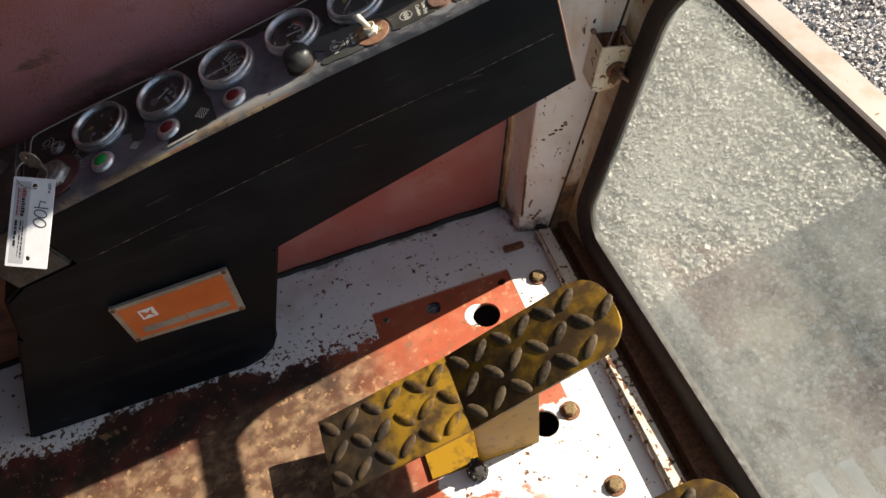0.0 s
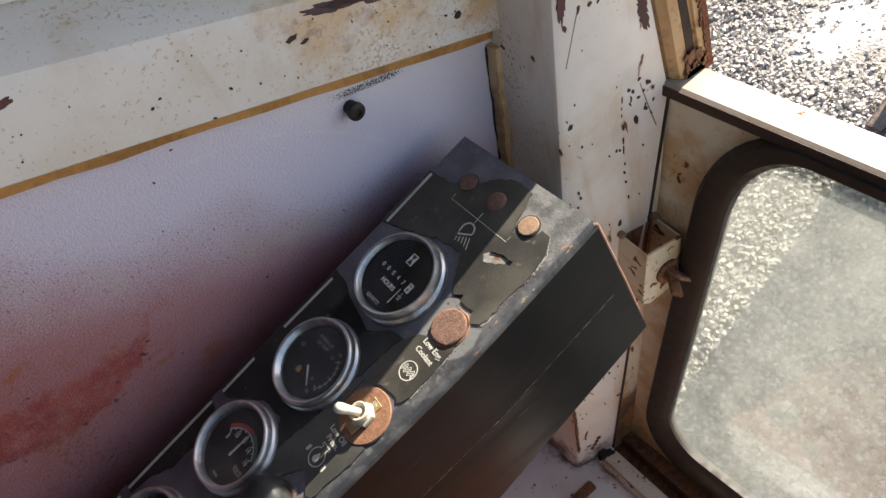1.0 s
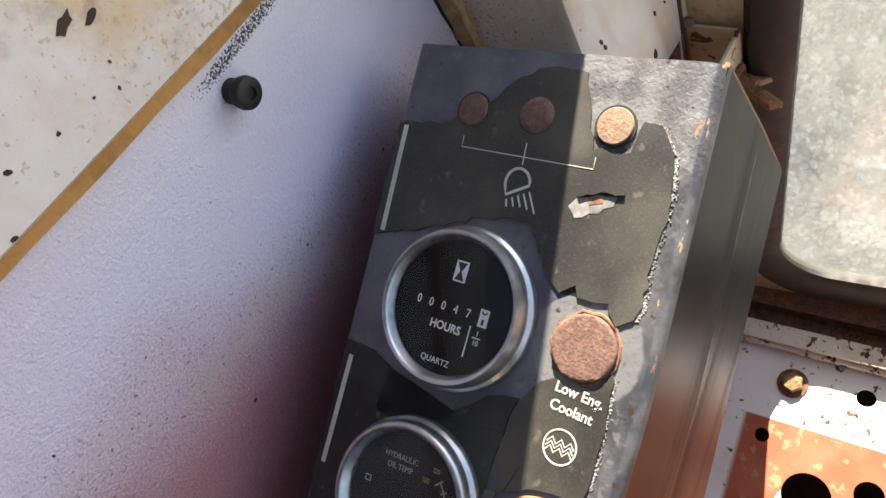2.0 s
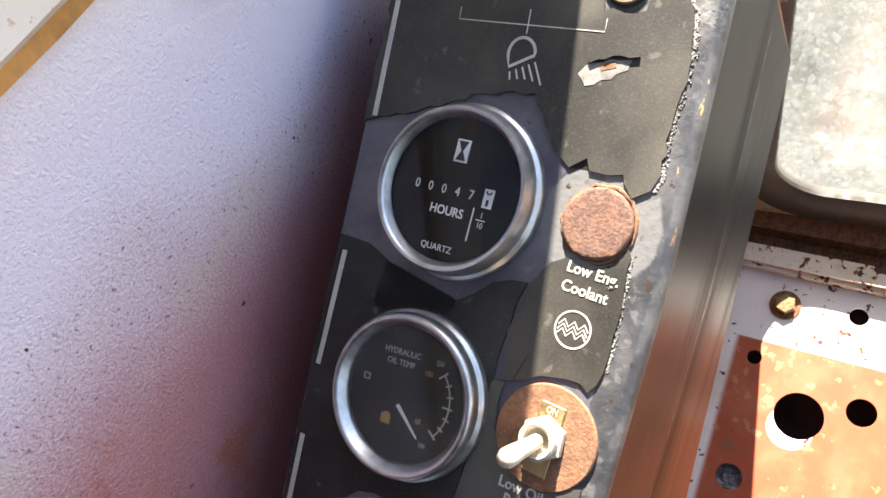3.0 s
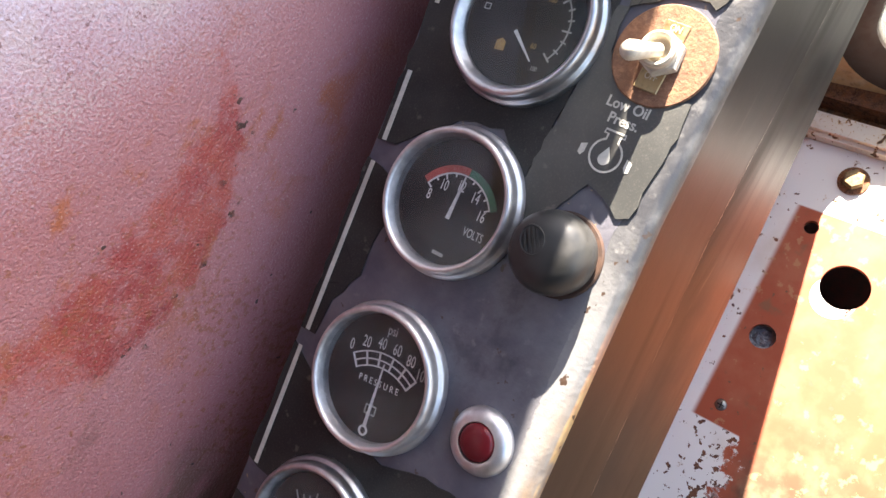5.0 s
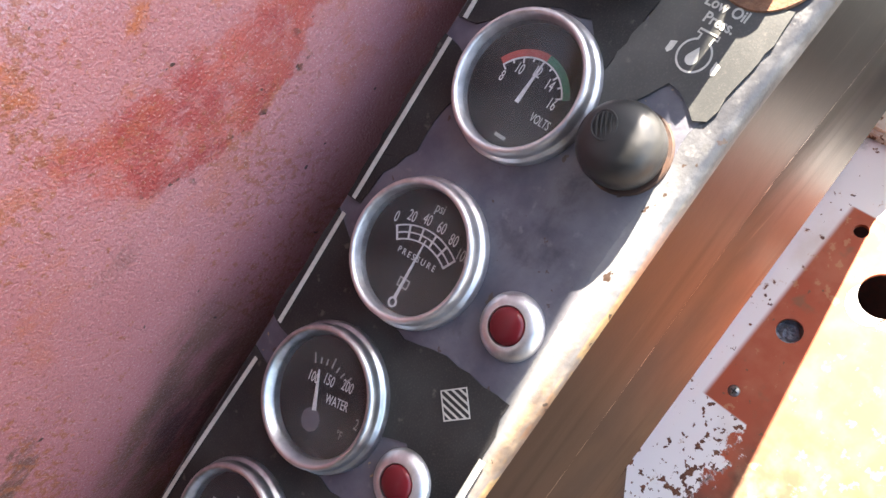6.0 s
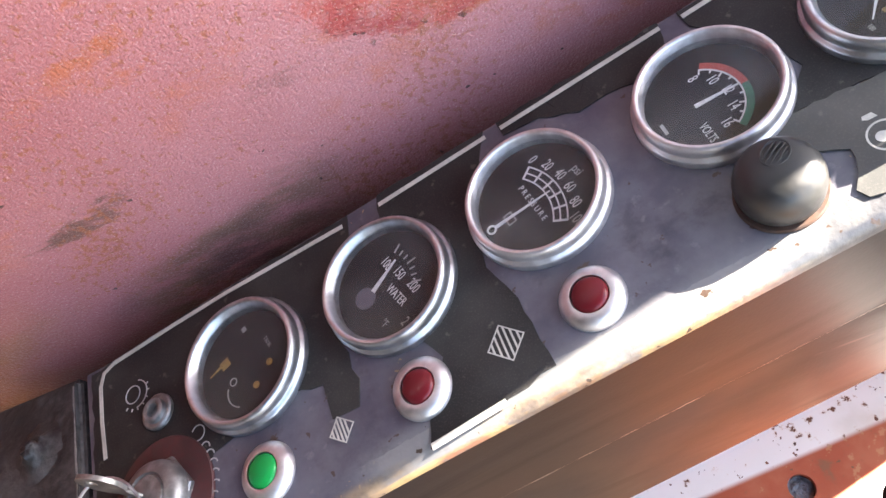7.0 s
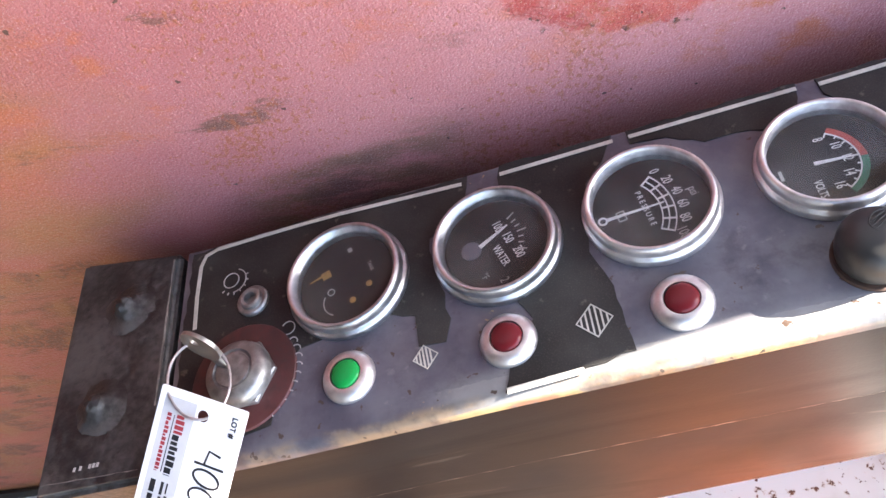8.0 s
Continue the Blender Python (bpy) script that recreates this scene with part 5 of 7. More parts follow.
        bm.faces.new(d[::-1])
        for i in range(n):
            bm.faces.new((a[i], d[i], d[(i + 1) % n], a[(i + 1) % n]))
        top = set(a[len(a) - flush:] + a[:1]) if flush else set()
        bmesh.ops.bevel(bm, geom=[e for e in front.edges if not set(e.verts) <= top and not (flush > 1 and set(e.verts) == {a[1], a[2]})], offset=0.0035, segments=3, affect="EDGES")
        bmesh.ops.triangulate(bm, faces=[f for f in bm.faces if len(f.verts) > 4])
        return bm

    part("lower_body", block([(0.7300, 0.3705), (0.345, 0.2468), (0.030, 0.2300), (0.052, 0.300), (0.083, 0.320), *((p.x, p.z) for p in seam)], len(seam)), m_black, c, m=Matrix.Identity(4), smooth=30)
    part("pedestal", block([(0.352, 0.2488), (0.300, 0.085), (0.295, 0.060), (0.281, 0.030), (0.262, 0.012), (0.235, 0.002), (-0.085, 0.002), (0.026, 0.2300)], 1), m_black, c, m=Matrix.Identity(4), smooth=30)
    return c


console = build_console()


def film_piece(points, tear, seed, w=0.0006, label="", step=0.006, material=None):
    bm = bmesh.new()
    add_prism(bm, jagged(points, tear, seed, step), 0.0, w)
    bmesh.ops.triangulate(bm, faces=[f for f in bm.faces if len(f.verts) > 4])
    return part("film", bm, material or m_film_shaded, console, label, PANEL, 0)


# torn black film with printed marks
film_piece([(0.217, -0.0350), (0.220, -0.058), (0.229, -0.074), (0.241, -0.087), (0.2465, -0.102), (0.2445, -0.114), (0.229, -0.1190), (0.2165, -0.1230), (0.2170, -0.1370), (0.229, -0.1395), (0.2285, -0.1460), (0.2184, -0.1527), (0.2064, -0.1548), (0.1921, -0.1547), (0.1831, -0.1539), (0.1654, -0.1540), (0.1595, -0.1525), (0.1564, -0.1470), (0.1603, -0.1433), (0.1635, -0.1420), (0.1630, -0.1309), (0.1668, -0.1288), (0.1631, -0.1235), (0.1702, -0.1149), (0.1860, -0.1050), (0.1845, -0.085), (0.174, -0.058), (0.168, -0.0350)], 0.0010, 11, 0.0010, "torn black printed film", 0.0035, m_film_sunlit)
film_piece([(0.1304, -0.1250), (0.1330, -0.1300), (0.1304, -0.1385), (0.1340, -0.1450), (0.1400, -0.1494), (0.1376, -0.1508), (0.1245, -0.1513), (0.1078, -0.1517), (0.0991, -0.1508), (0.0914, -0.1471), (0.0936, -0.1439), (0.0920, -0.1300), (0.0860, -0.1180), (0.1000, -0.1150), (0.1200, -0.1180)], 0.0007, 21, 0.0010, "", 0.0035, m_film_sunlit)
film_piece([(0.0600, -0.1522), (0.0532, -0.1529), (0.0447, -0.1518), (0.0337, -0.1509), (0.0270, -0.1498), (0.0175, -0.1488), (0.0160, -0.1442), (0.0207, -0.1377), (0.0232, -0.1300), (0.0100, -0.1220), (0.0000, -0.1120), (0.0150, -0.1060), (0.0860, -0.1140), (0.0860, -0.1180), (0.0700, -0.1180), (0.0600, -0.1280)], 0.0008, 22, 0.0010, "", 0.0035, m_film_half_lit)
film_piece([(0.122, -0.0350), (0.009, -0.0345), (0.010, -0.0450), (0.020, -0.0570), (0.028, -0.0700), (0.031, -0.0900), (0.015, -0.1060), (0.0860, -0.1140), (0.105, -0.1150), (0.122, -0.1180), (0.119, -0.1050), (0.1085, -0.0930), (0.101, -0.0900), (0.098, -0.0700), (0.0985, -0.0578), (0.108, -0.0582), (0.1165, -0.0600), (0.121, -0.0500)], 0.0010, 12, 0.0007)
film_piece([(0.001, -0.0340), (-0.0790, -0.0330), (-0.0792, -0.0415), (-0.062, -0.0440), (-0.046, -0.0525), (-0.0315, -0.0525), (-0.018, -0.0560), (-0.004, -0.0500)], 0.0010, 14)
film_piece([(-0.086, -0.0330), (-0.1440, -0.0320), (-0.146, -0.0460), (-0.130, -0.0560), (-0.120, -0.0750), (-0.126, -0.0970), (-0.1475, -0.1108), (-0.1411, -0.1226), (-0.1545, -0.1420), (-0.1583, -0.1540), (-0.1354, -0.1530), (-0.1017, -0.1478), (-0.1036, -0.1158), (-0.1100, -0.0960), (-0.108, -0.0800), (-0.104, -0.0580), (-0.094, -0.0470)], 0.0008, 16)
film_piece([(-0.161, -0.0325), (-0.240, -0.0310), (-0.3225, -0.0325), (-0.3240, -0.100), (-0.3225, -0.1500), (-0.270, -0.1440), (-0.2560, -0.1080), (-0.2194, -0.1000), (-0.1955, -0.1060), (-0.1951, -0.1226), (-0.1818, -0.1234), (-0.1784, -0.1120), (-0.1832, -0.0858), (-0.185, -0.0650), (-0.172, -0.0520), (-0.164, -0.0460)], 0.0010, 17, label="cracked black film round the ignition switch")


def flakes(points, width, count, seed):
    """Crumbs of primer left along a torn edge."""
    rnd, bm = random.Random(seed), bmesh.new()
    for _ in range(count):
        i = rnd.randrange(len(points) - 1)
        a, b = Vector(points[i]), Vector(points[i + 1])
        p = a.lerp(b, rnd.random()) + Vector((0, -abs(rnd.gauss(0, width))))
        r = rnd.uniform(0.0002, 0.0005)
        ring = [(r * rnd.uniform(0.6, 1.3) * math.cos(k * 1.05 + rnd.uniform(-0.3, 0.3)), r * rnd.uniform(0.5, 1.0) * math.sin(k * 1.05)) for k in range(6)]
        add_prism(bm, ring, 0.0, rnd.uniform(0.0002, 0.0005), pose(p.x, p.y, 0, rnd.uniform(-14, 14), rnd.uniform(-14, 14), rnd.uniform(0, 360)))
    part("primer_edge", bm, m_flake, console, "crumbled pale primer along the torn film", PANEL, 0)


flakes([(0.2184, -0.1527), (0.2064, -0.1548), (0.1921, -0.1547), (0.1831, -0.1539), (0.1654, -0.1540), (0.1595, -0.1525)], 0.0007, 420, 3)
flakes([(0.1376, -0.1508), (0.1245, -0.1513), (0.1078, -0.1517), (0.0991, -0.1508)], 0.0005, 150, 4)
flakes([(0.2280, -0.1395), (0.2285, -0.1460), (0.2184, -0.1527)], 0.0005, 90, 5)


def print_line(points, width, closed=False, material=None, label="", w=0.0009):
    return part("printed_line", ribbon(points, width, w, w + 0.0003, closed), material or m_ink, console, label, PANEL, 0)


for a, b in (((0.2161, -0.0386), (0.1703, -0.0394)), ((0.1160, -0.0394), (0.0692, -0.0384)), ((0.0402, -0.0384), (0.0097, -0.0388)), ((0.0000, -0.0376), (-0.0785, -0.0376)), ((-0.0862, -0.0374), (-0.1442, -0.0378))):
    print_line([a, b], 0.0022)
print_line([(-0.1645, -0.0372), (-0.2332, -0.0335), (-0.2670, -0.0331), (-0.3070, -0.0336), (-0.3140, -0.0360), (-0.3166, -0.0425), (-0.3172, -0.0620), (-0.3165, -0.0820)], 0.0022)
print_line([(-0.1240, -0.1518), (-0.1575, -0.1536)], 0.0028)
# lamp circuit mark
print_line([(0.2150, -0.0678), (0.2105, -0.0680), (0.2093, -0.1250), (0.2138, -0.1249)], 0.00035)
print_line([(0.2155, -0.0962), (0.2068, -0.0966)], 0.00035)


def headlamp_icon():
    bm = bmesh.new()
    dome = [(-0.0052, -0.0028)] + [(-0.0003 + 0.0052 * math.cos(a), 0.0012 + 0.0058 * math.sin(a)) for a in [math.pi * (1 - i / 14) for i in range(15)]] + [(0.0046, -0.0002)]
    add_ribbon(bm, dome, 0.0011, 0.0010, 0.0012, True)
    for i, length in enumerate((0.0030, 0.0036, 0.0046, 0.0062, 0.0085)):
        x = -0.0048 + 0.0024 * i
        add_ribbon(bm, [(x, -0.0046 + 0.0005 * i), (x + 0.00055 * i, -0.0046 + 0.0005 * i - length)], 0.0006, 0.0010, 0.0012)
    part("headlamp_symbol", bm, m_ink, console, "white printed headlamp symbol", on_panel(0.1985, -0.0970, 0, -77), 0)


headlamp_icon()


def hatch_icon(u, v, size, turn, keep=7):
    bm = bmesh.new()
    add_ribbon(bm, [(-size, -size), (size, -size), (size, size), (-size, size)], 0.0007, 0.0010, 0.0012, True)
    for i in range(1, keep):
        k = -2 * size + 4 * size * i / 7
        a, b = (max(-size, k - size), max(-size, k - size) * -1 + k), (min(size, k + size), -min(size, k + size) + k)
        add_ribbon(bm, [a, b], 0.0008, 0.0010, 0.0012)
    part("hatched_symbol", bm, m_ink, console, "white hatched square symbol", on_panel(u, v, 0, turn), 0)


hatch_icon(-0.1153, -0.1306, 0.0056, -45)
hatch_icon(-0.1921, -0.1289, 0.0042, -40, 6)


def coolant_icon():
    bm = bmesh.new()
    add_ribbon(bm, circle(0, 0, 0.0062, 36), 0.0006, 0.0010, 0.0012, True)
    for y in (-0.0016, 0.0, 0.0016):
        add_ribbon(bm, [(-0.0053 + 0.0106 * i / 6, y + (0.0011 if i % 2 else -0.0011)) for i in range(7)], 0.00055, 0.0010, 0.0012)
    part("coolant_symbol", bm, m_ink, console, "white wavy line symbol in a ring", on_panel(0.1101, -0.1376, 0, -93), 0)


coolant_icon()


def oil_icon():
    bm = bmesh.new()
    add_ribbon(bm, arc(0, 0, 0.0078, 25, 335, 30), 0.0009, 0.0010, 0.0012)
    add_ribbon(bm, [(0.0032, 0.0068), (0.0032, 0.0098), (0.0052, 0.0098), (0.0052, 0.0116), (-0.0052, 0.0116), (-0.0052, 0.0098), (-0.0032, 0.0098), (-0.0032, 0.0068)], 0.0009, 0.0010, 0.0012)
    drop = [(0, 0.0042)] + arc(0, -0.0018, 0.0029, 60, 300, 14)
    add_prism(bm, drop[::-1], 0.0010, 0.0012)
    for s in (-1, 1):
        add_prism(bm, [(s * 0.0105, 0.0022), (s * 0.0135, 0.0010), (s * 0.0135, -0.0034), (s * 0.0118, -0.0042), (s * 0.0105, -0.0022)][::s], 0.0010, 0.0012)
    part("oil_symbol", bm, m_ink, console, "white oil drop symbol", on_panel(0.0350, -0.1318, 0, -93) @ Matrix.Diagonal((0.76, 0.76, 1, 1)), 0)


oil_icon()
for words, u, v in (("Low Eng.", 0.1296, -0.1400), ("Coolant", 0.1232, -0.1385)):
    letters("lettering", words, 0.0053, 0, 0, console, m_ink, 0.0011, 0, 0.95, m=on_panel(u, v, 0, -95), bold=0.0001)
for words, u, v in (("Low Oil", 0.0530, -0.1325), ("Press.", 0.0478, -0.1330)):
    letters("lettering", words, 0.0053, 0, 0, console, m_ink, 0.0011, 0, 0.95, m=on_panel(u, v, 0, -93), bold=0.0001)


def bare_patch():
    """A spot where the film has torn open: lifted edge, pale primer and a rusty bottom."""
    edge = [(0.1978, -0.1208), (0.2006, -0.1290), (0.2008, -0.1362), (0.1972, -0.1358), (0.1930, -0.1275), (0.1908, -0.1226), (0.1945, -0.1190)]
    bm = bmesh.new()
    add_prism(bm, jagged(edge, 0.0008, 31, 0.0025), 0.0008, 0.00115)
    bmesh.ops.triangulate(bm, faces=[f for f in bm.faces if len(f.verts) > 4])
    part("peeled_patch", bm, m_primer, console, "peeled pale primer patch", PANEL, 0)
    lift = [(0.2000, -0.1215), (0.2030, -0.1290), (0.2032, -0.1385), (0.2016, -0.1390), (0.2012, -0.1300), (0.1985, -0.1225)]
    bm = bmesh.new()
    add_prism(bm, jagged(lift, 0.0004, 32, 0.0025), 0.0, 0.0022)
    bmesh.ops.triangulate(bm, faces=[f for f in bm.faces if len(f.verts) > 4])
    part("lifted_film", bm, m_film_sunlit, console, "", PANEL, 0)
    bm = bmesh.new()
    add_prism(bm, jagged([(0.1985, -0.1262), (0.1998, -0.1312), (0.1975, -0.1318), (0.1962, -0.1270)], 0.0004, 33, 0.002), 0.0011, 0.00128)
    part("rust_spot", bm, m_rust_disc, console, "", PANEL, 0)


bare_patch()

# ---- gauges ----
GAUGE_GROUP = "gauges along the instrument panel"


def gauge(u, v, turn, r, metal, label, dial_w=0.0025, lens_r=0.80, height=0.0105, lens=None):
    g = thing("gauge", on_panel(u, v, 0, turn), label, "gauge", GAUGE_GROUP)
    s = r
    prof = [(s, 0.0), (s, 0.0028), (s * 0.985, 0.0040), (s * 0.955, 0.0045), (s * 0.945, 0.0052), (s * 0.95, 0.0070), (s * 0.935, 0.0092), (s * 0.905, height), (s * 0.870, height), (s * 0.845, height - 0.0012), (s * (lens_r + 0.015), height - 0.0035), (s * lens_r, height - 0.0045), (s * lens_r, 0.0015)]
    part("bezel", lathe(prof, 72), metal, g, "scratched bright metal bezel", smooth=60)
    part("dial", lathe([(s * (lens_r + 0.01), dial_w), (0, dial_w)], 48), m_dial, g, "black dial")
    pane = part("glass", lathe([(s * (lens_r + 0.01), height - 0.0045), (s * 0.5, height - 0.0042), (0, height - 0.0041)], 48), lens or m_lens, g, "dusty gauge glass")
    pane.visible_shadow = False
    return g, dial_w


def needle(g, w, hub, tip, width, material, hub_r=0.0):
    bm = bmesh.new()
    a, b = Vector(hub), Vector(tip)
    d = (b - a).normalized()
    side = Vector((-d.y, d.x)) * width / 2
    q = [a + side * 1.4, a - side * 1.4, b - side * 0.45, b + side * 0.45]
    add_prism(bm, [(p.x, p.y) for p in q], w + 0.0008, w + 0.0012)
    part("needle", bm, material, g, "white needle", smooth=0)
    if hub_r:
        part("hub", lathe([(hub_r, w), (hub_r, w + 0.0014), (hub_r * 0.8, w + 0.0018), (0, w + 0.0018)], 24, pose(*hub, 0)), m_dial, g)


def ticks(g, w, centre, spans, width, material, name="scale"):
    bm = bmesh.new()
    for angle, r0, r1 in spans:
        s, c = math.sin(radians(angle)), math.cos(radians(angle))
        add_ribbon(bm, [(centre[0] + r0 * s, centre[1] + r0 * c), (centre[0] + r1 * s, centre[1] + r1 * c)], width, w, w + 0.0003)
    return bm


def hour_meter():
    g, w = gauge(0.1475, -0.0850, -92, 0.0325, m_chrome, "round hour meter with a bright bezel and black dial", dial_w=0.0075, lens_r=0.805, height=0.0120, lens=m_lens_clean)
    part("hourglass_symbol", prism([(-0.0027, 0.0100), (0.0027, 0.0100), (0.0027, 0.0182), (-0.0027, 0.0182)], w, w + 0.0003), m_ink_dial, g, "white hourglass symbol", smooth=0)
    bm = bmesh.new()
    add_prism(bm, [(-0.0021, 0.0106), (0.0021, 0.0106), (0.0003, 0.0141), (-0.0003, 0.0141)], w + 0.0003, w + 0.0005)
    add_prism(bm, [(-0.0021, 0.0176), (-0.0003, 0.0141), (0.0003, 0.0141), (0.0021, 0.0176)], w + 0.0003, w + 0.0005)
    part("hourglass_shape", bm, m_marker, g, smooth=0)
    for i, digit in enumerate("00047"):
        letters("digit", digit, 0.0048, -0.0150 + 0.0057 * i, -0.0005, g, m_ink_dial, w, 0, 0.85)
    part("last_digit_wheel", prism([(0.0128, -0.0038), (0.0166, -0.0038), (0.0166, 0.0030), (0.0128, 0.0030)], w, w + 0.0003), m_ink_dial, g, "half-turned white digit wheel", smooth=0)
    bm = bmesh.new()
    add_ribbon(bm, [(0.0147, -0.0030), (0.0147, -0.0008)], 0.0010, w + 0.0003, w + 0.0005)
    add_ribbon(bm, arc(0.0147, 0.0022, 0.0010, 90, 270, 8), 0.0006, w + 0.0003, w + 0.0005)
    part("digit_mark", bm, m_marker, g, smooth=0)
    letters("lettering", "HOURS", 0.0046, -0.0005, -0.0080, g, m_ink_dial, w, 0, 0.92, bold=0.0001)
    letters("lettering", "QUARTZ", 0.0034, -0.0010, -0.0215, g, m_ink_dial, w, 0, 0.95)
    bm = ribbon([(0.0102, -0.0045), (0.0102, -0.0165)], 0.0004, w, w + 0.0003)
    add_ribbon(bm, [(0.0120, -0.0083), (0.0155, -0.0083)], 0.0004, w, w + 0.0003)
    part("divider", bm, m_ink_dial, g, smooth=0)
    letters("lettering", "1", 0.0030, 0.0138, -0.0066, g, m_ink_dial, w)
    letters("lettering", "10", 0.0030, 0.0138, -0.0102, g, m_ink_dial, w)


def hydraulic_gauge():
    g, w = gauge(0.0708, -0.0827, -88, 0.0318, m_chrome, "hydraulic oil temperature gauge with a dusty glass", dial_w=0.0045, lens_r=0.78, lens=m_lens_dusty)
    letters("lettering", "HYDRAULIC", 0.0032, -0.0043, 0.0147, g, m_ink_dim, w, 0, 0.90)
    letters("lettering", "OIL TEMP", 0.0032, -0.0043, 0.0108, g, m_ink_dim, w, 0, 0.90)
    part("scale", ribbon(arc(0.0015, 0.0, 0.0172, 50, 132, 20), 0.0005, w, w + 0.0003), m_ink_dim, g, smooth=0)
    part("scale", ticks(g, w, (0.0015, 0.0), [(50 + 13.6 * i, 0.0160 if i % 3 else 0.0145, 0.0186) for i in range(7)], 0.0006, m_ink_dim), m_ink_dim, g, smooth=0)
    letters("lettering", "100", 0.0030, 0.0081, 0.0098, g, m_ink_tan, w, 0, 0.8)
    letters("lettering", "60", 0.0030, 0.0072, -0.0081, g, m_ink_tan, w, 0, 0.8)
    letters("lettering", "220", 0.0026, 0.0120, 0.0145, g, m_ink_dim, w, 0, 0.8)
    letters("lettering", "100", 0.0026, 0.0105, -0.0160, g, m_ink_dim, w, 0, 0.8)
    bm = ribbon([(-0.0190, 0.0015), (-0.0166, 0.0015), (-0.0166, 0.0036), (-0.0190, 0.0036)], 0.0004, w, w + 0.0003, True)
    part("maker_mark", bm, m_ink_dim, g, smooth=0)
    part("warning_symbol", prism([(-0.0085, -0.0125), (-0.0045, -0.0125), (-0.0045, -0.0090), (-0.0065, -0.0078), (-0.0085, -0.0090)], w, w + 0.0003), m_ink_tan, g, smooth=0)
    needle(g, w, (-0.0019, -0.0042), (0.0084, -0.0139), 0.0010, m_ink_dial)


def volt_gauge():
    g, w = gauge(-0.0020, -0.0820, -90, 0.0305, m_tin, "voltmeter with red and green arcs on a black dial", lens_r=0.82)
    c, r = (0.0014, -0.0062), 0.0176
    for i, words in enumerate(("8", "10", "12", "14", "16")):
        a = radians(-66 + 33 * i)
        letters("number", words, 0.0062, c[0] + 0.0140 * math.sin(a), c[1] + 0.0130 * math.cos(a), g, m_ink_dial, w, 0, 0.62)
    part("scale", ribbon(arc(*c, r, -58, 60, 30), 0.0006, w, w + 0.0003), m_ink_dial, g, smooth=0)
    part("scale", ticks(g, w, c, [(-58 + 14.75 * i, r - (0.0015 if i % 2 else 0.0023), r + 0.0003) for i in range(9)], 0.0006, m_ink_dial), m_ink_dial, g, smooth=0)
    part("red_arc", ribbon(arc(*c, r + 0.0018, -58, 4, 20), 0.0028, w, w + 0.0003), m_red_print, g, "faded red arc", smooth=0)
    part("green_arc", ribbon(arc(*c, r + 0.0018, 4, 62, 20), 0.0028, w, w + 0.0003), m_green_print, g, "dark green arc", smooth=0)
    letters("lettering", "VOLTS", 0.0050, 0.0140, -0.0085, g, m_ink_dial, w, 0, 0.62)
    part("maker_mark", ribbon([(0.0000, -0.0208), (0.0052, -0.0208)], 0.0014, w, w + 0.0003), m_ink_dim, g, smooth=0)
    needle(g, w, (0.0012, -0.0067), (0.0022, 0.0103), 0.0013, m_ink_dial)


def pressure_gauge():
    g, w = gauge(-0.0788, -0.0811, -82, 0.0312, m_tin, "oil pressure gauge, white grid scale on black", lens_r=0.83)
    c = (0.0005, -0.0190)
    for i, words in enumerate(("0", "20", "40", "60", "80", "100")):
        a = radians(-32 + 13.6 * i)
        letters("number", words, 0.0068, c[0] + 0.0326 * math.sin(a), c[1] + 0.0324 * math.cos(a), g, m_ink_dial if i < 5 else m_ink_dim, w, 0, 0.62)
    bm = bmesh.new()
    for r in (0.0288, 0.0258, 0.0230):
        add_ribbon(bm, arc(*c, r, -32, 36, 30), 0.0006, w, w + 0.0003)
    part("scale", bm, m_ink_dial, g, smooth=0)
    part("scale", ticks(g, w, c, [(-32 + 13.6 * i, 0.0227, 0.0291) for i in range(6)], 0.0008, m_ink_dial), m_ink_dial, g, smooth=0)
    letters("lettering", "psi", 0.0058, 0.0012, 0.0197, g, m_ink_dial, w, 0, 0.75)
    letters("lettering", "P R E S S U R E", 0.0038, 0.0008, -0.0026, g, m_ink_dial, w, 0, 0.85)
    part("maker_mark", ribbon([(-0.0022, -0.0155), (0.0028, -0.0155), (0.0028, -0.0120), (-0.0022, -0.0120)], 0.0007, w, w + 0.0003, True), m_ink_dim, g, smooth=0)
    needle(g, w, (0.0000, -0.0206), (0.0018, 0.0060), 0.0011, m_ink_dial)
    part("hub_ring", ribbon(circle(-0.0001, -0.0224, 0.0018, 16), 0.0008, w + 0.0008, w + 0.0012, True), m_ink_dial, g, smooth=0)


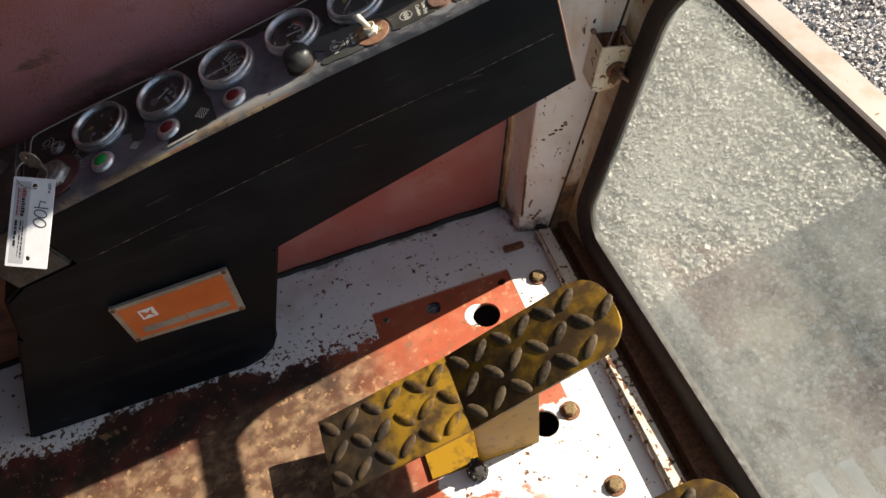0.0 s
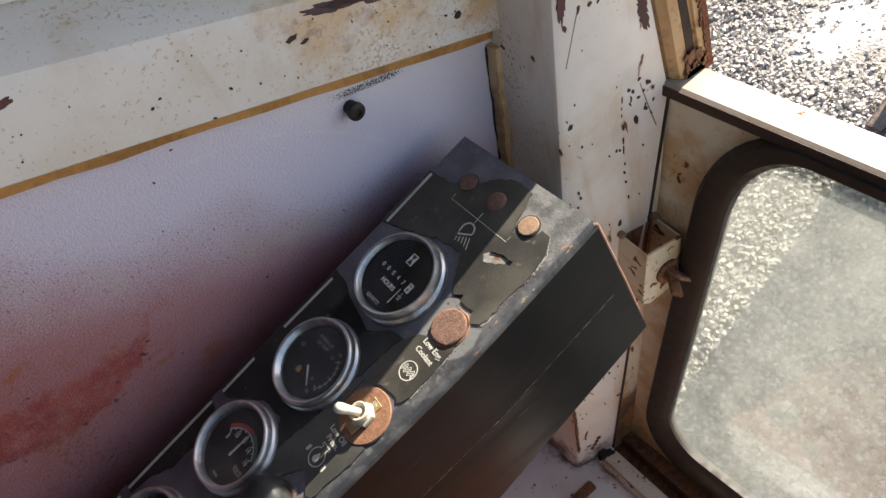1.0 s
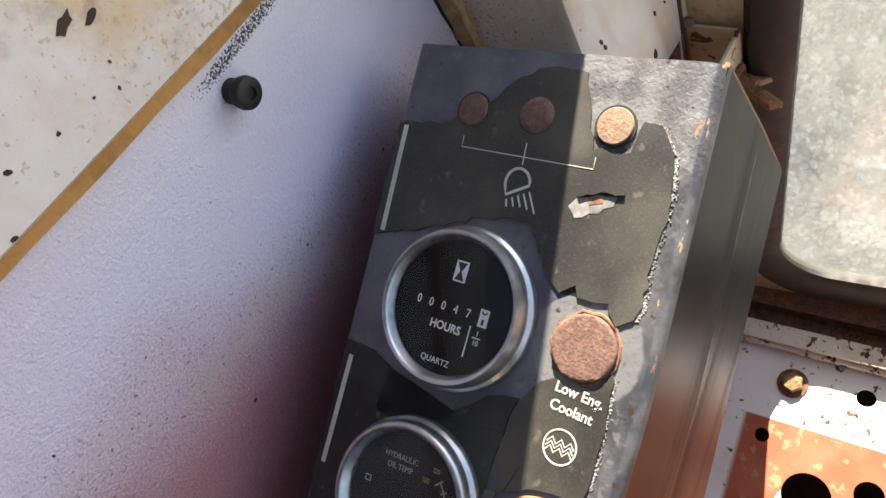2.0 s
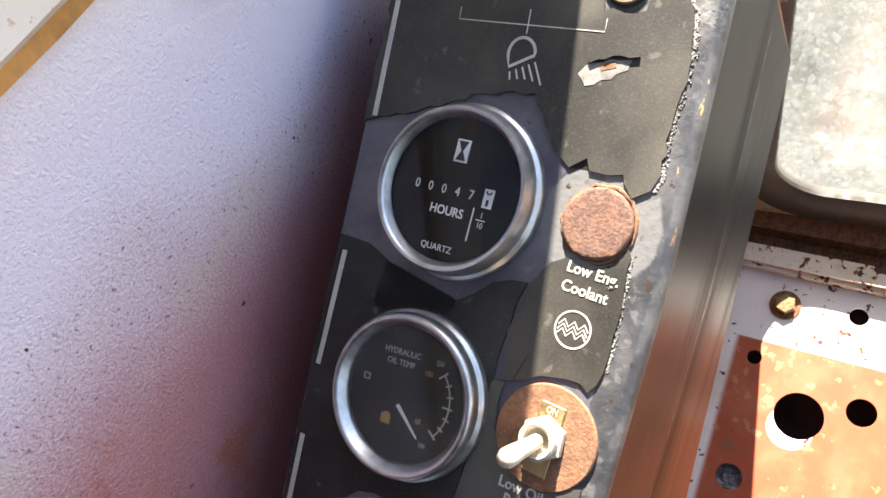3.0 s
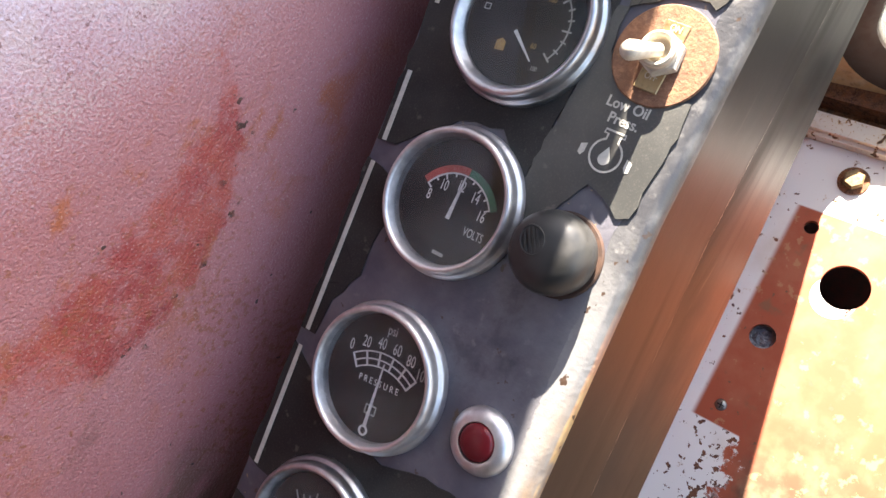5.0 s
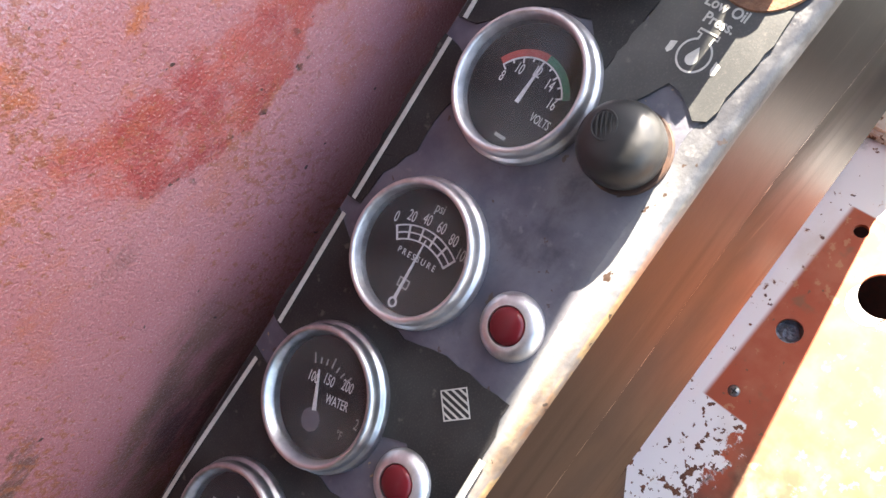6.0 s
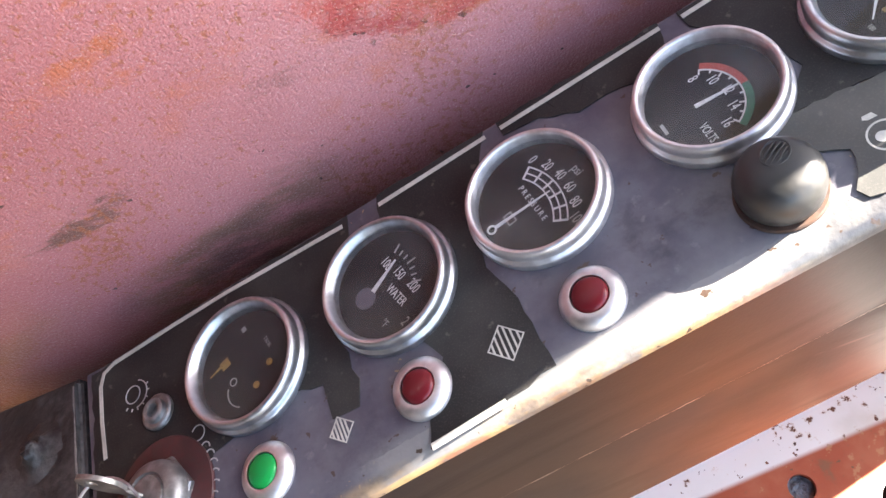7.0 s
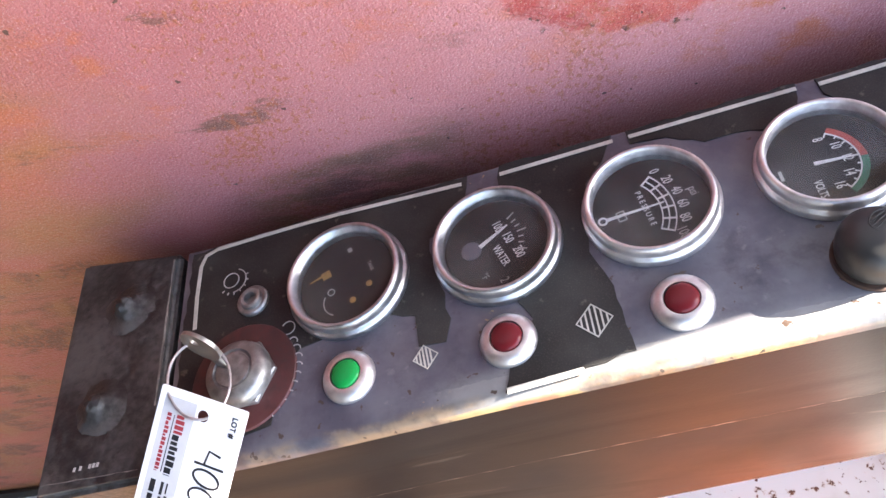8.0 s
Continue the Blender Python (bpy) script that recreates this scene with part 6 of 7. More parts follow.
def water_gauge():
    g, w = gauge(-0.1517, -0.0804, -70, 0.0318, m_chrome, "water temperature gauge with a dusty glass", lens_r=0.80)
    c = (-0.0040, -0.0060)
    for words, x, y in (("100", -0.0088, 0.0055), ("150", -0.0002, 0.0066), ("200", 0.0100, 0.0071), ("2", 0.0193, -0.0057)):
        letters("number", words, 0.0066, x, y, g, m_ink_dial if words != "2" else m_ink_dim, w, -6, 0.62)
    part("scale", ticks(g, w, c, [(-18 + 9.8 * i, 0.0182, 0.0208 if i % 3 else 0.0228) for i in range(7)], 0.0006, m_ink_dim), m_ink_dim, g, smooth=0)
    letters("lettering", "WATER", 0.0058, 0.0068, -0.0008, g, m_ink_dial, w, 0, 0.62)
    letters("lettering", "°F", 0.0052, 0.0123, -0.0126, g, m_ink_dim, w, 0, 0.7)
    needle(g, w, (-0.0029, -0.0072), (-0.0060, 0.0096), 0.0015, m_ink_dial)
    part("hub", lathe([(0.0050, w), (0.0050, w + 0.0005), (0, w + 0.0005)], 24, pose(-0.0040, -0.0115, 0)), m_panel, g, "faded blue hub")


def tank_gauge():
    g, w = gauge(-0.2286, -0.0778, -72, 0.0322, m_chrome, "fuel tank gauge with a tilted bezel and faded print", lens_r=0.80, lens=m_lens_dusty)
    letters("lettering", "TANK", 0.0030, -0.0008, 0.0135, g, m_ink_dim, w, 0, 0.8)
    part("pump_symbol", prism([(-0.0115, -0.0115), (-0.0070, -0.0115), (-0.0070, -0.0065), (-0.0115, -0.0065)], w, w + 0.0003), m_ink_tan, g, "amber fuel pump symbol", smooth=0)
    for x, y in ((0.0085, 0.0094), (0.0125, -0.0013)):
        part("amber_dot", lathe([(0.0017, w), (0.0017, w + 0.0004), (0, w + 0.0004)], 14, pose(x, y, 0)), m_ink_tan, g)
    part("scale", ribbon(arc(0.0085, -0.0080, 0.0080, 130, 225, 14), 0.0006, w, w + 0.0003), m_ink_dim, g, smooth=0)
    part("scale", ribbon(circle(0.0019, -0.0099, 0.0018, 16), 0.0005, w, w + 0.0003, True), m_ink_dim, g, smooth=0)
    part("maker_mark", ribbon([(-0.0174, 0.0072), (-0.0150, 0.0072)], 0.0024, w, w + 0.0003), m_ink_dim, g, smooth=0)
    needle(g, w, (-0.0092, -0.0105), (-0.0090, -0.0182), 0.0009, m_ink_tan)


hour_meter()
hydraulic_gauge()
volt_gauge()
pressure_gauge()
water_gauge()
tank_gauge()


# ---- lamps, caps and switches on the panel ----
def indicator(u, v, lens, label):
    g = thing("indicator_lamp", on_panel(u, v), label, "indicator lamp", "indicator lamps")
    part("ring", lathe([(0.0131, 0.0), (0.0131, 0.0010), (0.0123, 0.0028), (0.0108, 0.0044), (0.0086, 0.0053), (0.0076, 0.0052), (0.0073, 0.003)], 48), m_tin, g, "dull chrome ring", smooth=60)
    part("lens", lathe([(0.0072, 0.003), (0.0071, 0.0052), (0.0060, 0.0062), (0.0040, 0.0069), (0, 0.0072)], 32), lens, g, smooth=60)


indicator(-0.0784, -0.1318, m_red_lens, "red indicator lamp in a dull chrome ring")
indicator(-0.1536, -0.1302, m_red_lens, "scratched red indicator lamp in a chrome ring")
indicator(-0.2299, -0.1295, m_green_lens, "bright green indicator lamp in a chrome ring")

for u, v, r, mat, tint in ((0.2260, -0.0691, 0.0066, m_rust_plug, "brown"), (0.2265, -0.0976, 0.0072, m_rust_plug, "brown"), (0.2260, -0.1293, 0.0070, m_rust_tan, "pale tan")):
    g = thing("lamp_plug", on_panel(u, v), f"{tint} rusted round blanking plug in the panel", "plug", "blanking plugs")
    part("hole", lathe([(r * 1.13, 0.0), (r * 1.13, 0.0009), (r * 0.9, 0.0009)], 32), m_dark, g, "dark rim of the hole")
    part("disc", lathe([(r, 0.0006), (r, 0.0013), (r * 0.95, 0.0018), (r * 0.6, 0.0020), (0, 0.0020)], 32), mat, g, smooth=50)
bm = lathe([(0.0118, 0.0), (0.0121, 0.0012), (0.0121, 0.0020), (0.0117, 0.0025), (0.0108, 0.0027), (0.0098, 0.0027), (0.0085, 0.0028), (0.0070, 0.0027), (0.0055, 0.0028), (0.0040, 0.0027), (0.0025, 0.0028), (0.0012, 0.0027), (0, 0.0027)], 64)
rnd = random.Random(8)
for vert in bm.verts:
    if vert.co.xy.length > 0.0095:
        vert.co += Vector((rnd.uniform(-1, 1), rnd.uniform(-1, 1), rnd.uniform(-1, 1))) * 0.00014
cap = thing("rusted_cap", on_panel(0.1461, -0.1378), "thick pink-brown rusted cap on the panel", "cap")
part("disc", bm, m_rust_cap, cap, smooth=50)
crust = bmesh.new()
add_tube(crust, [(rr * math.cos(2 * math.pi * i / 40), rr * math.sin(2 * math.pi * i / 40), 0.0002) for i in range(40) for rr in [0.0127 + rnd.uniform(-0.0006, 0.0006)]], 0.0007, 6, True)
part("rust_crust", crust, m_rust_disc, cap, "orange rust crust round the foot", smooth=40)


def toggle():
    t = thing("toggle_switch", on_panel(0.0729, -0.1368), "cream toggle switch on a rusted round plate", "switch")
    part("base_disc", lathe([(0.0180, 0.0004), (0.0180, 0.0012), (0.0176, 0.0017), (0, 0.0018)], 48), m_rust_disc, t, "orange rusted round plate")
    up = pose(0, 0, 0, 0, 0, -95)
    for y0, y1, words in ((0.0050, 0.0118, "ON"), (-0.0130, -0.0050, "OFF")):
        tab = part("legend_tab", box((-0.0045, y0, 0.0017), (0.0045, y1, 0.0024), 0.0003, 1), m_brass, t, "tarnished brass legend tab", WORLD[t] @ up)
        letters("lettering", words, 0.0034, 0, (y0 + y1) / 2 + 0.001, tab, m_cream, 0.0024, 0, 0.8)
    part("nut", lathe([(0.0080, 0.0018), (0.0080, 0.0046), (0.0072, 0.0054), (0.0056, 0.0054)], 6), m_cream, t, "pale hexagonal nut", smooth=20)
    part("bushing", lathe([(0.0062, 0.0018), (0.0062, 0.0060), (0.0059, 0.0063), (0.0062, 0.0066), (0.0059, 0.0070), (0.0062, 0.0073), (0.0062, 0.0096), (0.0056, 0.0101), (0.0046, 0.0096), (0.0040, 0.0070), (0, 0.0070)], 32), m_cream, t, "worn cream bushing", smooth=50)
    a = Vector((0, 0, 0.0075))
    b = Vector((-0.0062, 0.0050, 0.0225))
    bm = bmesh.new()
    along = (b - a).normalized()
    length = (b - a).length
    m = along.to_track_quat("Z", "Y").to_matrix().to_4x4()
    m.translation = a
    add_lathe(bm, [(0.0024, 0), (0.0026, length * 0.3), (0.0033, length * 0.7), (0.0034, length * 0.86), (0.0025, length * 0.97), (0, length)], 20, m)
    part("lever", bm, m_cream, t, "rounded cream lever", smooth=60)


toggle()


def push_knob():
    k = thing("push_knob", on_panel(-0.0032, -0.1312), "domed black plastic push knob with a raised emblem", "knob")
    part("collar", lathe([(0.0160, 0.0), (0.0160, 0.0007), (0.0154, 0.0012), (0.0130, 0.0012)], 40), m_joint, k, "thin dark rusted collar")
    part("cap", lathe([(0.0136, 0.0012), (0.0146, 0.0030), (0.0152, 0.0075), (0.0151, 0.0110), (0.0142, 0.0146), (0.0118, 0.0176), (0.0076, 0.0196), (0, 0.0204)], 56), m_knob, k, smooth=60)
    bm = bmesh.new()
    for x, r in ((-0.0024, 0.0036), (-0.0008, 0.0044), (0.0008, 0.0044), (0.0024, 0.0036)):
        add_tube(bm, [(x, -r + 2 * r * i / 10, 0.0204 - 0.0005 * abs(i - 5) / 5) for i in range(11)], 0.0004, 6)
    ring = [(0.0044 * math.cos(2 * math.pi * i / 30), 0.0052 * math.sin(2 * math.pi * i / 30), 0.0200) for i in range(30)]
    add_tube(bm, ring, 0.0004, 6, True)
    part("emblem", bm, m_knob, k, "raised lined emblem", WORLD[k] @ pose(0.002, 0.004, 0, 0, 0, -60))


push_knob()
solid("shaft_nut", lathe([(0.0088, 0.0), (0.0088, 0.0022), (0.0080, 0.0030), (0.0062, 0.0030), (0.0060, 0.0050), (0.0048, 0.0056), (0.0034, 0.0052), (0.0030, 0.002), (0, 0.002)], 28), m_zinc, "dusty threaded collar of a missing knob", "collar", smooth=30, m=on_panel(-0.2824, -0.0742))
part("dial_symbol", ribbon(arc(0, 0, 0.0072, -60, 100, 18), 0.0006, 0.0010, 0.0012), m_ink_dim, console, m=on_panel(-0.2950, -0.0580, 0, -80), smooth=0)
for i in range(7):
    a = radians(-58 + 26 * i)
    part("dial_symbol", ribbon([(0.0072 * math.cos(a), 0.0072 * math.sin(a)), (0.0088 * math.cos(a), 0.0088 * math.sin(a))], 0.0006, 0.0010, 0.0012), m_ink_dim, console, m=on_panel(-0.2950, -0.0580, 0, -80), smooth=0)
part("dial_symbol", ribbon(circle(0, 0, 0.0045, 20), 0.0006, 0.0010, 0.0012, True), m_ink_dim, console, m=on_panel(-0.2966, -0.0574, 0, -80), smooth=0)


def ignition():
    s = thing("ignition_switch", on_panel(-0.2852, -0.1166), "ignition switch with a key in it on a rusted plate", "switch")
    part("back_plate", lathe([(0.0285, 0.0004), (0.0285, 0.0012), (0.0280, 0.0018), (0, 0.0019)], 56), m_maroon, s, "dark red rusted round plate")
    part("nut", lathe([(0.0186, 0.0018), (0.0186, 0.0036), (0.0178, 0.0044), (0.0150, 0.0046), (0.0146, 0.0036)], 6), m_zinc, s, "worn hexagonal nut", smooth=20)
    part("barrel", lathe([(0.0168, 0.0036), (0.0168, 0.0066), (0.0158, 0.0092), (0.0136, 0.0110), (0.0106, 0.0116), (0.0098, 0.0104), (0.0092, 0.0104), (0.0088, 0.0114), (0.0040, 0.0116), (0, 0.0116)], 44), m_zinc, s, "worn metal lock barrel", smooth=50)
    # marks round the plate
    bm = ribbon(arc(0.0316 * math.cos(radians(42)), 0.0316 * math.sin(radians(42)), 0.0036, -60, 200, 16), 0.0005, 0.0010, 0.0012)
    part("printed_ring", bm, m_ink_dim, s, smooth=0)
    for i in range(9):
        a = 26 - 9.5 * i
        bm = ribbon(arc(0.0292 * math.cos(radians(a)), 0.0292 * math.sin(radians(a)), 0.0024, a - 80, a + 80, 10), 0.0006, 0.0010, 0.0012)
        part("printed_mark", bm, m_ink_dim, s, smooth=0)
    # key: blade in the barrel, bow standing out
    foot, tip = Vector((-0.004, 0.002, 0.0090)), Vector((-0.0085, 0.0088, 0.0370))
    up = (tip - foot).normalized()
    flat = Vector((0.75, -0.35, 0.0))
    flat = (flat - up * flat.dot(up)).normalized()
    lean = Matrix.Identity(4)
    for i, axis in enumerate((flat, up.cross(flat), up)):
        lean.col[i][0], lean.col[i][1], lean.col[i][2] = axis
    lean.translation = foot
    lean = WORLD[s] @ lean
    key = part("key", box((-0.0036, -0.0009, -0.002), (0.0036, 0.0009, 0.010), 0.0004, 1), m_steel, s, "worn steel key", lean)
    bow = sheet_with_holes([(0.0098 * math.cos(2 * math.pi * i / 28) * (1.0 + 0.06 * math.cos(4 * math.pi * i / 28)), 0.0108 * math.sin(2 * math.pi * i / 28)) for i in range(28)], [circle(0, 0.0040, 0.0026, 14)], -0.0010, 0.0010)
    part("bow", bow, m_steel, key, "scratched key bow", lean @ pose(0, 0, 0.0195, 90, 0, 0), 20)
    return s


ignition()


def lot_tag():
    # hangs from the key by a wire ring, tilted forward over the console's edge
    left, right, low = Vector((0.1426, -0.1259, 0.4420)), Vector((0.1832, -0.1442, 0.4376)), Vector((0.1330, -0.2032, 0.3906))
    across = (right - left).normalized()
    down = low - (left + right) / 2
    down = (down - across * down.dot(across)).normalized()
    out = across.cross(-down)
    m = Matrix.Identity(4)
    for i, axis in enumerate((across, -down, out)):
        m.col[i][0], m.col[i][1], m.col[i][2] = axis
    m.translation = (left + right) / 2
    t = thing("lot_tag", m, "white card lot tag on a wire ring, hanging from the key", "tag")
    w, h = 0.0217, 0.089
    part("card", sheet_with_holes(rounded(-w, w, -h, 0.0, 0.001, 2), [circle(0.001, -0.0085, 0.0028, 16), circle(0.001, -0.0800, 0.0024, 16)], -0.0003, 0.0003), m_card, t, smooth=0)
    def bar(x0, x1, y0, y1, z, material, name, label=""):
        part(name, prism([(x0, y0), (x1, y0), (x1, y1), (x0, y1)], z, z + 0.0001), material, t, label, smooth=0)

    bar(-0.0188, -0.0028, -0.0860, -0.0040, 0.0003, m_card_grey, "grey_band", "grey printed band")
    rnd = random.Random(21)

    def run(x0, x1, y, end, least, most, gap, material, name):
        while y > end:
            length = rnd.uniform(least, most)
            bar(x0, x1 - rnd.choice((0.0, 0.0, 0.0007)), max(end, y - length), y, 0.0004, material, name)
            y -= length + gap

    run(-0.0110, -0.0066, -0.0114, -0.0200, 0.0014, 0.0026, 0.0006, m_tag_red, "brand_bar")
    run(-0.0110, -0.0070, -0.0206, -0.0396, 0.0014, 0.0028, 0.0006, m_marker, "brand_bar")
    bar(-0.0125, -0.0121, -0.0388, -0.0120, 0.0004, m_marker, "brand_line")
    run(-0.0158, -0.0137, -0.0115, -0.0390, 0.0009, 0.0018, 0.0005, m_tag_red, "brand_bar")
    for x0, x1, end in ((-0.0078, -0.0064, -0.0800), (-0.0106, -0.0092, -0.0790), (-0.0160, -0.0134, -0.0700)):
        run(x0, x1, -0.0430, end, 0.002, 0.006, 0.0009, m_marker, "text_bar")
    letters("lettering", "LOT #", 0.0038, 0.0163, -0.0092, t, m_marker, 0.0004, -90, 0.9, bold=0.0001)
    # the number, written with a marker
    loop = lambda y, r: [(0.0098 + 0.0066 * math.cos(2 * math.pi * i / 18), y + r * math.sin(2 * math.pi * i / 18) - 0.0010 * math.cos(2 * math.pi * i / 18)) for i in range(19)]  # noqa: E731
    for stroke in ([(0.0142, -0.0238), (0.0083, -0.0226), (0.0072, -0.0292)], [(0.0024, -0.0292), (0.0170, -0.0294)], loop(-0.0352, 0.0036), loop(-0.0442, 0.0040)):
        part("pen_stroke", ribbon(stroke, 0.0011, 0.0003, 0.0005), m_marker, t, smooth=0)
    # wire ring through the key's bow and the tag
    mid = PANEL @ Vector((-0.2950, -0.1245, 0.0225))
    hole = m @ Vector((0.001, -0.0085, 0))
    a = hole - mid
    b = PANEL.to_3x3() @ Vector((0.023, -0.0005, -0.011))
    b = (b - a * b.dot(a) / a.length_squared).normalized() * 0.0138
    ring = [mid + a * 1.08 * math.cos(2 * math.pi * i / 40) + b * math.sin(2 * math.pi * i / 40) for i in range(40)]
    bm = bmesh.new()
    add_tube(bm, ring, 0.0007, 8, True)
    part("wire_ring", bm, m_chrome, t, "thin bright wire ring", Matrix.Identity(4))


lot_tag()


def end_box():
    """A small separate box at the rear end of the console, its two screws buried in grime."""
    e = thing("console_end_box", on_panel(-0.365, -0.080), "grimy black box at the rear end of the console", "box")
    pts = [(-0.3310, back_v(-0.330)), (-0.3310, front_v(-0.330) + 0.001), (-0.4000, -0.1565), (-0.4005, -0.0155)]
    bm = bmesh.new()
    add_prism(bm, pts, -0.080, 0.001)
    bmesh.ops.bevel(bm, geom=bm.edges[:], offset=0.003, segments=3, affect="EDGES")
    part("lid", bm, m_grime, e, m=PANEL)
    for u, v in ((-0.3597, -0.0572), (-0.3676, -0.1138)):
        rnd = random.Random(int(-1e4 * v))
        bm = lathe([(0.0170, -0.0004), (0.0120, 0.0012), (0.0085, 0.0022), (0.0070, 0.0044), (0.0050, 0.0052), (0.0042, 0.0072), (0.0026, 0.0080), (0, 0.0082)], 20)
        for vert in bm.verts:
            vert.co += Vector((rnd.uniform(-1, 1), rnd.uniform(-1, 1), rnd.uniform(-1, 1))) * 0.0007
        part("screw", bm, m_grime, e, "screw caked with grease", on_panel(u, v, 0.001), 60)
    for x in (-0.3780, -0.3745, -0.3690, -0.3668, -0.3646):
        part("stamped_mark", ribbon([(x, -0.1442), (x + 0.0014, -0.1444)], 0.0022, 0.001, 0.0012), m_ink_dim, e, "faint unreadable stamped mark", PANEL, 0)
    for a, b in (((-0.3350, -0.032), (-0.3350, -0.120)), ((-0.3960, -0.1490), (-0.3400, -0.1515))):
        worn = jagged([(a[0] - 0.0004, a[1]), (b[0] - 0.0004, b[1]), (b[0] + 0.0004, b[1]), (a[0] + 0.0004, a[1])], 0.0004, 8, 0.005)
        bm = bmesh.new()
        add_prism(bm, worn, 0.0009, 0.0013)
        bmesh.ops.triangulate(bm, faces=[f for f in bm.faces if len(f.verts) > 4])
        part("worn_line", bm, m_primer, e, "worn bright edge line", PANEL, 0)


end_box()


def name_plate():
    y = -0.1655
    m = Matrix(((1, 0, 0, 0.2125), (0, 0, -1, y), (0, 1, 0, 0.2090), (0, 0, 0, 1)))
    n = thing("name_plate", m, "orange enamelled maker's plate riveted to the console", "plate")
    part("backing", prism([(-0.0705, -0.0385), (0.0685, -0.0435), (0.0745, 0.0435), (-0.0700, 0.0375)], -0.004, 0.0008), m_plate_edge, n, "dull aluminium border", smooth=0)
    part("field", prism([(-0.0640, -0.0320), (0.0620, -0.0365), (0.0670, 0.0370), (-0.0635, 0.0315)], 0.0008, 0.0012), m_plate_orange, n, "orange field", smooth=0)
    part("logo_square", prism([(-0.0440, 0.0010), (-0.0250, 0.0015), (-0.0250, 0.0200), (-0.0440, 0.0195)], 0.0012, 0.0015), m_card, n, "white square logo", smooth=0)
    part("logo_shape", prism([(-0.0415, 0.0035), (-0.0345, 0.0090), (-0.0280, 0.0035), (-0.0300, 0.0105), (-0.0280, 0.0175), (-0.0345, 0.0120), (-0.0415, 0.0175)], 0.0015, 0.0018), m_plate_orange, n, smooth=0)
    for a, b in ((-0.0520, 0.0010), (0.0030, 0.0560)):
        part("blank_bar", prism([(a, -0.0255), (b, -0.0265), (b, -0.0140), (a, -0.0130)], 0.0012, 0.0015), m_plate_edge, n, "grey blank bar", smooth=0)
    for x, z in ((-0.066, 0.0335), (0.0700, 0.0395), (0.0650, -0.0395), (-0.0665, -0.0345)):
        part("rivet", lathe([(0.0032, 0.0008), (0.0030, 0.0018), (0.0018, 0.0026), (0, 0.0028)], 14, pose(x, z, 0)), m_rust, n, smooth=60)


name_plate()

# ---- side wall and window fittings ----
bm = lathe([(0.0060, -0.001), (0.0060, 0.0045), (0.0072, 0.0055), (0.0078, 0.0075), (0.0074, 0.0100), (0.0060, 0.0110), (0.0032, 0.0110), (0.0028, 0.0095), (0, 0.0095)], 28)
solid("rubber_bumper", bm, m_gasket, "round black rubber bumper on the side wall", "bumper", smooth=40, m=pose(0.6405, 0.0, 0.5820, 90, 0, 0) @ Matrix.Diagonal((0.84, 0.84, 1, 1)))


def latch():
    """A folded box bracket that straddles the joint, with a wing screw through its face."""
    base = Vector((0.806, -0.0790, 0.328))
    l = thing("window_latch", Matrix.Translation(base), "rusty white box latch with a wing screw beside the window", "latch")
    up = Vector((0.17, 0, 1)).normalized()
    out = Vector((-0.10, -1.0, 0.0))
    out = (out - up * out.dot(up)).normalized()
    right = up.cross(out)  # ahead, along the wall
    m = Matrix.Identity(4)
    for i, axis in enumerate((right, up, out)):
        m.col[i][0], m.col[i][1], m.col[i][2] = axis
    m.translation = base
    bm = bmesh.new()
    add_box(bm, (-0.0200, -0.031, -0.002), (-0.0178, 0.030, 0.0315))
    add_box(bm, (0.0178, -0.026, -0.002), (0.0200, 0.030, 0.0315))
    add_prism(bm, [(-0.0200, -0.031), (-0.011, -0.037), (0.010, -0.032), (0.0200, -0.023), (0.0200, 0.030), (-0.0200, 0.030)], 0.0315, 0.0340)
    bmesh.ops.bevel(bm, geom=bm.edges[:], offset=0.0005, segments=1, affect="EDGES")
    part("bracket", bm, m_latch, l, "rusty white folded bracket", m, 20)
    part("inner_plate", box((-0.0176, -0.030, -0.0015), (0.0176, 0.027, 0.0005)), m_rust, l, "dark rusted inside of the bracket", m)
    ends = bmesh.new()
    for x in (-0.0193, 0.0193):
        add_lathe(ends, [(0.0034, -0.002), (0.0034, 0.002), (0.0026, 0.004), (0, 0.0044)], 10, pose(x, 0.031, 0.001))
    part("weld", ends, m_rust_light, l, "rusty weld beads", m, 40)
    part("washer", lathe([(0.0125, 0.034), (0.0125, 0.0362), (0.0105, 0.0370), (0, 0.0370)], 24, pose(0.006, -0.004, 0)), m_rust, l, m=m)
    part("screw_head", lathe([(0.0075, 0.0370), (0.0070, 0.042), (0.0050, 0.047), (0, 0.049)], 20, pose(0.006, -0.004, 0)), m_rust, l, m=m)
    for s, bend in ((-1, 40), (1, 62)):
        bm = box((-0.0050, -0.0022, 0.0), (0.0050, 0.0022, 0.034), 0.0014)
        part("wing", bm, m_rust_light if s > 0 else m_rust, l, m=m @ pose(0.006, -0.004, 0.040, 0, 0, -25) @ pose(0, 0, 0, 0, bend * s, 0))


latch()

# ---- floor fittings ----
BOLTS = "bolts in the cab floor"


def floor_bolt(x, y, turn):
    b = thing("floor_bolt", pose(x, y, 0, 0, 0, turn), "rusty hexagonal bolt head in the floor", "bolt", BOLTS)
    part("washer", lathe([(0.0135, 0), (0.0135, 0.0016), (0.0120, 0.0020), (0, 0.0020)], 24), m_rust, b)
    part("head", lathe([(0.0095, 0.002), (0.0095, 0.0072), (0.0080, 0.0086), (0, 0.0088)], 6), m_brass, b, "worn brassy bolt head", smooth=20)


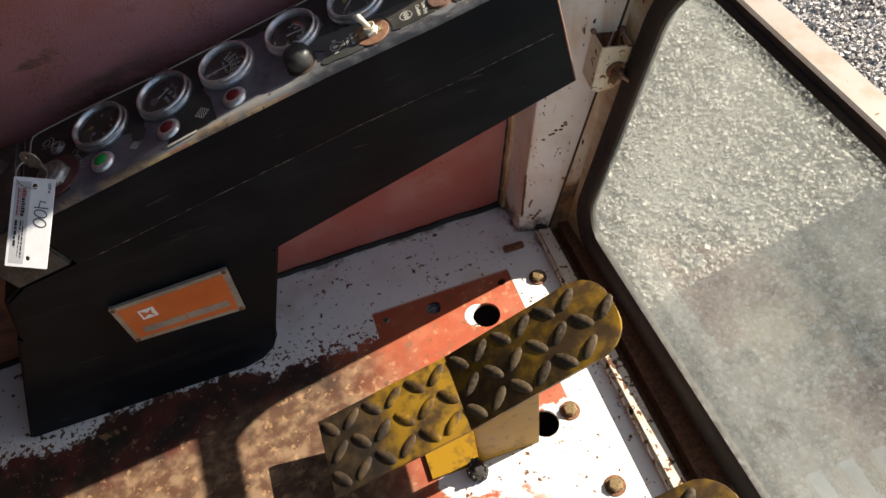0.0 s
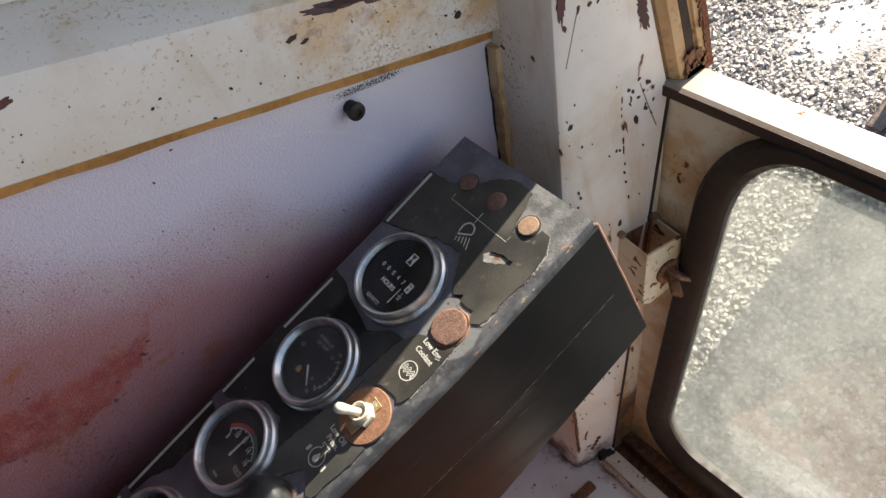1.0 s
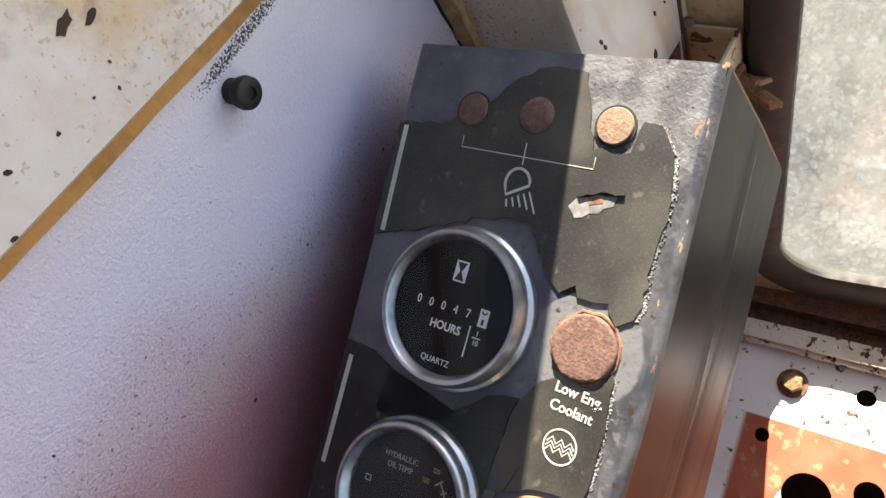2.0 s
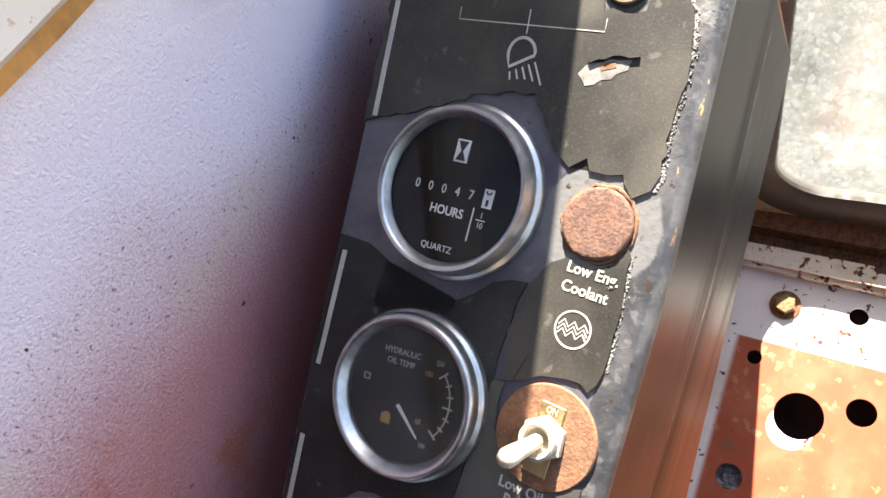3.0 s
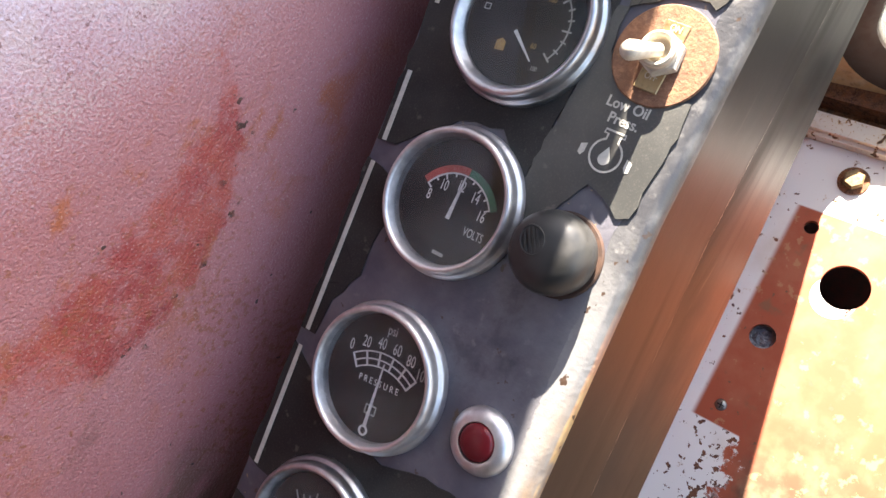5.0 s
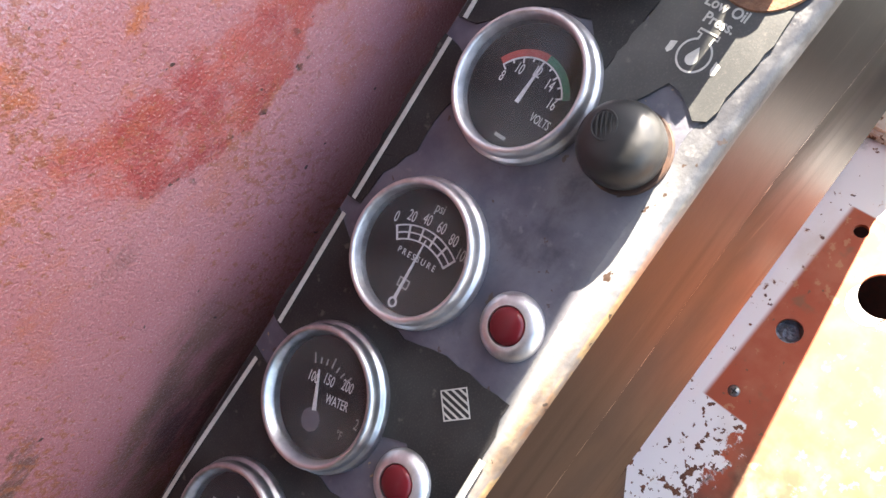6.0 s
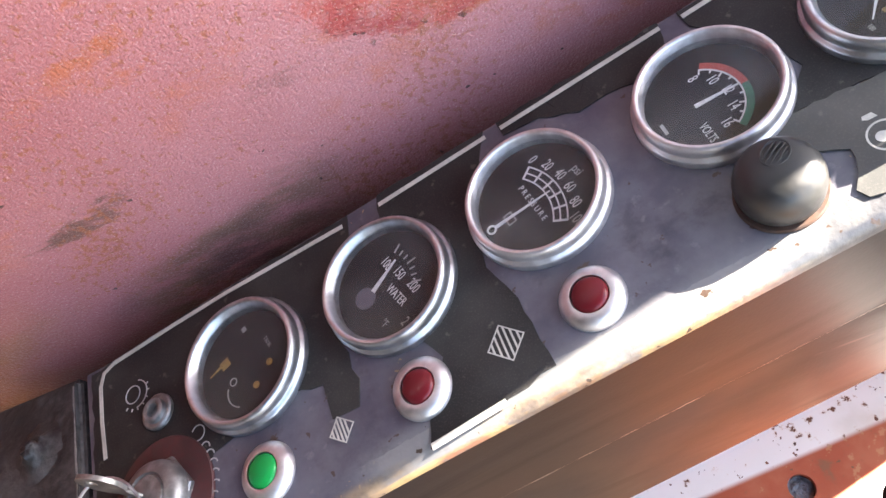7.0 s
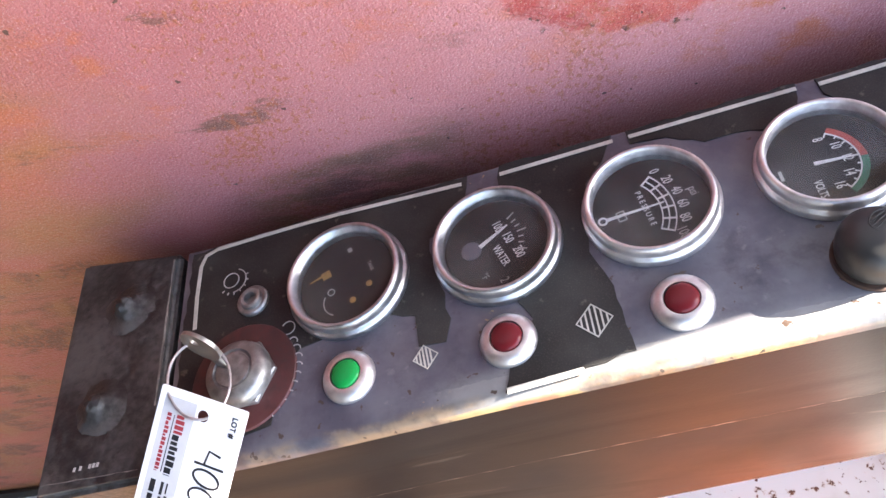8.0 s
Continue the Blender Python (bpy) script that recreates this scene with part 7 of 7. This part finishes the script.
for x, y, turn in ((0.685, -0.160, 10), (0.643, -0.375, 30), (0.655, -0.487, 5), (0.420, -0.432, 40)):
    floor_bolt(x, y, turn)
# crumpled fill that stands in for gravel visible through the hole
rnd = random.Random(17)
bm = lathe([(0.0128, -0.0105), (0.0110, -0.0085), (0.0085, -0.0105), (0.0055, -0.0080), (0.0025, -0.0100), (0, -0.0075)], 18, pose(0.520, -0.151, 0))
for vert in bm.verts:
    vert.co += Vector((rnd.uniform(-1, 1), rnd.uniform(-1, 1), rnd.uniform(-1, 1))) * 0.0013
solid("gravel_stand_in", bm, m_hole_fill, "crumpled grey fill in a floor hole, for gravel seen below", "plug", smooth=0)
bm = lathe([(0.0054, -0.006), (0.0054, -0.0012), (0.0042, -0.0002), (0, 0.0)], 18, pose(0.447, -0.146, 0))
screw = solid("cross_screw", bm, m_steel, "bright cross-head screw in the floor", "screw", smooth=40)
bm = bmesh.new()
add_box(bm, (0.4436, -0.1466, -0.0006), (0.4504, -0.1454, 0.0002))
add_box(bm, (0.4464, -0.1494, -0.0006), (0.4476, -0.1426, 0.0003))
part("slot", bm, m_dark, screw, "dark cross slot", smooth=0)
solid("floor_clip", box((0.655, -0.101, 0.0), (0.688, -0.088, 0.006), 0.003), m_rust, "small rusted oval clip on the floor", "clip")


def pedal():
    p = thing("foot_pedal", pose(0.50, -0.350, 0.0), "bent foot pedal of worn yellow tread plate", "pedal", "foot pedals")
    y0, y1 = -0.052, 0.052
    heel, bend, toe = Vector((-0.178, 0, 0.060)), Vector((0.002, 0, 0.116)), Vector((0.200, 0, 0.205))

    def plate(a, b, name, rounded_end):
        d = b - a
        length = d.length
        m = Matrix.Identity(4)
        ax = d.normalized()
        up = ax.cross(Vector((0, 1, 0)))
        for i, axis in enumerate((ax, Vector((0, 1, 0)), up)):
            m.col[i][0], m.col[i][1], m.col[i][2] = axis
        m.translation = a
        m = WORLD[p] @ m
        pts = [(0, y0), (length, y0), (length, y1), (0, y1)]
        if rounded_end:
            r = 0.040
            pts = [(0, y0)] + [(length - r + r * math.sin(radians(k)), y0 + r - r * math.cos(radians(k))) for k in range(0, 91, 15)] + [(length - r + r * math.cos(radians(k)), y1 - r + r * math.sin(radians(k))) for k in range(0, 91, 15)] + [(0, y1)]
        part(name, prism(pts, -0.005, 0.0, 0.0008), m_tread_shaded if rounded_end else m_tread, p, "rubbed yellow tread plate, coloured dark for shade" if rounded_end else "worn yellow tread plate", m, 30)
        bars = bmesh.new()
        nx = int(length / 0.031)
        for i in range(nx):
            for j in range(3):
                x, y = 0.018 + i * 0.031 + (0.003 if j % 2 else -0.003), y0 + 0.018 + j * 0.034
                if rounded_end and x > length - 0.030 and abs(y) > 0.028:
                    continue
                if x > length - 0.008:
                    continue
                turn = 40 if (i + j) % 2 else -50
                shape = [(0.0165 * math.cos(2 * math.pi * k / 12), 0.0070 * math.sin(2 * math.pi * k / 12)) for k in range(12)]
                low = [bars.verts.new((q[0], q[1], 0)) for q in shape]
                mid = [bars.verts.new((q[0] * 0.82, q[1] * 0.62, 0.0018)) for q in shape]
                for k in range(12):
                    bars.faces.new((low[k], low[(k + 1) % 12], mid[(k + 1) % 12], mid[k]))
                bars.faces.new(mid)
                bmesh.ops.transform(bars, matrix=pose(x, y, 0, 0, 0, turn), verts=low + mid)
        part("tread", bars, m_tread_bar if rounded_end else m_tread_top, p, "raised rubbed tread bars", m, 40)

    plate(heel, bend, "heel_plate", False)
    plate(bend, toe, "toe_plate", True)
    side = prism([(0.005, 0.004), (0.088, 0.004), (0.088, 0.146), (0.005, 0.110)], 0.046, 0.051, 0.0006, flip_wall)
    part("bracket", side, m_tread_yellow, p, "yellow side bracket", smooth=0)
    part("bracket", prism([(-0.06, 0.0), (0.088, 0.0), (0.088, 0.005), (-0.06, 0.005)], -0.045, 0.051, 0.0006, flip_wall), m_tread_yellow, p, "yellow foot plate", smooth=0)
    stop, rnd = lathe([(0.0120, 0.0), (0.0115, 0.014), (0.0090, 0.019), (0, 0.020)], 20, pose(-0.002, -0.062, 0)), random.Random(5)
    for i in range(46):
        a, h = rnd.uniform(0, 2 * math.pi), rnd.uniform(0.002, 0.021)
        r = 0.0118 if h < 0.017 else rnd.uniform(0.0, 0.010)
        bmesh.ops.create_icosphere(stop, subdivisions=1, radius=rnd.uniform(0.0020, 0.0036), matrix=pose(-0.002 + r * math.cos(a), -0.062 + r * math.sin(a), h))
    part("rubber_stop", stop, m_rubber, p, "crumbling black rubber stop")
    return p


first = pedal()
copy_thing(first, pose(0.515, -0.610, 0.0))
